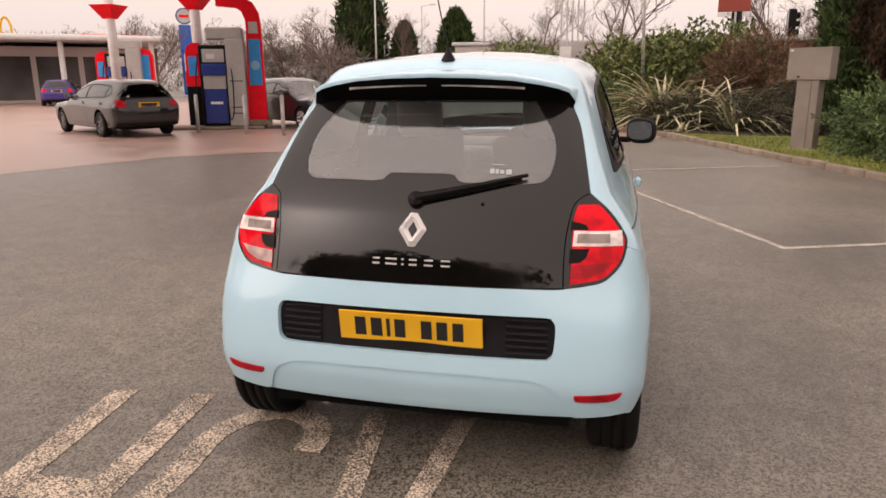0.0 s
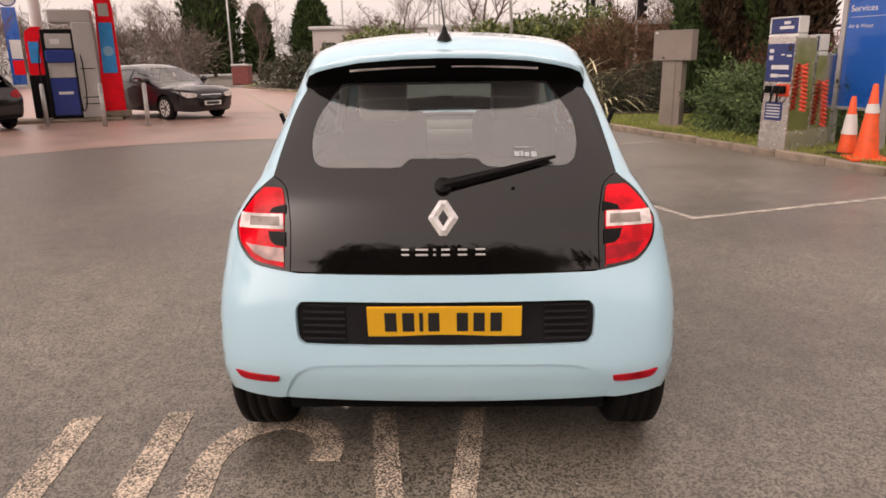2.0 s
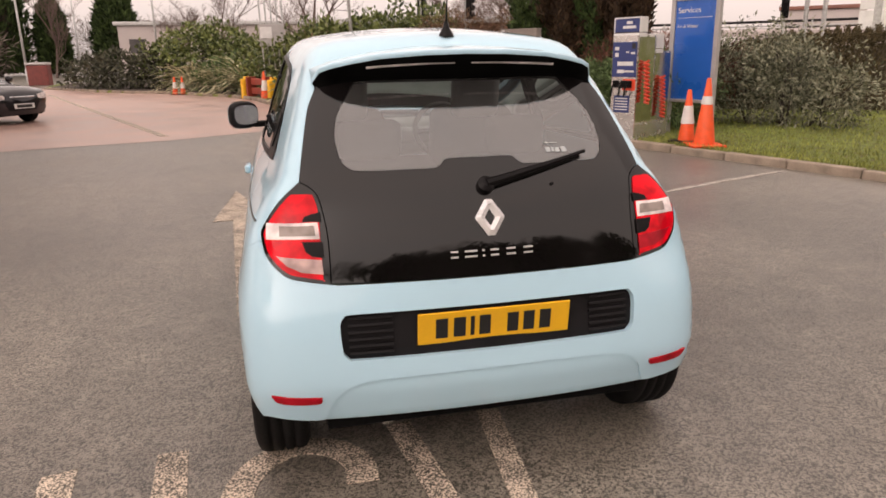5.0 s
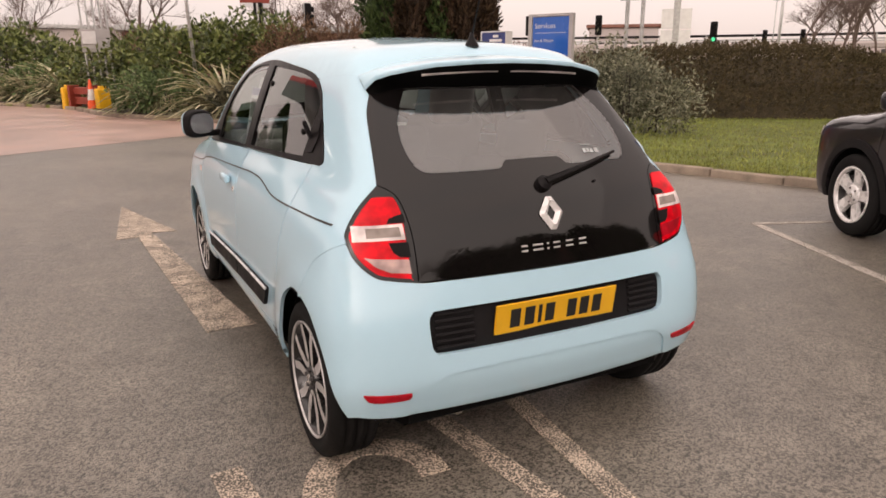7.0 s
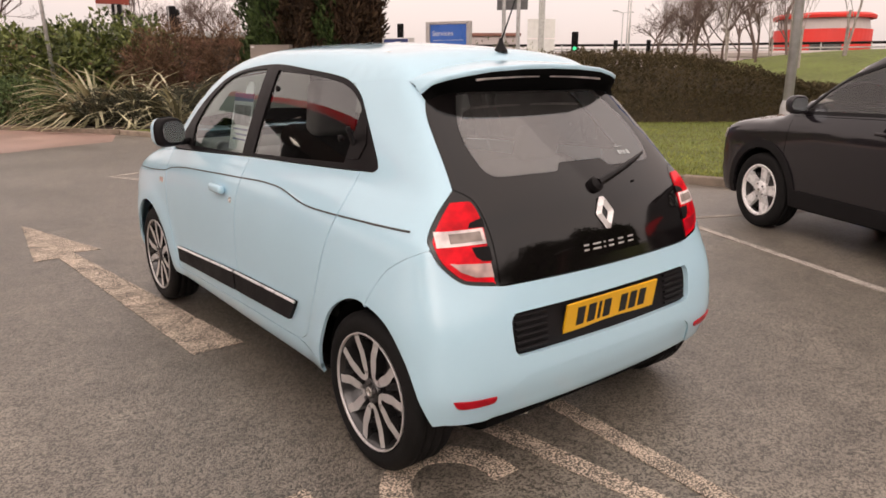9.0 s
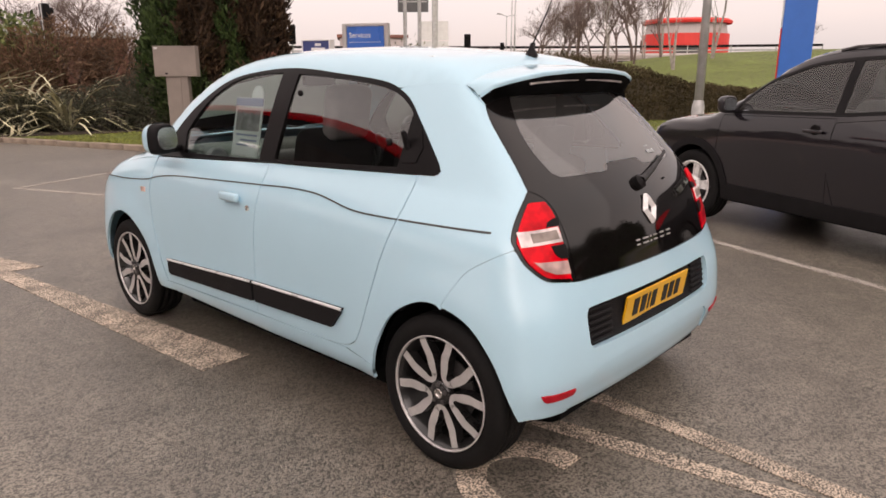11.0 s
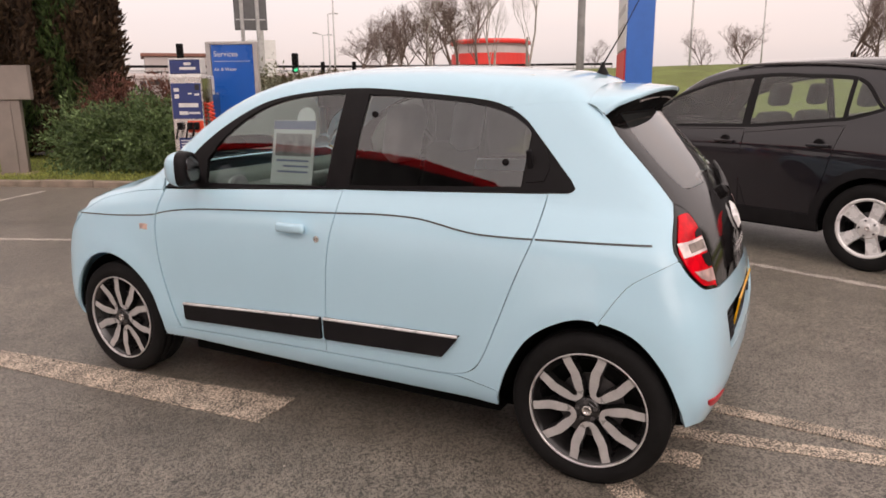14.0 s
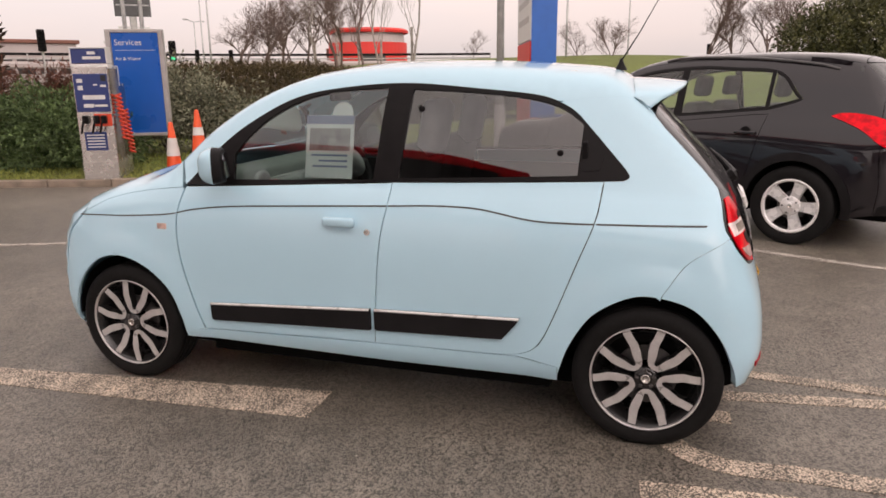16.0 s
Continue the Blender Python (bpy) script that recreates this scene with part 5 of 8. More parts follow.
class Build:
    """The measures of a road car: axle to tail, wheelbase, axle to nose, half width, height, beltline, bonnet height, roof end, screen foot and top."""

    def __init__(self, ro, wb, fo, hw, h, belt, hood, rt, sb, st, tyre, rise=0.06, low=0.24, end=0.12, third=0.42, lamp=1.0):
        self.ro, self.wb, self.fo, self.hw, self.h, self.belt, self.hood, self.rt, self.sb, self.st, self.tyre, self.rise, self.low, self.end, self.third, self.lamp = ro, wb, fo, hw, h, belt, hood, rt, sb, st, tyre, rise, low, end, third, lamp
        n = wb + fo
        self.shape = Shape(
            width=((0.2, hw * 0.93), (0.34, hw * 0.965), (0.5, hw * 0.985), (0.7, hw * 0.998), (belt - 0.2, hw), (belt - 0.1, hw * 0.988), (belt - 0.03, hw * 0.965), (belt + 0.02, hw * 0.94), (belt + 0.15, hw * 0.885), (h - 0.2, hw * 0.77), (h - 0.08, hw * 0.69), (h, hw * 0.63)),
            tail=((0.2, -ro + 0.16), (0.38, -ro + 0.03), (0.55, -ro), (0.74, -ro + 0.015), (belt - 0.12, -ro + 0.04), (belt + 0.02, -ro + 0.075), (belt + 0.1, -ro + 0.11), (h - 0.14, rt - 0.12), (h - 0.04, rt - 0.03)),
            bow=((0.3, 0.13), (0.7, 0.13), (h, 0.16)),
            roof=((-ro, belt + 0.3), (rt - 0.1, h - 0.09), (rt + 0.1, h - 0.045), (rt + 0.5, h - 0.012), (st - 0.8, h), (st - 0.3, h - 0.025), (st, h - 0.095), ((st + sb) / 2, (h + hood) / 2 - 0.02), (sb, hood + 0.06), (sb + 0.14, hood + 0.005), (wb + 0.2, hood - 0.035), (n - 0.28, hood - 0.11), (n - 0.1, hood - 0.2), (n, 0.6)),
            crown=0.11, nose=((0.2, n - 0.08), (0.4, n - 0.01), (0.6, n), (hood - 0.15, n - 0.05), (hood, n - 0.12)),
            narrow=((0.5, 0.012), (0.8, 0.014), (belt, 0.03), (h - 0.2, 0.055), (h, 0.08)), wheels=(0.0, wb), flare=0.02, middle=wb * 0.45,
            corner=((0.5, 0.09), (0.75, 0.08), (0.95, 0.06)), nose_bow=0.3)


def road_car(name, m, b, paint, kit, label, group="", plate=PLATE_YELLOW, dark=CAR_GLASS, cladding=False, glow=RED_LENS):
    sh = b.shape
    S, B, O = sh.side, sh.back, sh.over
    top, tail_wrap, nose_wrap = Over(), Wrap(b.wb * 0.45), Wrap(b.wb * 0.45, True)
    car = thing(name, m, label, "car", group)
    n, h, belt, rt, sb, st = b.wb + b.fo, b.h, b.belt, b.rt, b.sb, b.st
    rail = spline([(rt - 0.02, h - 0.13), (rt + 0.3, h - 0.09), (st - 0.7, h - 0.078), (st - 0.22, h - 0.115), (st + 0.08, h - 0.20), ((st + sb) / 2 + 0.02, (h + b.hood) / 2 - 0.06), (sb - 0.04, b.hood - 0.005)])
    rear_edge = spline([(-b.ro + 0.22, b.low + 0.05), (-b.ro + 0.2, 0.55), (-b.ro + 0.22, 0.8), (-b.ro + 0.25, belt), ((rt - b.ro) / 2 + 0.05, (belt + h) / 2), (rt - 0.02, h - 0.13)])
    wing_top = spline([(sb - 0.04, b.hood - 0.005), (b.wb + 0.1, b.hood - 0.055), (n - 0.42, b.hood - 0.13)], 5)
    front_edge = spline([(n - 0.42, b.hood - 0.13), (n - 0.33, b.hood - 0.26), (n - 0.3, 0.45), (n - 0.33, b.low)], 5)
    r = b.tyre + 0.045
    sill = [(-b.ro + 0.22, b.low + 0.05)] + arch_points(0, r, b.tyre, b.low)[::-1] + dense([(r + 0.02, b.low), (b.wb - r - 0.02, b.low)], 0.2) + arch_points(b.wb, r, b.tyre, b.low)[::-1] + [(n - 0.33, b.low)]
    flank = sill + front_edge[::-1][1:] + wing_top[::-1][1:] + rail[::-1][1:] + rear_edge[::-1][1:-1]
    dlo = dense([(sb - 0.16, belt - 0.005), ((sb + rt) / 2, belt + b.rise * 0.3), (rt + b.end + 0.24, belt + b.rise)]) + spline([(rt + b.end + 0.24, belt + b.rise), (rt + b.end, belt + b.rise + 0.08), (rt + b.end + 0.02, belt + b.rise + 0.13)], 4)[1:] + spline([(rt + b.end + 0.02, belt + b.rise + 0.13), (rt + b.end + 0.22, h - 0.185), (rt + b.end + 0.63, h - 0.145), (st - 0.65, h - 0.13), (st - 0.2, h - 0.168), (st + 0.06, h - 0.25), ((st + sb) / 2 - 0.05, (h + belt) / 2 - 0.05), (sb - 0.16, belt - 0.005)])[1:-1]
    mid = (sb + rt) / 2 + 0.08
    third = rt + b.third

    def cut(y0, y1):
        """The pane between two uprights of the window band."""
        ring = [(min(max(y, y0), y1), z) for y, z in shrink_yz(dlo, 0.028)]
        return ring

    panes = [cut(mid + 0.045, 9), cut(third + 0.02, mid - 0.03), cut(-9, third - 0.015)]
    doors = []
    for name_, ya, yb in (("front_door", sb - 0.1, mid + 0.004), ("rear_door", mid - 0.004, rt + b.end + 0.24)):
        back = 0.12 if name_ == "rear_door" else 0
        ring = dense([(ya, belt - 0.02), (ya + 0.03, 0.7), (ya - 0.08, b.low + 0.1), (yb + back, b.low + 0.1), (yb + back, 0.6), (yb, belt + (b.rise * 0.9 if back else b.rise * 0.3) - 0.02), (ya, belt - 0.02)], 0.06)[:-1]
        ring = [(y, min(z, belt - 0.016 + b.rise * max(0.0, min(1.0, (sb - y) / (sb - rt))))) for y, z in ring]
        if back:
            ring = [(y if (y ** 2 + (z - b.tyre) ** 2) > (r + 0.07) ** 2 else max(y, math.sqrt(max(0.0, (r + 0.07) ** 2 - (z - b.tyre) ** 2))), z) for y, z in ring]
        doors.append((name_, ring, yb + 0.16))
    for k in (False, True):
        part("body_side", panel(sh, list(S(flank)), Side(), [S(dlo)] + [S(ring) for _, ring, _ in doors], mirror=k, step=0.06), paint, car)
        part("window_trim", panel(sh, list(S(dlo)), Side(), [S(p) for p in panes], lift=0.002, mirror=k, step=0.06), TRIM_BLACK, car, "black window surround")
        for p in panes:
            g = part("side_window", panel(sh, list(S(p)), Side(), lift=-0.002, rim=0.0, gap=-0.004, mirror=k, step=0.08), dark, car)
            g.visible_shadow = False
        for name_, ring, hy in doors:
            door = part(name_, panel(sh, list(S(ring)), Side(), gap=0.0035, mirror=k, step=0.06), paint, car)
            q = Vector(S([(hy, belt - 0.1)], 1 if k else -1)[0])
            out_ = 1 if k else -1
            part("door_handle", box((0.026, 0.19, 0.028), (0, 0, -0.012), 0.01), paint, door, m=Matrix.Translation(q + Vector((out_ * 0.022, 0, 0))))
            # black disc on the door skin, painted shade for the hollow under the grip
            part("handle_shade", turned([(0.045, -0.002), (0.04, 0.0015), (0, 0.0015)], 20, m=pose(0, 0, 0, 0, 90 * out_, 0)), TRIM_BLACK, door, "flat black disc for the shade behind the handle", m=Matrix.Translation(q + Vector((out_ * 0.004, 0.0, 0.012))))
        sgn = 1 if k else -1
        q = Vector(S([(sb - 0.22, belt + 0.06)], sgn)[0])
        mir = part("door_mirror", mirror_shell(), paint, car, m=Matrix.Translation(q + Vector((sgn * 0.12, 0, 0.02))) @ Matrix.Diagonal((-sgn, 1, 1, 1)))
        part("mirror_glass", mirror_pane(), MIRROR_GLASS, mir)
        if cladding:
            strip = dense([(r + 0.03, b.low), (b.wb - r - 0.03, b.low), (b.wb - r - 0.02, b.low + 0.15), (r + 0.03, b.low + 0.13), (r + 0.03, b.low)])[:-1]
            part("sill_cladding", panel(sh, list(S(strip)), Side(), lift=0.012, mirror=k, step=0.08), PLASTIC_DARK, car, "dark plastic sill cladding")
            for c in (0.0, b.wb):
                inner_, outer_ = arch_points(c, r, b.tyre, b.low), arch_points(c, r + 0.075, b.tyre, b.low)
                part("arch_trim", panel(sh, list(S(inner_ + outer_[::-1])), Side(), lift=0.012, mirror=k, step=0.08), PLASTIC_DARK, car, "dark plastic wheel arch trim")
    line = [(x, rt + 0.02 - 0.1 * (x / b.hw) ** 2) for x in np.linspace(-b.hw * 0.6, b.hw * 0.6, 13)]
    cowl = [(x, sb + 0.06 - 0.1 * (x / b.hw) ** 2) for x in np.linspace(b.hw * 0.8, -b.hw * 0.8, 15)]
    left = np.array(list(S(rail)))
    right = left * (-1, 1, 1)
    wide = b.hw * 0.66
    glass = [(-wide * 1.13, sb - 0.07), (-wide * 1.05, (st + sb) / 2), (-wide * 0.92, st + 0.02), (-wide * 0.5, st + 0.05), (0, st + 0.055)]
    glass = dense(glass, 0.08) + [(-x, y) for x, y in dense(glass, 0.08)[::-1][1:]] + [(x, sb + 0.03 - 0.08 * (x / b.hw) ** 2) for x in np.linspace(wide, -wide, 11)]
    part("roof", panel(sh, np.vstack([left, O(cowl[::-1]), right[::-1], O(line[::-1])]), top, [O(glass)], step=0.07), paint, car)
    g = part("windscreen", panel(sh, O(glass), top, lift=-0.004, rim=0.0, gap=-0.004, step=0.08), CAR_GLASS, car)
    g.visible_shadow = False
    wl_ = np.array(list(S(wing_top)))
    hood_line = O([(x, n - 0.26 - 0.24 * (x / b.hw) ** 2) for x in np.linspace(-b.hw * 0.7, b.hw * 0.7, 13)])
    part("bonnet", panel(sh, np.vstack([wl_, hood_line, (wl_ * (-1, 1, 1))[::-1], O(cowl)]), top, step=0.07), paint, car)
    fe = np.array(list(S(front_edge)))
    low = B([(x, b.low - 0.01) for x in np.linspace(-b.hw * 0.75, b.hw * 0.75, 11)], 1.0, b.wb * 0.45)
    part("front_bumper", panel(sh, np.vstack([fe[::-1], hood_line, fe * (-1, 1, 1), low[::-1]]), nose_wrap, step=0.07), paint, car)
    re_ = np.array(list(S(rear_edge)))
    lowr = B([(x, b.low + 0.04) for x in np.linspace(-b.hw * 0.75, b.hw * 0.75, 11)], start=b.wb * 0.45)
    zt, zb = h - 0.12, belt + 0.06
    rg = dense([(-b.hw * 0.62, zt - 0.01), (-b.hw * 0.70, (zt + zb) / 2), (-b.hw * 0.74, zb), (b.hw * 0.74, zb), (b.hw * 0.70, (zt + zb) / 2), (b.hw * 0.62, zt - 0.01)], 0.08) + [(x, zt) for x in np.linspace(b.hw * 0.55, -b.hw * 0.55, 9)]
    st_ = b.wb * 0.45
    part("tailgate", panel(sh, np.vstack([re_, O(line), (re_ * (-1, 1, 1))[::-1], lowr[::-1]]), tail_wrap, [B(rg, start=st_)], step=0.07), paint, car)
    g = part("rear_screen", panel(sh, B(rg, start=st_), tail_wrap, lift=-0.003, rim=0.0, gap=-0.004, step=0.08), TINT_GLASS, car)
    g.visible_shadow = False
    bump = dense([(-b.hw * 0.93, b.low + 0.05), (-b.hw * 0.93, b.low + 0.13), (b.hw * 0.93, b.low + 0.13), (b.hw * 0.93, b.low + 0.05), (-b.hw * 0.93, b.low + 0.05)], 0.08)[:-1]
    part("bumper_insert", panel(sh, B(bump, start=st_), tail_wrap, lift=0.008, step=0.08), PLASTIC_DARK, car)
    lamp_r = spline([(-b.hw * 0.84, belt - 0.05), (-b.hw * 0.78, belt + 0.0), (-b.hw * 0.6, belt - 0.06), (-b.hw * 0.58, belt - 0.16), (-b.hw * 0.76, belt - 0.2), (-b.hw * 0.84, belt - 0.14)], 4)
    side_lamp = [(-b.ro + 0.12 + (y - 0.12) * b.lamp, belt + z) for y, z in spline([(0.43, 0.055), (0.38, 0.082), (0.28, 0.075), (0.17, 0.02), (0.12, -0.1), (0.12, -0.21), (0.19, -0.16), (0.27, -0.06), (0.36, 0.01)], 4)]
    lamp_f = spline([(-b.hw * 0.9, b.hood - 0.22), (-b.hw * 0.7, b.hood - 0.24), (-b.hw * 0.5, b.hood - 0.27), (-b.hw * 0.52, b.hood - 0.35), (-b.hw * 0.75, b.hood - 0.37), (-b.hw * 0.9, b.hood - 0.3)], 4)
    for k in (False, True):
        part("tail_lamp", panel(sh, list(B(lamp_r, start=st_)), tail_wrap, lift=0.008, mirror=k, step=0.06), glow, car, "red tail lamp")
        if cladding:
            part("side_lamp", panel(sh, list(S(side_lamp)), Side(), lift=0.010, mirror=k, step=0.05), glow, car, "red wrap-round tail lamp")
        part("headlamp", panel(sh, list(B(lamp_f, 1.0, st_)), nose_wrap, lift=0.008, mirror=k, step=0.06), CLEAR_LENS, car, "clear headlamp")
    grill = dense([(-b.hw * 0.42, 0.34), (-b.hw * 0.5, 0.52), (b.hw * 0.5, 0.52), (b.hw * 0.42, 0.34), (-b.hw * 0.42, 0.34)], 0.08)[:-1]
    part("front_grille", panel(sh, B(grill, 1.0, st_), nose_wrap, lift=0.006, step=0.08), PLASTIC_DARK, car)
    part("grille_bar", sweep([tuple(p + [0, 0.008, 0]) for p in B([(x, b.hood - 0.3) for x in np.linspace(-0.32, 0.32, 9)], 1.0, st_)], 0.014, 6), CHROME, car)
    zr = belt - 0.13
    yr, yf = B([(0, zr)], start=st_)[0][1], B([(0, 0.42)], 1.0, st_)[0][1]
    for nm, y, z, mat, t in (("rear_plate", yr - 0.006, zr - 0.05, plate, 0), ("front_plate", yf + 0.012, 0.38, PLATE_WHITE, 180)):
        p = part(nm, box((0.52, 0.006, 0.111), (0, 0, 0), 0.002), mat, car, "number plate", m=pose(0, y, z, 0, 0, t))
        part("plate_mark", box((0.40, 0.003, 0.07), (0, -0.004, 0.02)), INK, p)
    for y in (0.0, b.wb):
        for s in (-1, 1):
            kit.fit(car, pose(s * (b.hw - 0.115), y, b.tyre - 0.004) @ pose(0, 0, 0, 0, 0, 0 if s < 0 else 180), 20 + 25 * y)
            liner = bmesh.new()
            rows = [[liner.verts.new((s * x, y + (r + 0.002) * math.cos(a), b.tyre + (r + 0.002) * math.sin(a))) for a in np.linspace(0.0, math.pi, 18)] for x in (b.hw - 0.02, b.hw - 0.3)]
            for i in range(17):
                liner.faces.new((rows[0][i], rows[0][i + 1], rows[1][i + 1], rows[1][i]))
            liner.faces.new(rows[1])
            part("wheel_arch_liner", liner, VOID, car)
    f = box((b.hw * 1.3, n + b.ro - 0.3, 0.06), (0, (n - b.ro) / 2, b.low - 0.03), 0.01)
    box((b.hw * 1.86, b.wb - 2 * r, 0.09), (0, b.wb / 2, b.low - 0.02), 0.01, bm=f)
    part("floor_pan", f, VOID, car)
    for s in (-1, 1):
        for y, z, nm in ((mid + 0.05, 0, "front_seat"), (rt + 0.75 if rt < 0 else rt + 0.5, 0, "rear_seat")):
            st2 = part(nm, cushion((0.46, 0.14, 0.6), (s * 0.36, y, belt - 0.45), 0.05, (12, 0, 0)), SEAT_DARK, car, smooth=True)
            part("head_restraint", cushion((0.26, 0.1, 0.2), (s * 0.36, y - 0.09, belt + 0.2), 0.04, (10, 0, 0)), SEAT_DARK, st2, smooth=True)
    part("dashboard", cushion((b.hw * 1.5, 0.35, 0.2), (0, sb - 0.3, belt - 0.2), 0.06), PLASTIC_DARK, car, smooth=True)
    return car


def shrink_yz(ring, gap):
    return [tuple(p) for p in shrink(tidy(np.array(ring)), gap)]


FAMILY_WHEEL = WheelKit(0.347, 0.215, 0.238, 5, 0.094, 0.085, 0.0, ALLOY_SILVER, ALLOY_BLACK, lip=0.022)
PLAIN_WHEEL = WheelKit(0.315, 0.2, 0.215, 5, 0.05, 0.07, radians(20), ALLOY_BLACK, ALLOY_BLACK)
GREY_WHEEL = WheelKit(0.315, 0.2, 0.215, 5, 0.05, 0.07, radians(20), ALLOY_SILVER, ALLOY_BLACK)
BLACK_PAINT = car_paint("black_car_paint", (0.012, 0.010, 0.013), 0.3)
SLATE_PAINT = car_paint("slate_grey_paint", (0.020, 0.019, 0.020), 0.3)
PURPLE_PAINT = car_paint("violet_paint", (0.06, 0.04, 0.22), 0.35)
SILVER_PAINT = car_paint("silver_paint", (0.38, 0.37, 0.36), 0.35)

SUV_BUILD = Build(0.84, 2.62, 0.92, 0.888, 1.685, 1.07, 1.09, -0.36, 2.40, 1.64, 0.350, rise=0.10, low=0.27, end=0.40, third=0.66, lamp=1.62)
suv = road_car("suv_car", pose(3.958, -1.496, 0, 0, 0, -25.5), SUV_BUILD, BLACK_PAINT, FAMILY_WHEEL, "glossy black compact SUV parked in a marked bay", cladding=True, dark=HAZE_GLASS)
for s in (-1, 1):
    ys = np.linspace(-0.2, 1.35, 12)
    pts = [(s * 0.585, y, float(SUV_BUILD.shape.over([(s * 0.585, y)])[0][2]) + (0.014 if 0 < i < 11 else 0.0)) for i, y in enumerate(ys)]
    part("roof_rail", sweep(pts, 0.013, 8), RIM_GREY, suv, "dark grey roof rail")

wing = [(-0.02, 0.0), (0.16, 0.035), (0.30, 0.045), (0.30, 0.012), (0.02, -0.02)]
part("tail_spoiler", slab([(-y, z) for y, z in wing[::-1]], -0.56, 0.56, m=pose(0, -0.26, 1.575) @ Matrix(((0, 0, 1, 0), (-1, 0, 0, 0), (0, 1, 0, 0), (0, 0, 0, 1)))), BLACK_PAINT, suv, "black tail spoiler")

ESTATE_BUILD = Build(1.0, 2.82, 0.92, 0.915, 1.45, 0.94, 0.93, -0.62, 2.2, 1.35, 0.325, rise=0.05)
HATCH_BUILD = Build(0.72, 2.62, 0.92, 0.875, 1.455, 0.95, 0.95, -0.30, 2.18, 1.35, 0.315, rise=0.05)
road_car("estate_car", pose(-11.3, 13.45, 0, 0, 0, 58), ESTATE_BUILD, SLATE_PAINT, PLAIN_WHEEL, "slate grey estate car standing at the fuel pumps", dark=TINT_GLASS, glow=RED_REFLECTOR)
road_car("hatchback_car", pose(-9.45, 18.15, 0, 0, 0, -124.8), HATCH_BUILD, BLACK_PAINT, GREY_WHEEL, "black five-door hatchback leaving the fuel pumps", dark=TINT_GLASS)
road_car("estate_car", pose(-22.5, 44.0, 0, 0, 0, -70), ESTATE_BUILD, SILVER_PAINT, PLAIN_WHEEL, "silver estate car on the road beyond the forecourt", dark=TINT_GLASS)
road_car("hatchback_car", pose(-29.0, 31.0, 0, 0, 0, 36), HATCH_BUILD, PURPLE_PAINT, PLAIN_WHEEL, "violet hatchback parked near the shop")

# ---- more materials ----
BOX_GREY = surface("grey_beige_enamel", (0.235, 0.195, 0.168), 0.5, vary=0.1, scale=4.0, fine=50.0, bump=0.05)
SIGN_BLUE = surface("sign_blue", (0.006, 0.095, 0.42), 0.3, vary=0.06, scale=2.0, coat=0.3)
SIGN_NAVY = surface("panel_navy", (0.018, 0.035, 0.15), 0.35, vary=0.08, coat=0.2)
SIGN_WHITE = surface("sign_white", (0.66, 0.65, 0.64), 0.45, vary=0.07)
SIGN_GREY = surface("sign_frame_grey", (0.42, 0.40, 0.39), 0.4, 0.3, vary=0.1)
PUMP_RED = surface("pump_red", (0.90, 0.006, 0.018), 0.5, vary=0.08, spec=0.2)
PUMP_BLUE = surface("pump_blue", (0.012, 0.035, 0.22), 0.35, vary=0.1, coat=0.3)
PANEL_BLUE = surface("panel_light_blue", (0.02, 0.30, 0.74), 0.5, vary=0.1)
PUMP_GREY = surface("pump_grey", (0.42, 0.40, 0.385), 0.45, vary=0.05)
CONE_ORANGE = surface("cone_orange", (0.80, 0.09, 0.015), 0.5, vary=0.12, scale=10.0)
CONE_WHITE = surface("cone_reflective_white", (0.68, 0.66, 0.63), 0.35, vary=0.08)
HOSE_RED = surface("red_hose", (0.72, 0.07, 0.03), 0.45, vary=0.1)
YELLOW_PLASTIC = surface("yellow_plastic", (0.78, 0.42, 0.01), 0.5, vary=0.15)
WHITE_PAINT = surface("white_painted_metal", (0.7, 0.69, 0.68), 0.4, vary=0.08)
BRICK_RED = surface("far_brick", (0.22, 0.10, 0.075), 0.85, vary=0.25, scale=0.7)
SHOP_GLASS = surface("shop_front_glass", (0.085, 0.08, 0.078), 0.12, vary=0.4, scale=0.4)
SHOP_RED = surface("far_shop_red", (0.68, 0.035, 0.025), 0.5, vary=0.12, scale=0.2)
SHOP_PALE = surface("far_pale_cladding", (0.48, 0.42, 0.40), 0.6, vary=0.12, scale=0.2)
SHOP_SOFFIT = surface("canopy_soffit", (0.03, 0.03, 0.03), 0.8, vary=0.1, scale=0.3)


def lit_green():
    m, n, l, p = shader("green_signal")
    p.inputs["Base Color"].default_value = (0.0, 0.3, 0.12, 1)
    p.inputs["Emission Color"].default_value, p.inputs["Emission Strength"].default_value = (0.05, 1.0, 0.45, 1), 0.8
    return m


def lit_white():
    m, n, l, p = shader("canopy_lamp_white")
    p.inputs["Emission Color"].default_value, p.inputs["Emission Strength"].default_value = (1.0, 0.93, 0.82, 1), 2.5
    return m


GREEN_LIGHT, LAMP_WHITE = lit_green(), lit_white()


# ---- kerbside: cabinet, air machines, sign, cones ----
def facing(x, y, z, turn):
    """A pose whose -y side looks along the turn, 0 = towards -y."""
    return pose(x, y, z, 0, 0, turn)


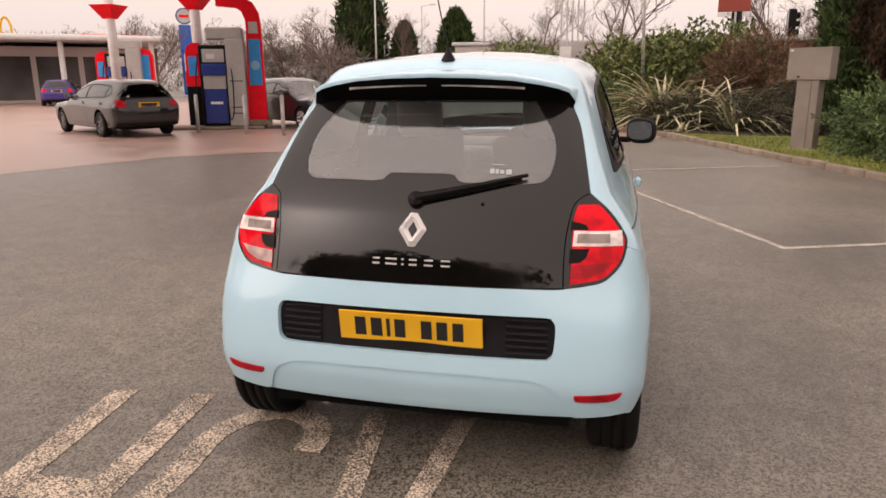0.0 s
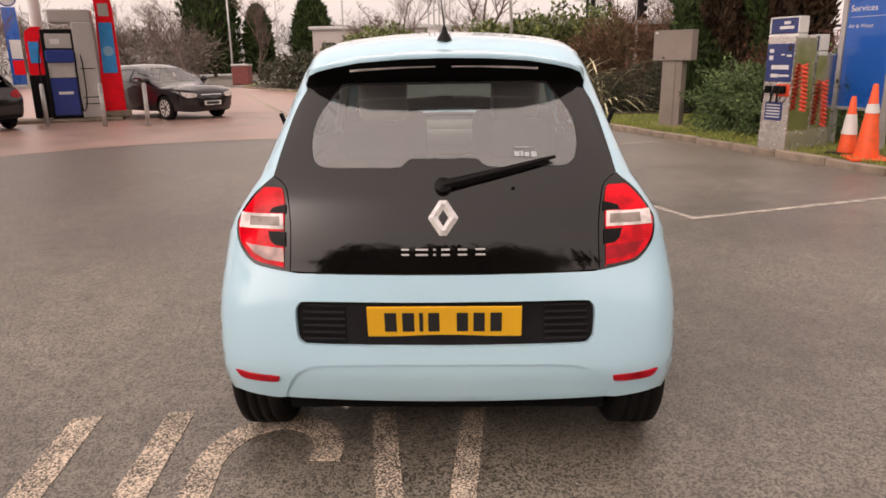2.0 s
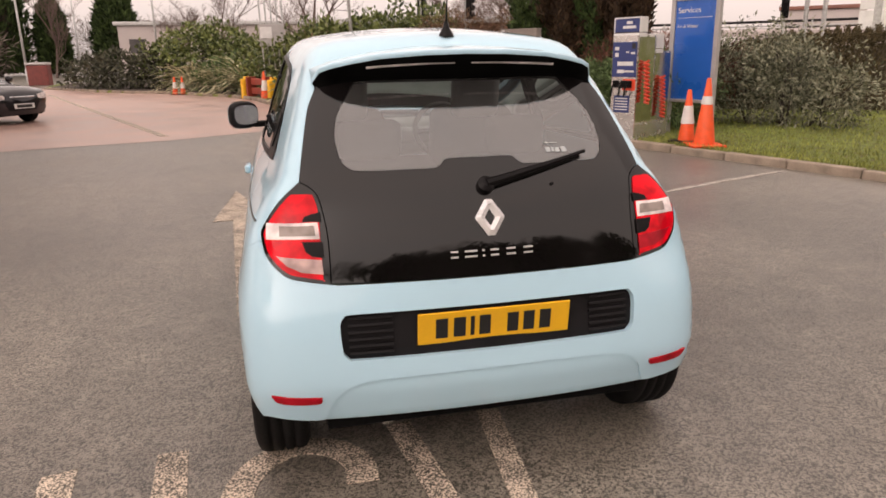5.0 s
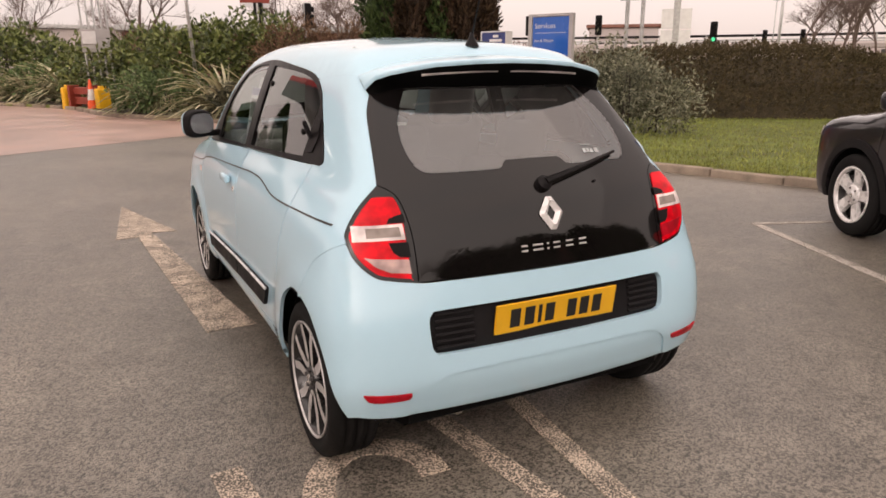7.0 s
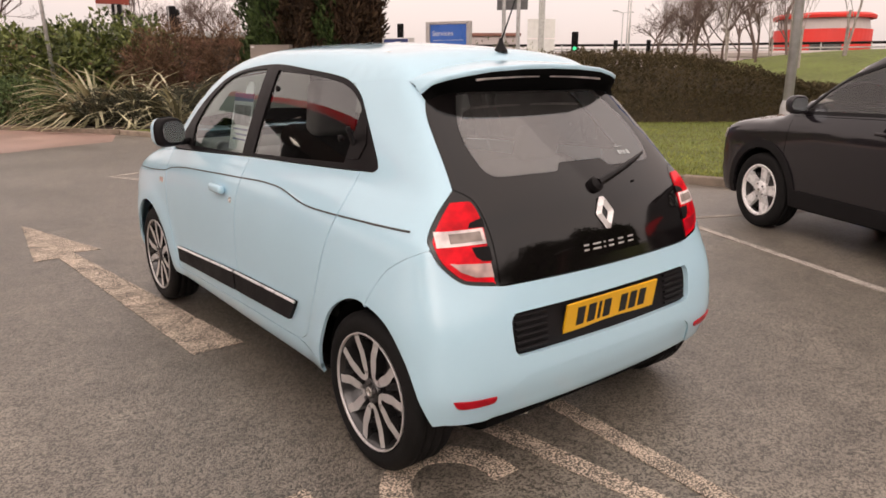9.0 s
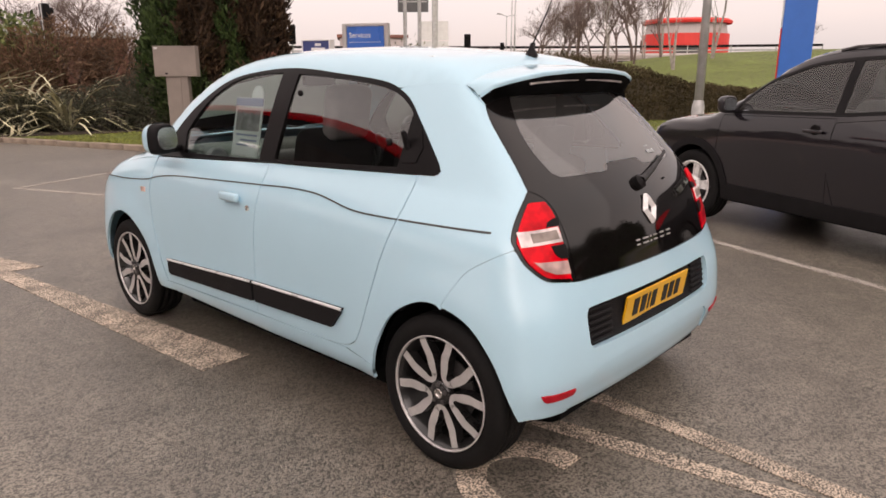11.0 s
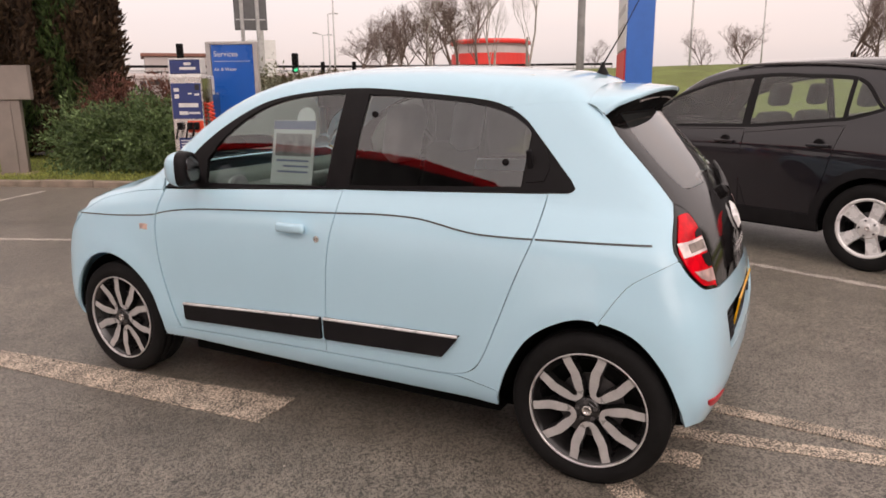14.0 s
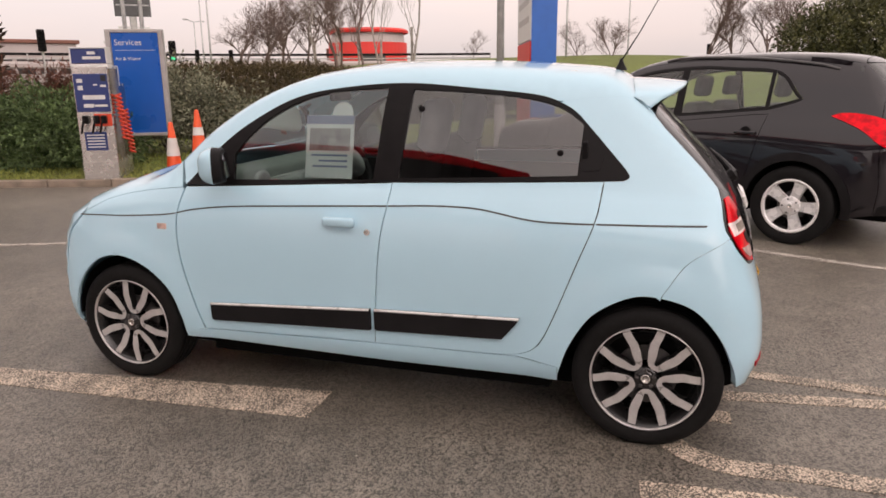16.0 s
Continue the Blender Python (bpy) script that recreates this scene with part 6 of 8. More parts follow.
def kerb_cabinet():
    t = thing("utility_cabinet", facing(4.26, 11.55, 0.095, -44), "grey-beige metal cabinet on a folded steel post in the grass", "cabinet")
    part("cabinet_post", box((0.42, 0.20, 1.26), (0, 0.02, 0), 0.012), BOX_GREY, t)
    part("post_fold", box((0.03, 0.02, 1.24), (0.06, -0.088, 0.01), 0.006), BOX_GREY, t)
    part("cabinet_box", box((0.80, 0.24, 0.56), (0, -0.0, 1.26), 0.012), BOX_GREY, t)
    part("cabinet_lid", box((0.81, 0.25, 0.012), (0, 0, 1.818), 0.004), BOX_GREY, t)
    part("cabinet_latch", box((0.05, 0.012, 0.03), (-0.17, -0.124, 1.30), 0.004), TRIM_BLACK, t)
    part("paper_tag", box((0.06, 0.004, 0.03), (-0.34, -0.123, 1.77)), SIGN_WHITE, t, "small white tag")
    part("concrete_base", box((0.62, 0.5, 0.05), (0, 0, -0.03), 0.015), CONCRETE, t)


POLISHED = surface("polished_steel", (0.52, 0.50, 0.47), 0.14, 1.0, vary=0.12, scale=6.0)
BIN_RED = surface("bin_dark_red", (0.17, 0.035, 0.028), 0.55, vary=0.2)


def air_machine(m, wide, high, label):
    t = thing("air_machine", m, label, "air machine")
    part("machine_body", box((wide, 0.42, high - 0.24), (0, 0, 0), 0.01), STEEL, t, "brushed steel body")
    part("kick_plate", box((wide + 0.006, 0.43, 0.26), (0, 0, 0), 0.006), STEEL, t)
    for x in (-1, 1):
        part("side_panel", box((0.004, 0.38, high - 0.56), (x * (wide / 2 + 0.003), 0.0, 0.29), 0.0), POLISHED, t, "polished steel side panel")
    front = part("front_panel", box((wide * 0.94, 0.012, 0.52), (0, -0.214, high - 0.86), 0.004), SIGN_NAVY, t, "dark blue instruction panel")
    part("header_sign", box((wide, 0.16, 0.20), (0, -0.10, high - 0.2), 0.012), SIGN_NAVY, t, "blue header sign")
    part("header_cap", box((wide + 0.02, 0.18, 0.02), (0, -0.10, high), 0.006), SIGN_WHITE, t, "white header edge")
    for x in (-1, 1):
        part("header_edge", box((0.02, 0.18, 0.20), (x * wide * 0.5, -0.10, high - 0.2), 0.004), SIGN_WHITE, t)
    part("holder_field", box((wide * 0.5, 0.01, 0.17), (wide * 0.22, -0.214, high - 1.06), 0.003), HOSE_RED, t, "red holder field")
    part("header_rim", box((wide + 0.02, 0.18, 0.06), (0, -0.10, high - 0.27), 0.006), SIGN_WHITE, t)
    for x, z, w, h, mat in ((-0.30, 0.40, 0.16, 0.05, SIGN_WHITE), (-0.30, 0.30, 0.14, 0.06, SIGN_WHITE), (0.12, 0.36, 0.12, 0.02, SIGN_WHITE), (0.34, 0.34, 0.16, 0.03, SIGN_WHITE), (0.05, 0.17, 0.62, 0.06, SIGN_WHITE), (-0.12, 0.06, 0.28, 0.05, SIGN_WHITE), (0.22, 0.07, 0.36, 0.03, SIGN_WHITE), (0.36, 0.42, 0.14, 0.08, INK)):
        part("notice", box((w * wide, 0.004, h), (x * wide, -0.222, high - 0.86 + z)), mat, front)
    for z, w in ((0.055, 0.5), (0.12, 0.22)):
        part("header_line", box((w * wide, 0.004, 0.04), (0.04, -0.183, high - 0.2 + z)), SIGN_WHITE, t)
    plate = part("lower_notice", box((wide * 0.62, 0.006, 0.26), (-0.02, -0.214, high - 1.4), 0.003), SIGN_NAVY, t, "blue notice with white lines")
    for i in range(5):
        part("notice_line", box((wide * 0.5, 0.003, 0.016), (-0.02, -0.219, high - 1.36 + i * 0.042)), SIGN_WHITE, plate)
    for x, mat in ((-0.12, TRIM_BLACK), (0.03, TRIM_BLACK), (0.13, TRIM_BLACK)):
        b = part("hose_holder", box((0.08, 0.07, 0.11), (x, -0.245, high - 1.02), 0.015), mat, t)
        part("nozzle", sweep([(x, -0.29, high - 0.95), (x - 0.02, -0.31, high - 1.03), (x - 0.06, -0.28, high - 1.15)], 0.014, 8), TRIM_BLACK, b)
    coil = [(wide / 2 + 0.05 + 0.036 * math.cos(a) + 0.0007 * a, -0.05 + 0.036 * math.sin(a), high - 0.62 - a * 0.0092) for a in np.linspace(0, 2 * math.pi * 11, 150)]
    part("coiled_hose", sweep(coil, 0.016, 7), HOSE_RED, t, "orange-red coiled air hose")


def services_sign():
    t = thing("services_sign", facing(5.98, 8.0, 0.095, -64), "tall blue services sign in a pale grey frame on the grass", "sign")
    part("sign_panel", box((0.70, 0.05, 1.58), (0, 0, 0.56), 0.004), SIGN_BLUE, t, "blue sign panel")
    for x in (-0.395, 0.395):
        part("sign_post", box((0.08, 0.09, 2.22), (x, 0, -0.05), 0.01), SIGN_GREY, t)
    for z in (0.52, 2.12):
        part("sign_rail", box((0.71, 0.085, 0.05), (0, 0, z), 0.008), SIGN_GREY, t)
    words("Services", 0.125, SIGN_WHITE, pose(-0.105, -0.028, 1.93), t)
    words("Air & Water", 0.075, SIGN_WHITE, pose(-0.125, -0.028, 1.70), t)
    part("sign_rule", box((0.60, 0.003, 0.006), (0, -0.026, 1.85)), SIGN_WHITE, t)


def traffic_cone(m, high, label, sleeve=True, group="cones by the sign"):
    t = thing("traffic_cone", m, label, "traffic cone", group)
    r = high * 0.16
    part("cone_base", box((high * 0.5, high * 0.5, 0.035), (0, 0, 0), 0.012), TRIM_BLACK if sleeve else CONE_ORANGE, t, "square rubber base")
    part("cone_body", turned([(r, 0.03), (r * 0.96, 0.06), (0.03, high - 0.01), (0.022, high), (0.0, high)], 28), CONE_ORANGE, t, "orange cone body", smooth=True)
    z0, z1 = high * (0.36 if sleeve else 0.62), high * (0.70 if sleeve else 0.74)
    f = lambda z: r + (0.03 - r) * (z - 0.06) / (high - 0.07)
    part("cone_sleeve", turned([(f(z0) + 0.004, z0), (f(z1) + 0.004, z1)], 28), CONE_WHITE, t, "white reflective sleeve", smooth=True)


kerb_cabinet()
air_machine(facing(4.778, 7.73, 0.10, -66), 0.48, 1.82, "steel air and water machine with blue panels on a slab")
air_machine(facing(5.24, 8.03, 0.10, -66), 0.46, 1.58, "second steel air machine with an orange coiled hose")
services_sign()
traffic_cone(facing(5.33, 6.98, 0.10, 20), 0.78, "orange cone with white sleeve on a black base")
traffic_cone(facing(5.32, 6.50, 0.10, -12), 0.96, "tall orange cone leaning slightly on the kerb", False)
traffic_cone(facing(-4.9, 29.4, 0.0, 10), 0.75, "orange cone by the planting bed", True, "cones by the bed")
traffic_cone(facing(-4.55, 29.1, 0.0, 40), 0.75, "orange cone by the planting bed", True, "cones by the bed")


# ---- posts, lamps and signals ----
def lamp_post(x, y, high, r, label, head=0, z=0.0, lean=(0, 0), group="lamp posts"):
    t = thing("street_lamp", pose(x, y, z), label, "street lamp", group)
    part("lamp_column", rod((0, 0, -0.05), (lean[0], lean[1], high), r, r * 0.62, 14), GALVANISED, t, smooth=True)
    part("lamp_foot", turned([(r * 1.35, 0), (r * 1.35, 0.9), (r * 1.02, 0.98)], 14), GALVANISED, t, smooth=True)
    for s in ((-1, 1) if head == 2 else (1,) if head else ()):
        part("lamp_arm", rod((lean[0], lean[1], high), (lean[0] + s * 1.0, lean[1], high + 0.15), 0.035), GALVANISED, t)
        part("lamp_head", box((0.6, 0.22, 0.12), (lean[0] + s * 1.25, lean[1], high + 0.1), 0.03), GALVANISED, t)


lamp_post(6.88, 2.32, 7.0, 0.062, "galvanised steel lamp column in the grass verge", z=0.09)
lamp_post(1.75, 19.8, 6.5, 0.06, "slim grey lamp column leaning among the shrubs", z=0.1, lean=(-0.3, -0.2))
for x, y, h in ((-18.2, 54.5, 9), (-19.6, 75, 9), (-9.5, 56.6, 10), (46.1, 6.5, 9), (66.4, 3.4, 10), (45.6, 34.4, 9), (53.5, 40.7, 8.6)):
    lamp_post(x, y, h, 0.09, "tall grey street lamp beside the far road", 1 if h < 9.5 else 0, group="far street lamps")
lamp_post(57.0, 44.0, 7.0, 0.08, "twin-armed grey street lamp by the flyover", 2, group="far street lamps")


def traffic_light(m, lit, label):
    t = thing("traffic_light", m, label, "traffic light", "junction signals")
    part("signal_pole", rod((0, 0, -0.1), (0, 0, 3.7), 0.055, sides=10), GALVANISED, t)
    head = part("signal_head", box((0.34, 0.26, 0.98), (0, -0.1, 2.75), 0.05), TRIM_BLACK, t, "black signal head")
    for i, z in enumerate((2.9, 3.2, 3.5)):
        mat = GREEN_LIGHT if lit and i == 0 else PLASTIC_DARK
        part("signal_lens", turned([(0.1, 0), (0.09, 0.02), (0, 0.03)], 18, m=pose(0, -0.23, z, 90, 0, 0)), mat, head, "lit green lens" if mat is GREEN_LIGHT else "")
        part("signal_hood", turned([(0.115, 0), (0.115, 0.14)], 18, m=pose(0, -0.23, z, 90, 0, 0)), TRIM_BLACK, head)


for x, y, turn, lit, lab in ((26.5, 23.2, -48, True, "traffic light showing green above the hedge"), (20.0, 29.6, -35, False, "dark traffic light behind the sign"), (22.9, 27.5, -42, False, "dark traffic light by the junction"), (45.1, 35.3, -50, False, "distant dark traffic light by the flyover"), (46.7, 33.3, -50, False, "distant dark traffic light by the flyover"), (5.3, 27.0, 150, False, "traffic light seen above the shrubs"), (7.1, 26.6, 100, False, "traffic light seen above the shrubs"), (56.0, -3.2, -90, False, "distant dark traffic light past the mound")):
    traffic_light(facing(x, y, -0.35 if lit else 0.1, turn), lit, lab)


SIGN_BACK = surface("dark_grey_sign_back", (0.10, 0.10, 0.10), 0.5, 0.2, vary=0.15)


def road_sign(m, label, board, pole, high, pale=False):
    t = thing("road_sign", m, label, "road sign", "road signs")
    for x in ((-0.2, 0.25) if pale else (0,)):
        part("sign_pole", rod((x, 0, 0), (x, 0, high), pole, sides=10), GALVANISED, t)
    for w, h, z, mat in board:
        b = part("sign_board", box((w, 0.03, h), (0, -0.05, z), 0.01), mat, t)
        part("board_brace", box((w * 0.9, 0.02, 0.04), (0, -0.02, z + h * 0.3)), GALVANISED, b)


road_sign(facing(13.6, 14.4, 0.1, 130), "back of a grey metal road sign on two poles", ((0.95, 0.95, 3.15, SIGN_BACK),), 0.06, 4.3, True)
road_sign(facing(24.0, 23.2, 0.1, -46), "white direction sign boards on a pole", ((1.35, 0.9, 2.9, SIGN_WHITE), (1.35, 0.75, 2.1, SIGN_WHITE)), 0.16, 6.5)


def pylon():
    t = thing("price_pylon", pose(11.9, 2.66, 0.09, 0, 0, 16.9), "tall blue-edged price pylon with a white face and red foot", "pylon")
    part("pylon_body", box((2.5, 0.5, 6.0), (0, 0, 0), 0.02), SIGN_BLUE_BRIGHT, t, "blue pylon body")
    face = part("price_face", box((2.44, 0.03, 3.9), (0, 0.262, 2.1), 0.01), SIGN_WHITE, t, "white price face")
    part("pylon_foot", box((2.44, 0.03, 2.05), (0, 0.262, 0.03), 0.01), SHOP_RED, t, "orange-red foot panel")
    for z in (2.45, 2.8, 3.3, 3.7, 4.2):
        part("price_line", box((1.9, 0.006, 0.12), (0, 0.28, z)), SIGN_GREY, face)


SIGN_BLUE_BRIGHT = surface("pylon_blue", (0.03, 0.14, 0.50), 0.4, vary=0.05)
pylon()


# ---- fuel station ----
def fuel_island(m, label, full=True):
    t = thing("fuel_pump", m, label, "fuel pump", "fuel pumps")
    part("island_kerb", box((2.7, 1.0, 0.09), (0.25, 0, 0), 0.03), CONCRETE, t, "raised concrete island")
    part("pump_cabinet", box((0.50, 0.78, 2.42), (0.90, 0, 0.1), 0.03), PUMP_GREY, t, "plain grey end panel")
    for z in (0.45, 0.62, 1.35):
        part("cabinet_slot", box((0.36, 0.01, 0.025), (0.90, -0.392, z)), TRIM_BLACK, t)
    part("pump_face", box((0.80, 0.7, 2.25), (0.30, 0.02, 0.1), 0.03), TRIM_BLACK, t, "black dispenser frame")
    part("lower_door", box((0.62, 0.03, 0.95), (0.30, -0.345, 0.18), 0.02), PUMP_BLUE, t, "dark blue lower door")
    part("display_panel", box((0.62, 0.03, 0.42), (0.30, -0.345, 1.14), 0.02), PUMP_GREY, t)
    part("nozzle_tray", box((0.66, 0.16, 0.32), (0.30, -0.36, 1.52), 0.03), PUMP_BLUE, t, "blue nozzle tray")
    part("display", box((0.6, 0.02, 0.36), (0.30, -0.345, 1.88), 0.01), PUMP_GREY, t, "pale display panel")
    part("screen", box((0.22, 0.01, 0.13), (0.22, -0.358, 1.98)), SIGN_WHITE, t)
    part("lower_writing", box((0.34, 0.006, 0.07), (0.32, -0.363, 0.72)), SIGN_WHITE, t)
    for s in (-1, 1):
        hose = spline([(0.30 + s * 0.42, -0.3, 2.1), (0.30 + s * 0.5, -0.42, 1.4), (0.30 + s * 0.48, -0.45, 0.5), (0.30 + s * 0.36, -0.42, 0.35), (0.30 + s * 0.33, -0.42, 1.45)], 6)
        part("fuel_hose", sweep(hose, 0.017, 7), RUBBER, t)
    part("top_arm", box((1.02, 0.62, 0.34), (0.62, 0, 2.50), 0.05), PUMP_GREY, t, "pale grey hood")
    if full:
        blade = [(1.13, 0.24), (1.68, 0.24), (1.645, 2.9), (1.60, 3.25), (1.45, 3.52), (1.2, 3.66), (0.45, 3.72), (0.45, 3.42), (0.98, 3.38), (1.14, 3.27), (1.22, 3.05), (1.235, 2.8)]
        part("red_blade", slab(blade, -0.14, 0.14, m=pose(0, 0, 0, 90, 0, 0)), PUMP_RED, t, "curved red blade")
        panel_ = [(1.24, 1.24), (1.60, 1.24), (1.595, 2.52), (1.27, 2.52)]
        p = part("blue_panel", slab(panel_, 0.145, 0.155, m=pose(0, 0, 0, 90, 0, 0)), PANEL_BLUE, t, "light blue notice panel")
        part("panel_disc", turned([(0.13, 0), (0.13, 0.006), (0, 0.006)], 24, m=pose(1.43, -0.155, 1.8, 90, 0, 0)), CARD_PALE, p, "pale blue disc")
        part("number_panel", slab([(1.30, 2.68), (1.56, 2.68), (1.55, 3.0), (1.31, 3.0)], 0.145, 0.152, m=pose(0, 0, 0, 90, 0, 0)), PUMP_GREY, t)
    else:
        frame_ = [(0.98, 0.7), (1.52, 0.7), (1.52, 2.3), (1.42, 2.5), (1.0, 2.54)]
        part("red_blade", slab(frame_, -0.14, 0.14, m=pose(0, 0, 0, 90, 0, 0)), PUMP_RED, t, "short red blade")
        part("blue_panel", slab([(1.1, 1.0), (1.42, 1.0), (1.42, 2.28), (1.1, 2.32)], 0.145, 0.155, m=pose(0, 0, 0, 90, 0, 0)), PANEL_BLUE, t, "light blue notice panel")
    part("blade_foot", box((0.78, 0.5, 0.16), (1.40, 0, 0.09), 0.03), CONCRETE, t)
    small = [(-0.49, 1.28), (-0.45, 1.22), (-0.11, 1.22), (-0.11, 2.42), (-0.29, 2.42), (-0.45, 2.32), (-0.49, 2.18)]
    part("side_blade", slab(small, -0.12, 0.12, m=pose(0, 0, 0, 90, 0, 0)), PUMP_RED, t, "small red blade")
    part("side_panel", slab([(-0.42, 1.52), (-0.19, 1.52), (-0.19, 2.05), (-0.42, 2.05)], 0.122, 0.13, m=pose(0, 0, 0, 90, 0, 0)), PANEL_BLUE, t)
    part("side_bin", box((0.4, 0.34, 1.1), (-0.31, 0, 0.12), 0.03), TRIM_BLACK, t)


CARD_PALE = surface("pale_blue_print", (0.25, 0.5, 0.72), 0.5, vary=0.06)
fuel_island(facing(-10.65, 15.9, 0, 22), "fuel pump with red blade and blue dispenser panels")
fuel_island(facing(-17.4, 20.6, 0, 22), "second fuel pump with a short red blade, farther off", False)


def station_totem():
    t = thing("station_totem", pose(-31.7, 48.1, 0, 0, 0, 32), "tall blue station totem with a white roundel on top", "sign")
    part("totem_post", box((0.9, 0.3, 5.3), (0, 0, 0.2), 0.04), SIGN_BLUE, t, "blue totem body")
    part("price_panel", box((0.7, 0.03, 1.3), (0.1, -0.165, 2.0), 0.01), SIGN_WHITE, t, "white price panel")
    part("red_panel", box((0.7, 0.03, 1.0), (0.1, -0.165, 0.9), 0.01), PUMP_RED, t, "red lower panel")
    part("roundel", turned([(0.62, 0.12), (0.62, -0.12), (0.55, -0.14), (0, -0.14)], 40, m=pose(0, 0, 6.15, -90, 0, 0)), SIGN_WHITE, t, "white oval roundel", smooth=False)
    part("roundel_ring", turned([(0.60, 0.145), (0.52, 0.145), (0.52, 0.15), (0.60, 0.15), (0.60, 0.145)], 40, m=pose(0, 0, 6.15, 90, 0, 0)), PUMP_BLUE, t, "dark blue ring")
    part("roundel_front", turned([(0.62, 0.12), (0.55, 0.14), (0, 0.14)], 40, m=pose(0, 0, 6.15, 90, 0, 0)), SIGN_WHITE, t)
    part("roundel_bar", box((0.7, 0.01, 0.2), (0, -0.155, 6.05), 0.004), PUMP_RED, t, "red bar")


station_totem()


def bollard(x, y, label="slim grey steel bollard"):
    t = thing("bollard", pose(x, y, 0), label, "bollard", "bollards by the pumps")
    part("bollard_tube", rod((0, 0, 0), (0, 0, 0.98), 0.05, sides=16), GALVANISED, t, smooth=True)
    part("bollard_cap", turned([(0.05, 0.98), (0.035, 1.02), (0, 1.03)], 16), GALVANISED, t, smooth=True)


for x, y in ((-8.55, 14.2), (-7.42, 14.05), (-10.15, 14.5)):
    bollard(x, y)


def canopy_post(x, y, high, label):
    t = thing("canopy_post", pose(x, y, 0), label, "post", "canopy posts")
    part("post_shaft", rod((0, 0, 0), (0, 0, 6.0), 0.15, sides=18), WHITE_PAINT, t, "white round post", smooth=True)
    bm = bmesh.new()
    lo, hi = [bm.verts.new((0.16 * a, 0.16 * b, high - 0.42)) for a, b in ((-1, -1), (1, -1), (1, 1), (-1, 1))], [bm.verts.new((0.42 * a, 0.42 * b, high)) for a, b in ((-1, -1), (1, -1), (1, 1), (-1, 1))]
    bm.faces.new(lo[::-1])
    bm.faces.new(hi)
    for i in range(4):
        bm.faces.new((lo[i], lo[(i + 1) % 4], hi[(i + 1) % 4], hi[i]))
    part("post_head", bm, PUMP_RED, t, "red flared head")


canopy_post(-15.2, 18.0, 3.75, "white canopy post with a red flared head")
canopy_post(-11.5, 17.0, 3.85, "white canopy post with a red flared head by the pumps")


# the canopy behind the eye, mirrored in the car's windows
def forecourt_canopy():
    t = thing("forecourt_canopy", pose(-9.3, 5.4, 0, 0, 0, -8.5), "long forecourt canopy with red edge above a black fascia", "canopy")
    part("canopy_roof", box((4.3, 24.4, 0.30), (0, 0, 4.93), 0.05), PUMP_RED, t, "red roof edge")
    part("canopy_soffit", box((4.1, 24.2, 0.06), (0, 0, 4.866), 0.01), SHOP_SOFFIT, t, "dark soffit")
    for x in (-2.08, 2.08):
        part("canopy_fascia", box((0.10, 24.3, 0.80), (x, 0, 4.125), 0.02), TRIM_BLACK, t, "black fascia board")
    for x in (-1.1, 1.1):
        for y in (-10, -6, -2, 2, 6, 10):
            part("canopy_lamp", box((0.45, 0.45, 0.04), (x, y, 4.825), 0.01), LAMP_WHITE, t, "white soffit lamp")
    for y in (-10.5, -4.0):
        part("canopy_column", box((0.4, 0.4, 4.86), (0, y, 0), 0.03), WHITE_PAINT, t)
    # unseen block, added so that glass and black paint mirror something dark
    t = thing("unseen_shop", pose(-24.5, -7.0, 0), "unseen dark brick block, added to darken reflections", "building")
    part("shop_wall", box((5, 22, 5.0), (0, 0, 0), 0.05), BRICK_RED, t)
    for i in range(6):
        part("shop_window", box((0.06, 2.6, 2.7), (2.52, -8.6 + 3.4 * i, 0.4), 0.01), TRIM_BLACK, t, "dark shop window")


forecourt_canopy()


def kiosk():
    t = thing("shop_building", pose(-31.5, 34.5, 0, 0, 0, 40), "low shop with white canopy edge and dark glazing", "building")
    part("shop_wall", box((16, 9, 3.4), (-4, 6, 0), 0.05), SHOP_PALE, t)
    part("canopy_slab", box((19, 12, 0.34), (-3.5, 4.5, 3.65), 0.14), WHITE_PAINT, t, "white rounded canopy edge")
    for i in range(6):
        part("shop_window", box((2.3, 0.06, 2.6), (-10.7 + 2.6 * i, 1.48, 0.2), 0.01), SHOP_GLASS, t, "dark shop window")
    for i in range(4):
        part("shop_column", rod((-10 + 5.0 * i, -0.6, 0), (-10 + 5.0 * i, -0.6, 3.7), 0.16, sides=14), WHITE_PAINT, t)
    part("roof_band", box((4.5, 0.5, 0.6), (3.5, 9.5, 4.0), 0.05), PUMP_RED, t, "red roof band")
    # a yellow arch sign, drawn as a plain shape
    arch = [(0.28 * math.cos(a), 0, 0.9 * math.sin(a)) for a in np.linspace(0, math.pi, 14)]
    s = part("roof_sign", sweep([(p[0] - 3.2, -0.6, p[2] + 4.0) for p in arch] , 0.07, 6), YELLOW_PLASTIC, t, "yellow arched roof sign")
    part("roof_sign_arch", sweep([(p[0] - 2.64, -0.6, p[2] + 4.0) for p in arch], 0.07, 6), YELLOW_PLASTIC, s)


kiosk()


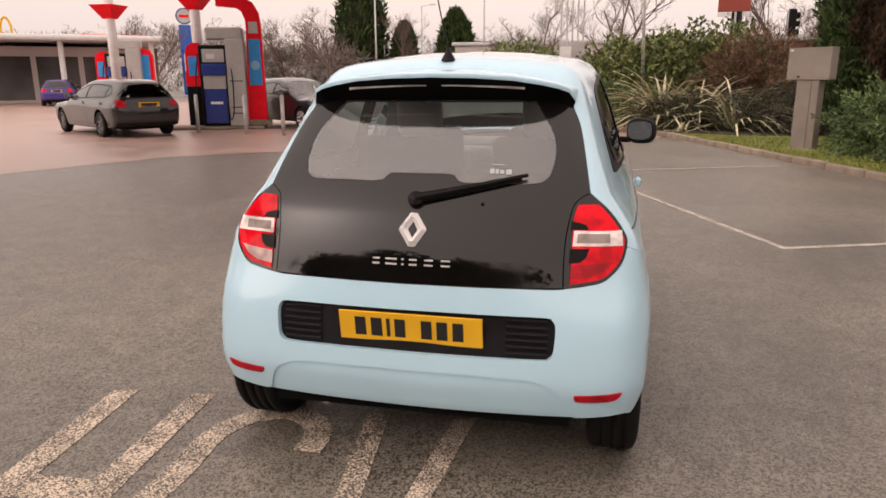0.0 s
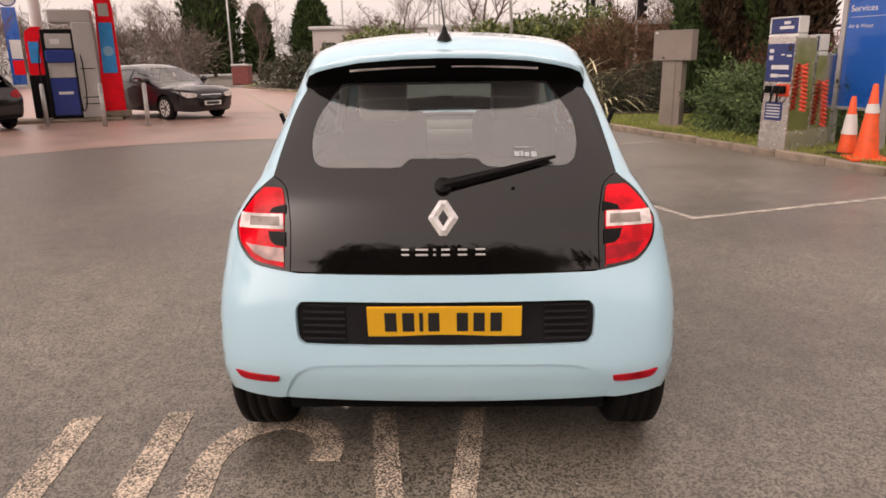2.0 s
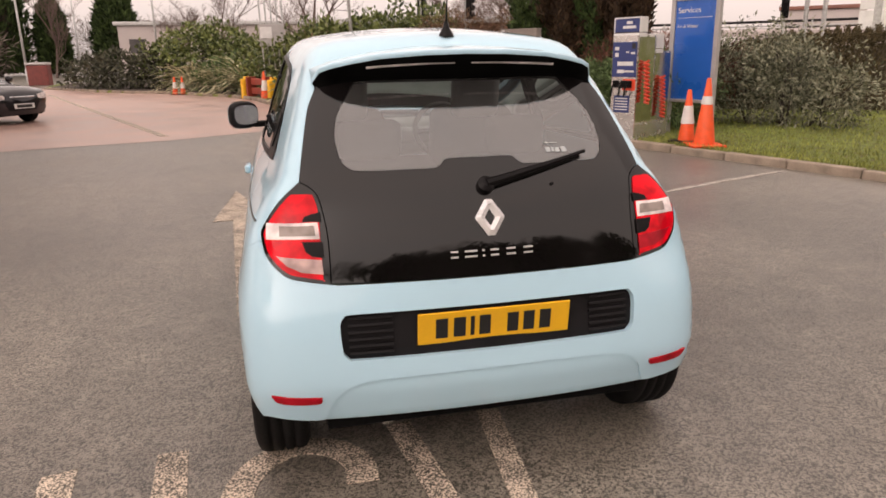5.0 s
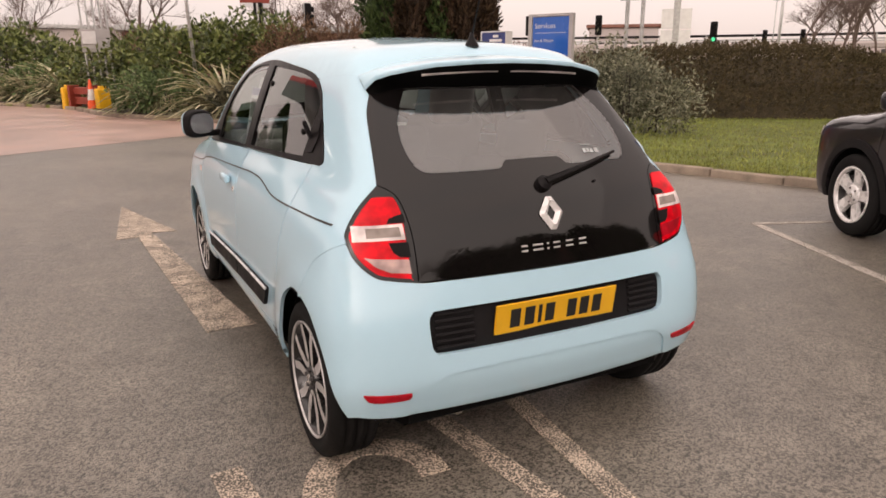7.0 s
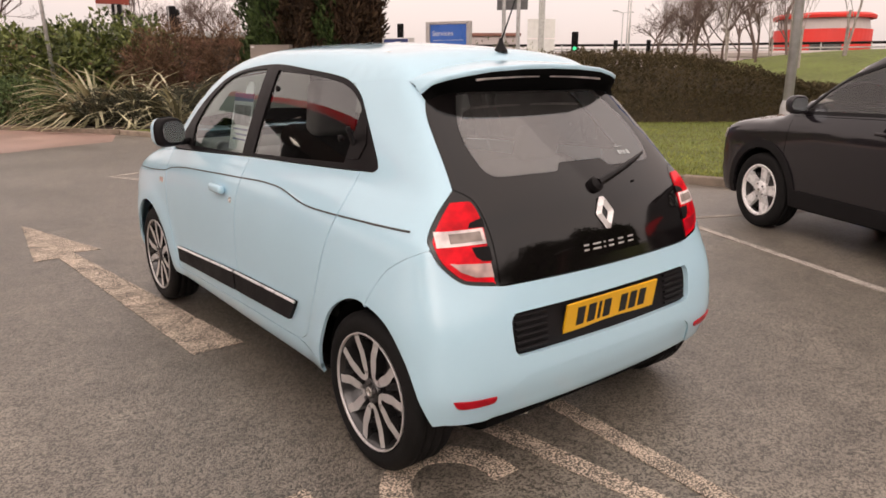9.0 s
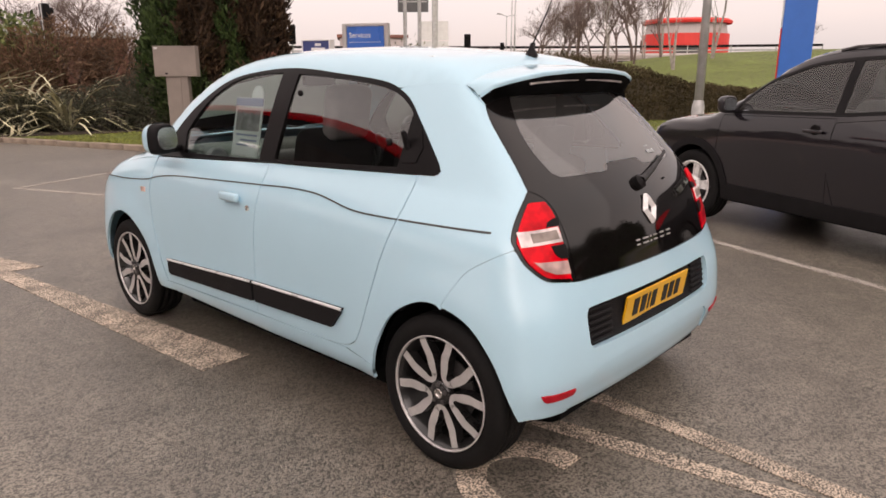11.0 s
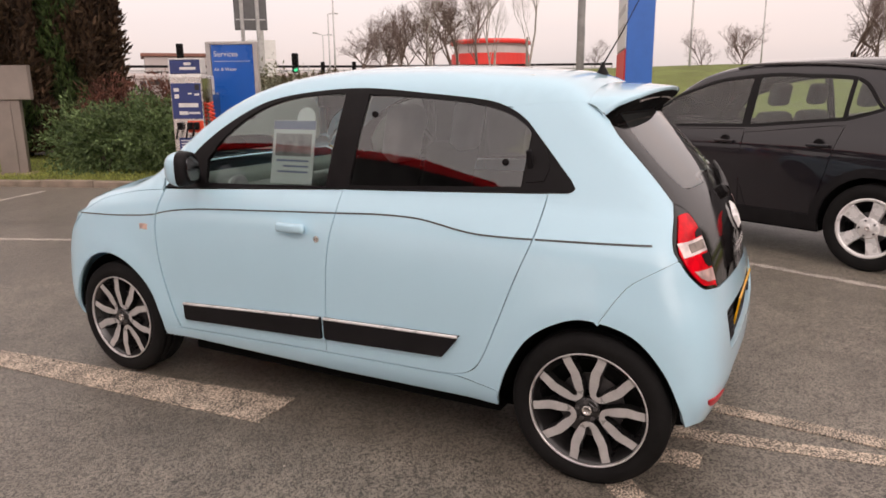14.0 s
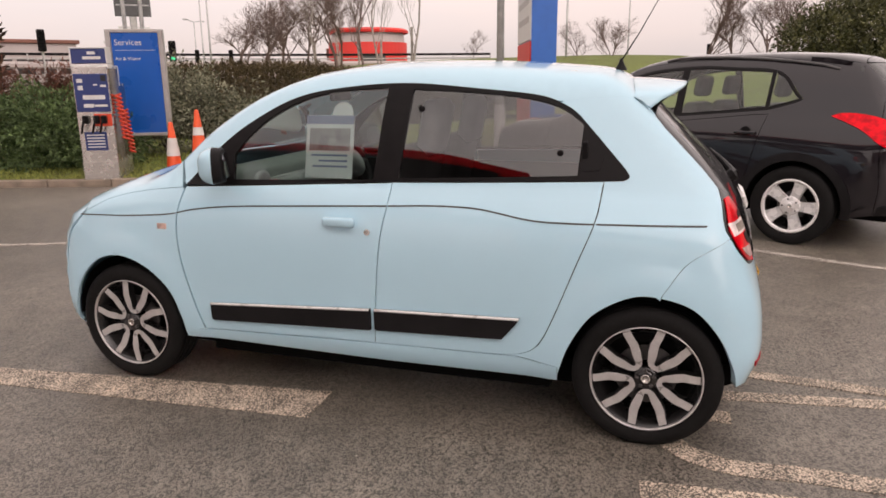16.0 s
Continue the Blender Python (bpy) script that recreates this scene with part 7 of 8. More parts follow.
def bed_clutter():
    for x, y in ((-1.75, 24.7), (-0.78, 22.6)):
        t = thing("barrier_foot", pose(x, y, 0, 0, 0, 20), "yellow plastic barrier block by the planting bed", "barrier", "barrier blocks")
        part("block", box((0.42, 0.3, 0.72), (0, 0, 0), 0.05), YELLOW_PLASTIC, t)
        part("block_lug", box((0.2, 0.2, 0.1), (0, 0, 0.7), 0.02), YELLOW_PLASTIC, t)
    t = thing("road_barrier", pose(-1.3, 23.9, 0, 0, 0, -55), "red plastic road barrier lying behind the cone", "barrier")
    for z in (0.18, 0.5):
        part("barrier_rail", box((1.3, 0.08, 0.24), (0, 0, z), 0.03), CONE_RED, t)
    for x in (-0.5, 0.5):
        part("barrier_leg", box((0.1, 0.4, 0.8), (x, 0, 0), 0.02), CONE_RED, t)
    traffic_cone(facing(-1.1, 22.9, 0, 10), 1.0, "orange cone with white sleeve by the barrier", True, "cones by the bed")
    t = thing("pole_frame", pose(-0.62, 24.6, 0.1, 0, 0, 0), "cluster of tall grey steel poles with a notice", "poles")
    for i in range(5):
        part("pole", rod((-0.44 + i * 0.19, 0.05 * i, 0), (-0.54 + i * 0.21, 0.05 * i, 6.5), 0.03, sides=8), GALVANISED, t)
    part("pole_notice", box((0.9, 0.03, 0.75), (-0.1, -0.1, 1.75), 0.01), SIGN_GREY, t, "grey notice on the poles")
    part("pole_panel", box((0.42, 0.04, 0.4), (-0.3, -0.13, 2.02), 0.01), SIGN_WHITE, t)
    t = thing("litter_bin", pose(-15.3, 47.4, 0), "dark red roadside bin with a pale lid", "bin")
    part("bin_body", box((1.2, 0.9, 1.25), (0, 0, 0), 0.05), BIN_RED, t)
    part("bin_lid", box((1.3, 1.0, 0.16), (0, 0, 1.25), 0.06), SIGN_GREY, t, "pale grey lid")


CONE_RED = surface("barrier_red", (0.26, 0.04, 0.022), 0.55, vary=0.15)
bed_clutter()
road_sign(facing(5.25, 27.25, 0.1, -8), "red and white barred warning board above the shrubs", ((1.15, 0.5, 3.72, CONE_RED), (1.15, 0.16, 3.55, SIGN_WHITE)), 0.06, 4.2)

# ---- planting ----
LAUREL = leaf_material("laurel_leaf", (0.035, 0.055, 0.018), (0.17, 0.20, 0.065), 0.4)
DARK_SHRUB = leaf_material("dark_shrub_leaf", (0.030, 0.032, 0.022), (0.085, 0.085, 0.055), 0.6)
JUNIPER = leaf_material("juniper_leaf", (0.040, 0.070, 0.026), (0.135, 0.195, 0.075), 0.55)
GREY_BUSH = leaf_material("grey_green_leaf", (0.07, 0.075, 0.045), (0.26, 0.26, 0.18), 0.6)
HEDGE_LEAF = leaf_material("winter_hedge_leaf", (0.060, 0.046, 0.023), (0.100, 0.078, 0.038), 0.8)
BROWN_TWIG = leaf_material("brown_winter_twigs", (0.090, 0.050, 0.030), (0.23, 0.140, 0.085), 0.8)
RED_TWIG = leaf_material("red_brown_shrub", (0.07, 0.03, 0.022), (0.17, 0.07, 0.048), 0.7)
CYPRESS_GREEN = leaf_material("cypress_green", (0.016, 0.028, 0.010), (0.055, 0.085, 0.026), 0.7)
CYPRESS_BROWN = leaf_material("cypress_brown", (0.024, 0.015, 0.010), (0.07, 0.042, 0.024), 0.8)
PHORMIUM = leaf_material("striped_strap_leaf", (0.20, 0.19, 0.10), (0.60, 0.56, 0.38), 0.45)
BLADE = leaf_material("grass_blade", (0.12, 0.135, 0.030), (0.31, 0.33, 0.085), 0.6)
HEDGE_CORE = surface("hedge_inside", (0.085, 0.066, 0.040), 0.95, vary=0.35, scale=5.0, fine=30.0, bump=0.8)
BARK = surface("grey_brown_bark", (0.055, 0.042, 0.035), 0.9, vary=0.3, scale=6.0, fine=40.0, bump=0.8)
BIRCH = surface("white_birch_bark", (0.34, 0.30, 0.27), 0.8, vary=0.35, scale=5.0, fine=14.0)
FAR_TWIG = surface("far_bare_twigs", (0.15, 0.105, 0.09), 0.95, vary=0.2, scale=1.0)
OLIVE = leaf_material("dark_olive_leaf", (0.032, 0.038, 0.016), (0.105, 0.105, 0.045), 0.55)
rng = np.random.default_rng(7)


def leaf_mesh(name, at, out, size, slim=0.5, droop=0.0, fold=0.25, spread=0.9):
    """Many small folded leaves: at their places, turned more or less along out."""
    n = len(at)
    d = out + rng.normal(0, spread, (n, 3))
    d[:, 2] -= droop
    d /= np.linalg.norm(d, axis=1, keepdims=True) + 1e-9
    u = np.cross(d, rng.normal(0, 1, (n, 3)))
    u /= np.linalg.norm(u, axis=1, keepdims=True) + 1e-9
    w = np.cross(d, u)
    s = size * rng.uniform(0.6, 1.35, (n, 1))
    tip, mid = at + d * s, at + d * s * 0.5 + w * s * fold * 0.3
    a, b = mid + u * s * slim * 0.5, mid - u * s * slim * 0.5
    verts = np.stack([at, a, tip, b], 1).reshape(-1, 3)
    me = bpy.data.meshes.new(name)
    me.vertices.add(4 * n)
    me.vertices.foreach_set("co", verts.astype(np.float32).ravel())
    i = np.arange(n) * 4
    tris = np.stack([np.stack([i, i + 1, i + 2], 1), np.stack([i, i + 2, i + 3], 1)], 1).reshape(-1, 3)
    me.loops.add(tris.size)
    me.loops.foreach_set("vertex_index", tris.ravel().astype(np.int32))
    me.polygons.add(len(tris))
    me.polygons.foreach_set("loop_start", (np.arange(len(tris)) * 3).astype(np.int32))
    me.update(calc_edges=True)
    return me


def blob_points(blobs, n, lumps=0.22, inner=0.55):
    """Places in a cloud of ellipsoids, thicker towards the outside, with an uneven skin."""
    vol = np.array([b[3] * b[4] * b[5] for b in blobs]) ** (2 / 3)
    pick = rng.choice(len(blobs), n, p=vol / vol.sum())
    b = np.array(blobs)[pick]
    d = rng.normal(0, 1, (n, 3))
    d /= np.linalg.norm(d, axis=1, keepdims=True)
    bump = 1 + lumps * (np.sin(d[:, 0] * 5 + pick) * np.cos(d[:, 1] * 6 + pick * 2) + 0.6 * np.sin(d[:, 2] * 9 + d[:, 0] * 7))
    r = inner + (1 - inner) * rng.uniform(0, 1, n) ** 0.45
    p = b[:, :3] + d * b[:, 3:] * (r * bump)[:, None]
    keep = p[:, 2] > 0.02
    return p[keep], d[keep]


def bush(name, at, blobs, n, size, material, label, category="shrub", slim=0.5, spread=0.9, group="", inner=0.55, stems=9, droop=0.0, lumps=0.22, core=None):
    t = thing(name, pose(*at), label, category, group)
    p, d = blob_points(blobs, n, lumps, inner)
    part("leaves", leaf_mesh("leaves", p, d, size, slim, droop, spread=spread), material, t)
    bm = bmesh.new()
    for i in range(stems):
        b = blobs[i % len(blobs)]
        x, y = b[0] * 0.5 + rng.normal(0, 0.1), b[1] * 0.5 + rng.normal(0, 0.1)
        tip = (b[0] + rng.normal(0, 0.3) * b[3], b[1] + rng.normal(0, 0.3) * b[4], b[2] + 0.5 * b[5])
        sweep(spline([(x, y, -0.05), ((x + tip[0]) / 2 + rng.normal(0, 0.06), (y + tip[1]) / 2, tip[2] * 0.5), tip], 3), 0.025, 5, bm, 0.008)
    part("branchwork", bm, BARK, t)
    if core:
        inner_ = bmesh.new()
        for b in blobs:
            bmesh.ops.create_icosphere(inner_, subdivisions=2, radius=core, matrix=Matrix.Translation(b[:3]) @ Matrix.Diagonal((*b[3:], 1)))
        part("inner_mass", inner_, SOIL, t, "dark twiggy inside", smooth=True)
    return t


LAUREL_LABEL = "dense evergreen shrub with glossy mid-green leaves"
bush("laurel_shrub", (2.0, 20.3, 0.1), ((0, 0, 1.2, 1.3, 1.0, 1.2), (1.3, 0.4, 1.5, 1.2, 1.0, 1.3), (-0.9, 0.9, 1.3, 1.0, 1.0, 1.2), (2.4, 0.9, 1.7, 1.2, 1.1, 1.2), (0.6, 1.0, 2.0, 1.0, 0.8, 0.75)), 9000, 0.17, LAUREL, LAUREL_LABEL, group="laurels")
bush("laurel_shrub", (-1.0, 24.6, 0.1), ((0.9, 0, 1.0, 1.2, 1.2, 1.1), (0, 1.4, 1.1, 1.1, 1.2, 1.2), (1.8, 1.2, 1.3, 1.2, 1.2, 1.3)), 5500, 0.18, LAUREL, LAUREL_LABEL, group="laurels")
bush("laurel_shrub", (-4.2, 33.4, 0.1), ((0, 0, 1.4, 1.7, 1.4, 1.5), (1.9, -0.6, 1.2, 1.4, 1.3, 1.3), (-1.6, 1.4, 1.1, 1.5, 1.4, 1.2), (0.9, 1.0, 2.1, 1.2, 1.2, 1.0)), 8000, 0.2, LAUREL, LAUREL_LABEL, group="laurels")
bush("laurel_shrub", (-8.2, 35.2, 0.1), ((0, 0, 0.9, 1.6, 1.3, 0.9), (1.7, -1.0, 0.8, 1.3, 1.2, 0.9), (-1.6, 1.6, 0.7, 1.4, 1.2, 0.8)), 4200, 0.2, DARK_SHRUB, "low dark evergreen shrub along the bed", group="dark shrubs")
bush("ground_shrub", (0.75, 19.0, 0.1), ((0, 0, 0.55, 0.9, 0.7, 0.6), (-0.6, 1.1, 0.6, 0.8, 0.8, 0.65), (0.9, -0.7, 0.5, 0.8, 0.6, 0.55)), 5500, 0.1, JUNIPER, "low spreading dark green shrub", group="dark shrubs")
bush("ground_shrub", (-1.2, 27.6, 0.1), ((0, 0, 0.6, 1.0, 0.9, 0.7), (-1.0, 1.2, 0.7, 1.0, 0.9, 0.8), (-2.0, 2.2, 0.6, 1.0, 0.8, 0.7)), 4000, 0.14, JUNIPER, "low spreading dark green shrub", group="dark shrubs")
bush("brown_shrub", (5.0, 19.6, 0.1), ((0, 0, 1.35, 1.4, 1.2, 1.3), (1.6, -0.3, 1.35, 1.3, 1.1, 1.2), (3.0, -0.5, 1.2, 1.2, 1.1, 1.1), (-0.9, -0.2, 1.1, 0.9, 0.9, 1.0)), 17000, 0.24, BROWN_TWIG, "leafless brown twiggy shrub, rounded and dense", slim=0.05, spread=0.7, inner=0.25, stems=24)
bush("dark_shrub", (4.6, 15.6, 0.1), ((0, 0, 0.5, 0.8, 0.7, 0.62), (0.9, -0.5, 0.55, 0.75, 0.7, 0.7), (-0.9, 0.5, 0.42, 0.8, 0.6, 0.5), (1.1, 0.6, 0.7, 0.8, 0.7, 0.7)), 22000, 0.055, DARK_SHRUB, "low dark brownish-green shrub behind the grass", group="dark shrubs")
bush("dark_shrub", (2.75, 16.3, 0.1), ((0, 0, 0.42, 0.6, 0.5, 0.5), (-0.6, 0.7, 0.4, 0.6, 0.5, 0.45)), 8500, 0.055, DARK_SHRUB, "low dark brownish-green shrub by the kerb", group="dark shrubs")
bush("juniper_shrub", (5.25, 10.35, 0.1), ((0, 0, 0.5, 0.75, 0.75, 0.58), (0.3, -0.9, 0.5, 0.75, 0.7, 0.6), (0.1, 0.75, 0.5, 0.7, 0.6, 0.55), (0.9, -1.3, 0.55, 0.8, 0.7, 0.62), (0.9, -0.1, 0.75, 0.8, 0.8, 0.5)), 30000, 0.085, JUNIPER, "spreading bright green evergreen shrub beside the machines", spread=0.6, droop=0.15, slim=0.32, lumps=0.42)
bush("red_shrub", (7.0, 10.6, 0.1), ((0, 0, 0.95, 0.9, 0.9, 0.75), (-0.7, 0.8, 0.9, 0.8, 0.7, 0.7), (0.8, -0.6, 0.9, 0.8, 0.8, 0.6)), 9000, 0.14, RED_TWIG, "red-brown twiggy shrub below the conifer", slim=0.12, inner=0.3, stems=16)
bush("grey_bush", (8.3, 8.6, 0.1), ((0, 0, 0.75, 0.7, 0.7, 0.72), (0.45, -0.75, 0.62, 0.62, 0.6, 0.6), (-0.7, 0.9, 0.9, 0.8, 0.75, 0.85), (0.4, 0.7, 1.0, 0.7, 0.7, 0.75)), 13000, 0.09, GREY_BUSH, "grey-green evergreen bush with pale leaf tips", slim=0.35, lumps=0.4, inner=0.35)


def hedge():
    t = thing("hedge", pose(0, 0, 0.1), "long clipped brown-green winter hedge with a domed top", "hedge")
    n = 120000
    line = np.array(spline([(9.6, 13.6), (12.3, 11.9), (15.4, 9.7), (18.6, 7.9), (22.0, 6.4), (26.0, 5.0)], 12))
    u = rng.uniform(0, 1, n) * (len(line) - 1.001)
    i = u.astype(int)
    p = line[i] + (line[i + 1] - line[i]) * (u - i)[:, None]
    d = line[i + 1] - line[i]
    nrm = np.column_stack([d[:, 1], -d[:, 0]])
    nrm /= np.linalg.norm(nrm, axis=1, keepdims=True)
    k = u / (len(line) - 1)
    high = np.interp(k, [0, 0.12, 0.25, 0.4, 0.5, 0.6, 0.8, 1.0], [1.3, 1.6, 1.8, 1.78, 1.45, 1.0, 0.7, 0.5]) + 0.04 * np.sin(u * 1.7) + 0.03 * np.sin(u * 4.1)
    a = rng.uniform(0.0, math.pi, n)
    r = 0.86 + 0.14 * rng.uniform(0, 1, n) ** 0.5 + 0.05 * np.sin(u * 9 + a * 7)
    across, up = np.sign(np.cos(a)) * np.abs(np.cos(a)) ** 0.6 * 1.35 * r, np.abs(np.sin(a)) ** 0.75 * high * r
    at = np.column_stack([p[:, 0] - nrm[:, 0] * across, p[:, 1] - nrm[:, 1] * across, up])
    out = np.column_stack([-nrm[:, 0] * np.cos(a), -nrm[:, 1] * np.cos(a), np.sin(a)])
    part("leaves", leaf_mesh("leaves", at, out, 0.068, 0.45, spread=0.8), HEDGE_LEAF, t)
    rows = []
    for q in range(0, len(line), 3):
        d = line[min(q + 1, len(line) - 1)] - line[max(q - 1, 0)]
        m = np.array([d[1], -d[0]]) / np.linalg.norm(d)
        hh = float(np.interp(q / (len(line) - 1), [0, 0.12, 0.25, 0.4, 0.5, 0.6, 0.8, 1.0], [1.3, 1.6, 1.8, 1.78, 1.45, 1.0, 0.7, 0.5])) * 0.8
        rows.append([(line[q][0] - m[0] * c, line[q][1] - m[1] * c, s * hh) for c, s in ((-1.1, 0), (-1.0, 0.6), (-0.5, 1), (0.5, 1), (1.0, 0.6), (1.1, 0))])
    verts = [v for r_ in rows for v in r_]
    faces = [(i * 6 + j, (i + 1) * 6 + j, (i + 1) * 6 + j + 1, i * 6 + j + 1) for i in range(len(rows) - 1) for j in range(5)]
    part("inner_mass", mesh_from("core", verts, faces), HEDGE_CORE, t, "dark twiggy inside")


hedge()


def strap_plant(at, n, length, label, seed):
    r = np.random.default_rng(seed)
    t = thing("flax_plant", pose(*at), label, "plant", "flax plants")
    verts, faces = [], []
    for _ in range(n):
        a, lean, L, w = r.uniform(0, 2 * math.pi), r.uniform(0.35, 1.2), length * r.uniform(0.6, 1.15), r.uniform(0.035, 0.06)
        d, s = np.array([math.cos(a), math.sin(a)]), np.array([-math.sin(a), math.cos(a)])
        start = len(verts)
        for k in range(6):
            q = k / 5
            bend = lean + 1.35 * q * q * r.uniform(0.7, 1.0)
            x, z = L * (q * math.sin(lean) * 0.8 + 0.35 * q * q * math.sin(bend)), L * (q * math.cos(lean) - 0.62 * q ** 3 * lean)
            ww = w * (1 - q) ** 0.4 * (0.6 + 0.8 * q * (1 - q) * 2)
            base = d * (0.1 + x)
            verts += [(*(base + s * ww), max(0.02, z)), (*base, max(0.0, z - 0.015)), (*(base - s * ww), max(0.02, z))]
        for k in range(5):
            b = start + 3 * k
            faces += [(b, b + 1, b + 4, b + 3), (b + 1, b + 2, b + 5, b + 4)]
    part("strap_leaves", mesh_from("straps", verts, faces), PHORMIUM, t)


FLAX = "flax plant with long arching cream-striped leaves"
strap_plant((2.15, 17.4, 0.1), 200, 2.0, FLAX, 1)
strap_plant((3.0, 16.9, 0.1), 110, 1.7, FLAX, 2)
strap_plant((3.75, 16.0, 0.1), 90, 1.75, FLAX, 3)
strap_plant((-1.75, 27.6, 0.1), 190, 2.0, FLAX, 4)
strap_plant((-3.0, 29.6, 0.1), 190, 2.0, FLAX, 5)
strap_plant((-4.3, 31.3, 0.1), 150, 1.9, FLAX, 7)
strap_plant((0.5, 20.0, 0.1), 130, 1.6, FLAX, 6)


def cypress(at, high, wide, n, label, both=True, size=0.18):
    t = thing("conifer_tree", pose(*at), label, "tree", "conifers")
    part("trunk", rod((0, 0, -0.1), (0, 0, high * 0.85), 0.2, 0.04, 10), BARK, t)
    bm = bmesh.new()
    for i in range(40):
        a, z = rng.uniform(0, 2 * math.pi), rng.uniform(0.3, high * 0.75)
        sweep([(0, 0, z), (wide * 0.35 * math.cos(a), wide * 0.35 * math.sin(a), z + 0.4), (wide * 0.6 * math.cos(a), wide * 0.6 * math.sin(a), z + 1.0)], 0.03, 5, bm, 0.01)
    part("branchwork", bm, BARK, t)
    z = rng.uniform(0.15, high, n)
    a = rng.uniform(0, 2 * math.pi, n)
    prof = np.interp(z / high, [0, 0.15, 0.5, 0.8, 1.0], [0.75, 0.95, 1.0, 0.7, 0.08]) * wide
    lump = 1 + 0.13 * np.sin(a * 7 + z * 1.1) + 0.1 * np.sin(a * 13 - z * 2.3) + 0.06 * np.sin(z * 7 + a * 3)
    r = prof * lump * (0.72 + 0.28 * rng.uniform(0, 1, n) ** 0.5)
    p = np.column_stack([r * np.cos(a), r * np.sin(a), z])
    out = np.column_stack([np.cos(a) * 0.45, np.sin(a) * 0.45, np.full(n, 1.0)])
    # the western half is green, the sunless eastern half has browned
    brown = (np.sin(a - 0.9) + 0.35 * np.sin(z * 2.0) < -0.1) if both else np.zeros(n, bool)
    for name, k, mat in (("green_sprays", ~brown, CYPRESS_GREEN), ("brown_sprays", brown, CYPRESS_BROWN)):
        if k.any():
            part(name, leaf_mesh(name, p[k], out[k], size, 0.3, spread=0.5), mat, t)
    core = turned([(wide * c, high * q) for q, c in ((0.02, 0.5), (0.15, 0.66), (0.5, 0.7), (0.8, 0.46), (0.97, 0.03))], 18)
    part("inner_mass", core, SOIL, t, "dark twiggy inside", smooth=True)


cypress((6.35, 14.6, 0.1), 6.2, 1.15, 34000, "tall dense dark green cypress, browned on one side")
cypress((7.32, 13.8, 0.1), 5.8, 0.86, 30000, "tall dense cypress with brown dead foliage", True)


# ---- bare trees ----
def bare_tree_mesh(seed, high=8.0, levels=5, spread=0.5, trunk=0.16, up=0.25, thin=0.56):
    r = random.Random(seed)
    verts, faces = [], []

    def limb(p, d, length, rad, level):
        steps = 3 if level < 2 else 2
        pts, q = [p], p.copy()
        for _ in range(steps):
            d = (d + Vector((r.gauss(0, 0.12), r.gauss(0, 0.12), r.gauss(0, 0.08) + up * 0.15))).normalized()
            q = q + d * (length / steps)
            pts.append(q.copy())
        sides = 6 if level == 0 else 4 if level < 3 else 3
        base = len(verts)
        for i, c in enumerate(pts):
            t = (pts[min(i + 1, steps)] - pts[max(i - 1, 0)]).normalized()
            u = t.orthogonal().normalized()
            v = t.cross(u)
            k = rad * (1 - 0.45 * i / steps)
            verts.extend([tuple(c + u * k * math.cos(2 * math.pi * j / sides) + v * k * math.sin(2 * math.pi * j / sides)) for j in range(sides)])
        for i in range(steps):
            for j in range(sides):
                a, b = base + i * sides + j, base + i * sides + (j + 1) % sides
                faces.append((a, b, b + sides, a + sides))
        if level < levels:
            n = r.choice((4, 5)) if level >= levels - 2 and levels > 4 else r.choice((3, 4)) if level else 6
            for i in range(n):
                at = r.uniform(0.35, 1.0) if level else r.uniform(0.3, 1.0)
                s = pts[min(int(at * steps), steps - 1)].lerp(pts[min(int(at * steps) + 1, steps)], at * steps - int(at * steps))
                side = Vector((r.gauss(0, 1), r.gauss(0, 1), r.gauss(0, 0.5))).normalized()
                nd = (d * (1 - spread) + side * spread + Vector((0, 0, up))).normalized()
                limb(s, nd, length * r.uniform(0.5, 0.75), rad * thin * (0.9 if at > 0.8 else 0.75), level + 1)

    limb(Vector((0, 0, -0.1)), Vector((0, 0, 1)), high * 0.45, trunk, 0)
    return mesh_from("bare_tree", verts, faces)


TREES = [bare_tree_mesh(s, 8.0, 5, sp, tr, up, 0.64) for s, sp, tr, up in ((11, 0.55, 0.115, 0.22), (12, 0.48, 0.10, 0.32), (13, 0.6, 0.125, 0.15))]
PLAIN_TREES = [bare_tree_mesh(s, 8.0, 4, 0.5, 0.17, 0.25) for s in (31, 32)]
BIRCHES = [bare_tree_mesh(s, 10.0, 5, 0.42, 0.085, 0.35, 0.55) for s in (21, 22)]


def tree(x, y, z, size, kind, label, material=FAR_TWIG, group="bare trees"):
    t = thing("bare_tree", pose(x, y, z, 0, 0, (x * 37 + y * 61) % 360), label, "tree", group)
    part("crown", kind, material, t, m=Matrix.Scale(size, 4))
    if material is BIRCH:
        part("trunk", rod((0, 0, -0.1), (0, 0, 2.6 * size), 0.10 * size, 0.075 * size, 10), BIRCH, t, "white birch trunk")


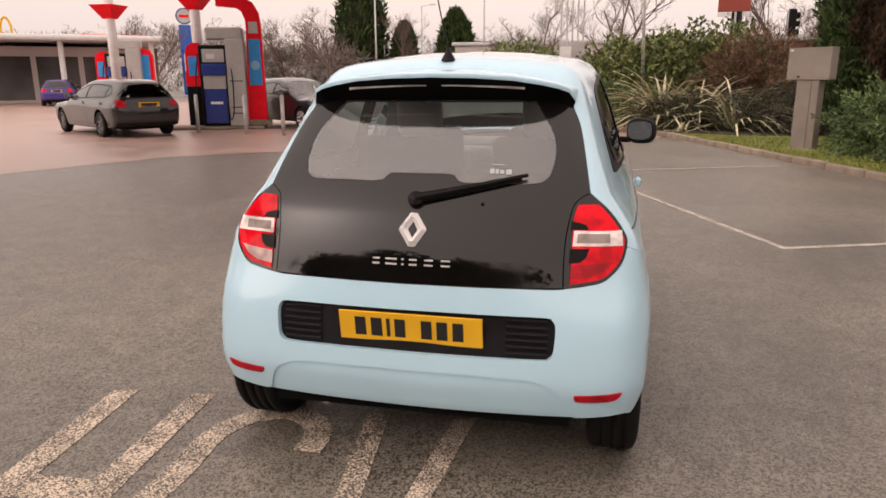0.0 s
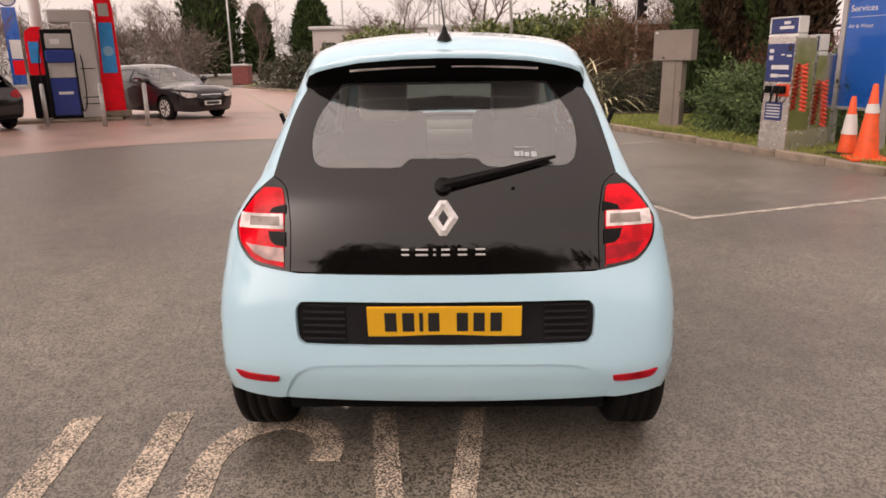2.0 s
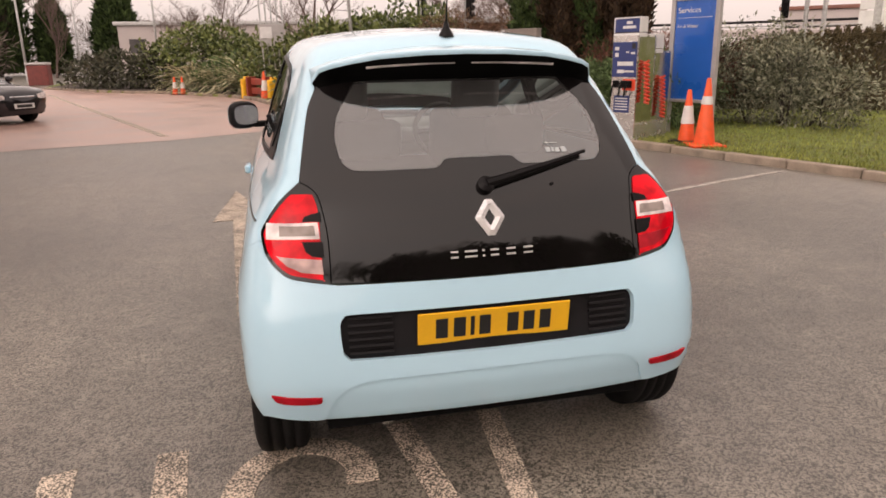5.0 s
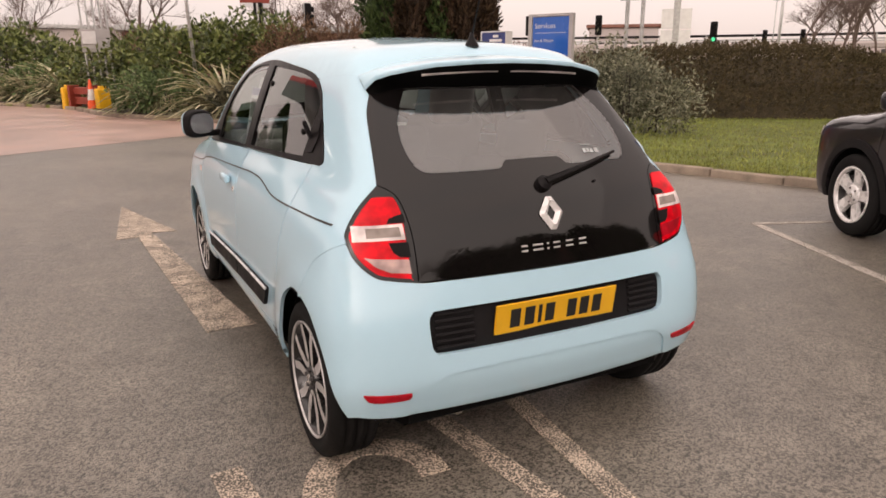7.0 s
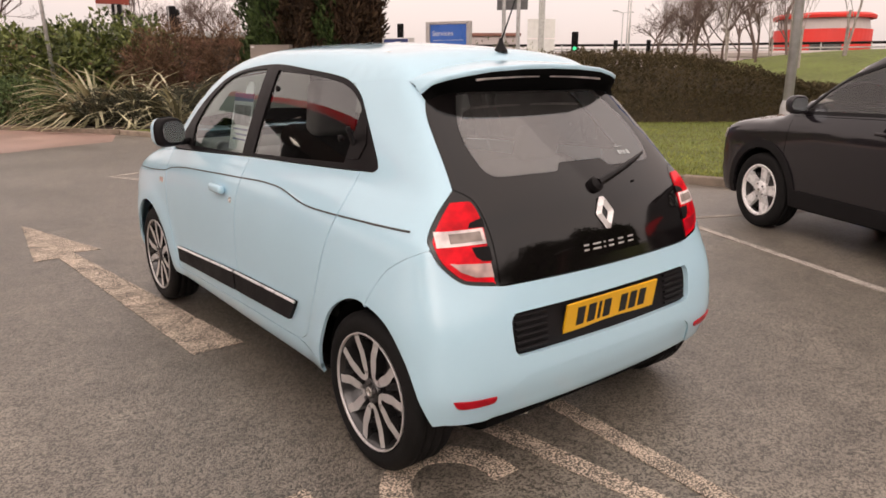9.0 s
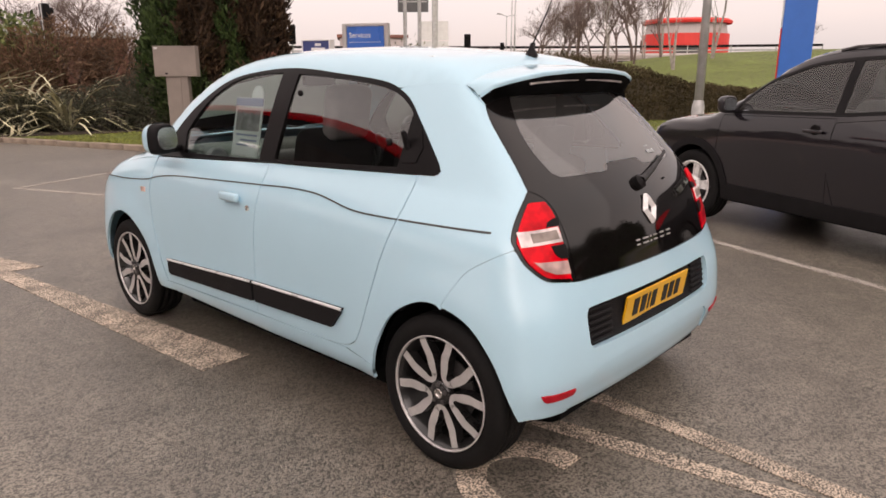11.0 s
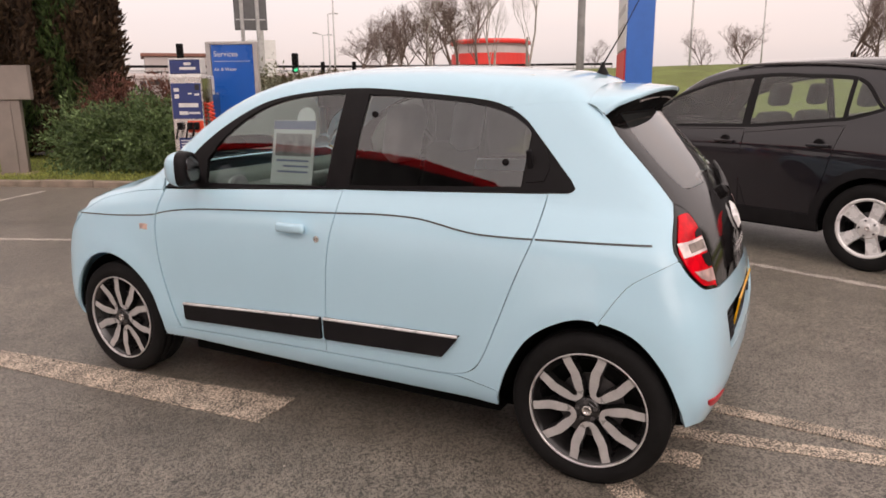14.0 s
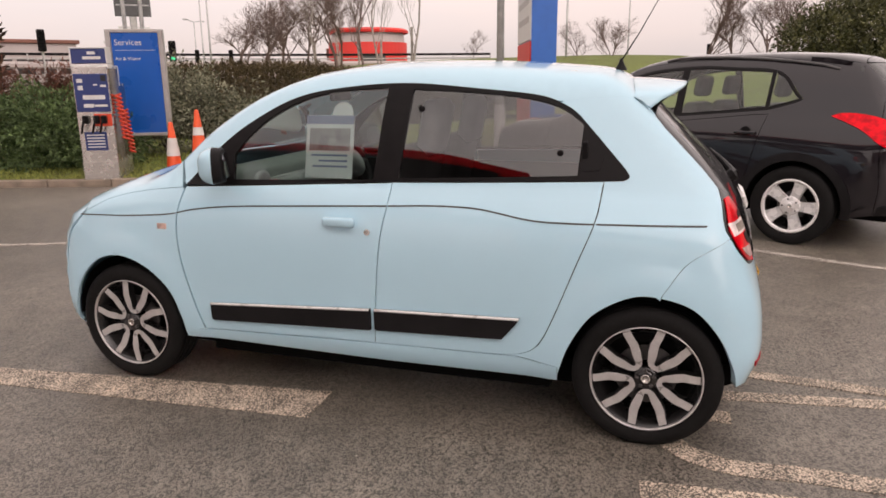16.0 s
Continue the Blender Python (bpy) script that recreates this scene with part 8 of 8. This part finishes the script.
WINTER = "bare winter tree with fine brown twigs"
for i, (x, y, z, s) in enumerate(((1.0, 30.5, 0.1, 0.95), (8.2, 31.5, 0.1, 0.9), (10.5, 33.5, 0.1, 0.85), (-4.7, 57.5, 0, 1.1), (-22.3, 30.1, 0, 0.62), (39.5, 26.1, 1.6, 0.62), (38.6, 23.9, 1.8, 0.66), (37.7, 19.4, 2.0, 0.75), (46.8, 32.8, 1.2, 0.8), (48.0, 30.9, 1.5, 0.95), (49.0, 29.0, 1.8, 0.9), (49.9, 27.4, 2.0, 0.85), (73.9, 20.4, 2.6, 0.55), (56.5, -3.0, 1.4, 1.0), (46.4, -4.3, 1.4, 0.7), (31.2, -4.8, 0.6, 0.68), (86.3, 6.1, 2.2, 0.9), (41.5, 21.5, 2.0, 0.95), (44.0, -9.0, 0.8, 0.9), (-46, 72, 0, 1.0), (-52, 66, 0, 1.05), (-25, 62, 0, 1.1), (-30, 64, 0, 1.0), (-38, 60, 0, 0.95), (-44, 58, 0, 1.0), (-20, 68, 0, 1.1), (-8, 66, 0, 1.0), (2, 62, 0, 0.9), (-34, 70, 0, 1.1), (12, 40, 0.1, 0.85), (16, 43, 0.1, 0.9), (38.5, 27.2, 1.5, 0.7), (39.8, 24.6, 1.8, 0.75), (40.6, 23.2, 1.9, 0.8), (42.4, 19.9, 2.1, 0.95), (46.4, 3.6, 1.9, 0.5), (46.3, 5.6, 1.9, 0.45), (46.4, -2.4, 1.5, 0.85), (46.1, -6.2, 1.3, 0.8), (45.9, -7.6, 1.2, 0.85))):
    tree(x, y, z, s, TREES[i % 3], WINTER)
for i, (x, y, z, s) in enumerate(((34.3, 15.3, 1.4, 0.85), (37.0, 20.8, 1.6, 0.8), (38.9, 15.1, 2.1, 0.95), (52.0, 24.5, 2.6, 0.9), (60, 30, 1.8, 0.9))):
    tree(x, y, z, s, BIRCHES[i % 2], "slender bare birch with a white trunk on the mound", BIRCH, "birches")


def dark_conifer(x, y, high, wide, label):
    cypress((x, y, 0), high, wide, 7000, label, False, 0.8)


dark_conifer(-29.3, 82.5, 15.5, 2.9, "broad dark evergreen tree beyond the road")
dark_conifer(-18.0, 85.5, 9.2, 2.0, "dark pointed evergreen tree beyond the road")
dark_conifer(-24.2, 84.0, 7.6, 1.3, "dark pointed evergreen tree beyond the road")
bush("evergreen_tree", (25.8, -6.6, 0.3), ((0, 0, 2.6, 2.0, 1.8, 1.4), (1.6, -1.2, 2.9, 1.6, 1.6, 1.3), (-1.2, 1.4, 2.2, 1.5, 1.4, 1.2), (2.5, -3.0, 2.6, 2.0, 1.8, 1.6)), 26000, 0.15, OLIVE, "broad dark evergreen tree past the parked SUV", "tree", stems=14)


# bare woodland beyond the road
WOOD = leaf_material("far_wood_twigs", (0.12, 0.098, 0.084), (0.29, 0.24, 0.21), 0.9)
for i, (x, y, w, h) in enumerate(((-62, 66, 9, 6.5), (-50, 74, 10, 7.5), (-40, 80, 9, 7.0), (-33, 72, 7, 5.2), (-24, 92, 10, 7.0), (-13, 90, 10, 6.2), (-3, 86, 9, 5.6), (7, 80, 9, 5.0), (17, 72, 9, 4.6), (27, 74, 8, 4.2))):
    bush("wood_thicket", (x, y, 0), ((0, 0, h * 0.42, w, 3.0, h * 0.5), (w * 0.6, 0.5, h * 0.5, w * 0.5, 2.5, h * 0.46), (-w * 0.5, 0, h * 0.55, w * 0.42, 2.5, h * 0.45)), 7000, 0.75, WOOD, "thicket of bare grey-brown trees beyond the road", "trees", slim=0.06, spread=0.6, group="far woodland", inner=0.2, stems=12, lumps=0.3)


# ---- distance ----
def far_building(m, w, d, h, wall, label, roof=None, windows=0):
    t = thing("far_building", m, label, "building", "far buildings")
    part("wall", box((w, d, h), (0, 0, 0), 0.05), wall, t)
    part("roof", box((w + 0.6, d + 0.6, 0.35), (0, 0, h), 0.08), roof or GALVANISED, t)
    for i in range(windows):
        part("window", box((1.4, 0.06, 1.3), (-w / 2 + (i + 0.5) * w / windows, -d / 2 - 0.02, h * 0.45), 0.01), SHOP_GLASS, t)
    return t


def drum_shop():
    t = thing("round_shop", pose(108, 47.5, 0), "round red shop with a pale glazed band and red roof", "building")
    part("drum_wall", turned([(6.5, 0), (6.5, 7.2)], 48), SHOP_RED, t, "red drum wall")
    part("glazed_band", turned([(6.2, 7.2), (5.9, 8.7)], 48), SHOP_PALE, t, "pale glazed band")
    part("roof", turned([(6.7, 8.7), (6.8, 9.1), (6.3, 9.4), (0, 9.8)], 48), SHOP_RED, t, "red roof rim")
    part("doorway", box((4, 0.4, 5.4), (-5.6, -3.2, 0), 0.05, (0, 0, -60)), SHOP_GLASS, t, "dark doorway")
    part("side_wing", box((7, 6, 6.6), (4, 5, 0), 0.1), BRICK_RED, t, "brown brick side wing")


drum_shop()
far_building(facing(51.5, 58.5, 0, -40), 7, 6, 5.0, SHOP_PALE, "pale far building with a dull red roof", BRICK_RED, 4)
far_building(facing(72, 62, 0, -48), 44, 8, 3.6, SHOP_PALE, "long low pale far building", None, 12)
far_building(facing(-38, 45, 0, 40), 9, 6, 3.6, BRICK_RED, "low far brick building with a flat roof", None, 3)
far_building(facing(9, 44, 0.1, -10), 15, 6, 3.2, BRICK_RED, "low brick building beyond the shrubs", None, 5)
far_building(facing(-2, 75, 0, 0), 26, 8, 4.6, SHOP_PALE, "long pale far building beyond the trees", None, 8)


def flyover():
    t = thing("flyover_rail", pose(0, 0, 0), "raised road edge with a dark guard rail", "flyover")
    line = [(30, 68), (44, 57.5), (58.8, 42.0), (65, 32.5), (72, 18)]
    for name, z, r, mat in (("guard_rail", 3.95, 0.12, TRIM_BLACK), ("lower_rail", 3.55, 0.07, GALVANISED), ("deck_edge", 3.0, 0.32, SHOP_PALE)):
        part(name, sweep([(x, y, z + 0.0) for x, y in spline(line, 6)], r, 6), mat, t)
    for x, y in dense(line, 4.0):
        part("rail_post", rod((x, y, 2.9), (x, y, 4.0), 0.06, sides=6), GALVANISED, t)
    for x, y in dense(line, 9.0):
        part("pier", box((0.7, 0.7, 2.9), (x, y, 0), 0.05), SHOP_PALE, t)


flyover()


# the evergreen belt at the far side of the car park
for i in range(9):
    x, h = -36 + i * 9.0, 7.2 + 1.6 * (i * 5 % 4) / 3 + max(0, i - 4) * 0.4
    w = 4.6 + 0.5 * (i * 3 % 4)
    bush("evergreen_tree", (x, -26.5 - (i * 3 % 4) * 0.8, 0), ((0, 0, h * 0.45, w, 1.6, h * 0.5), (w * 0.6, 0.4, h * 0.4, w * 0.6, 1.5, h * 0.42), (-w * 0.4, 0.2, h * 0.6, w * 0.4, 1.3, h * 0.4), (0, 0.6, 1.1, w * 1.15, 1.5, 1.9)), 5200, 0.7, CYPRESS_GREEN, "broad dark evergreen along the car park edge", "tree", group="evergreen belt", stems=6, core=0.8)

# the treeline and houses behind the eye, which the tailgate mirrors
for i in range(16):
    x = -34 + i * 4.6
    tree(x, -30 - (i * 7 % 5) * 1.6, 0, 1.25 + 0.06 * (i * 5 % 7), PLAIN_TREES[i % 2], "bare winter tree along the far side of the car park", FAR_TWIG, "trees behind")
far_building(facing(-6, -37, 0, 180), 34, 8, 3.8, BRICK_RED, "low brick building behind the car park", None, 8)
far_building(facing(30, -34, 0, 160), 26, 8, 4.4, BRICK_RED, "low brick building behind the car park", None, 6)


# ---- grass blades on the verge, thickest near the kerb ----
def grass():
    n = 60000
    u, w = rng.uniform(0, (KERB_B - KERB_A).length, n), 0.14 + 11.0 * rng.uniform(0, 1, n) ** 1.8
    x, y = KERB_A.x + KERB_WAY.x * u + KERB_IN.x * w, KERB_A.y + KERB_WAY.y * u + KERB_IN.y * w
    k = (x > KERB_A.x + 0.1) & (y < 14.5)
    at = np.column_stack([x, y, np.full(n, 0.09)])[k]
    me = leaf_mesh("blades", at, np.tile([0, 0, 1.6], (len(at), 1)), 0.06, 0.16, spread=0.55)
    tagged(part("grass_blades", me, BLADE), "short grass blades on the verge", "grass", kind="stuff")


grass()


# ---- kerb stones ----
def kerb_stone(length):
    bm = box((0.14, length - 0.012, 0.22), (0, 0, -0.115), 0.018)
    return mesh_of(bm, "kerb_stone")


kerb = tagged(new("kerb"), "long line of worn brown-grey concrete kerb stones", "kerb", kind="structure")
stone = kerb_stone(0.915)
stone.materials.append(CONCRETE)
turn = math.degrees(math.atan2(-KERB_WAY.x, KERB_WAY.y))
for i in range(int((KERB_B - KERB_A).length / 0.915)):
    p = KERB_A + KERB_WAY * (0.915 * (i + 0.5)) + KERB_IN * 0.07
    s = new("kerb_stone", stone)
    s.parent = kerb
    s.matrix_basis = pose(p.x, p.y, 0.006 * math.sin(i * 2.3), 0, 0.6 * math.sin(i * 1.7), turn)
low = kerb_stone(0.8)
low.materials.append(CONCRETE)
edge = dense(BED_EDGE, 0.8)
for a, b in zip(edge, edge[1:]):
    s = new("edge_stone", low)
    s.parent = kerb
    s.matrix_basis = pose((a[0] + b[0]) / 2, (a[1] + b[1]) / 2, 0.01, 0, 0, math.degrees(math.atan2(-(b[0] - a[0]), b[1] - a[1])))


# pale grit and scraps lying on the asphalt
def grit():
    r = np.random.default_rng(77)
    verts, faces = [], []
    for _ in range(420):
        x, y, s = r.uniform(-6.5, 6.5), r.uniform(-5.0, 7.0), 0.0025 + 0.006 * r.uniform(0, 1) ** 3
        if abs(x) < 0.95 and -0.6 < y < 3.2:
            continue
        a, flat = r.uniform(0, 6.28), r.uniform(0.35, 0.7)
        u, w = np.array([math.cos(a), math.sin(a), 0]) * s, np.array([-math.sin(a), math.cos(a), 0]) * s * r.uniform(0.5, 1.0)
        c, k = np.array([x, y, 0.002]), len(verts)
        verts += [c + u, c + w, c - u, c - w, c + (0, 0, s * flat)]
        faces += [(k, k + 1, k + 4), (k + 1, k + 2, k + 4), (k + 2, k + 3, k + 4), (k + 3, k, k + 4)]
    tagged(part("loose_grit", mesh_from("grit", [tuple(v) for v in verts], faces), GRIT), "pale loose grit scattered on the asphalt", "grit", kind="stuff")


GRIT = surface("pale_grit", (0.42, 0.39, 0.34), 0.8, vary=0.3, scale=1.5)
grit()
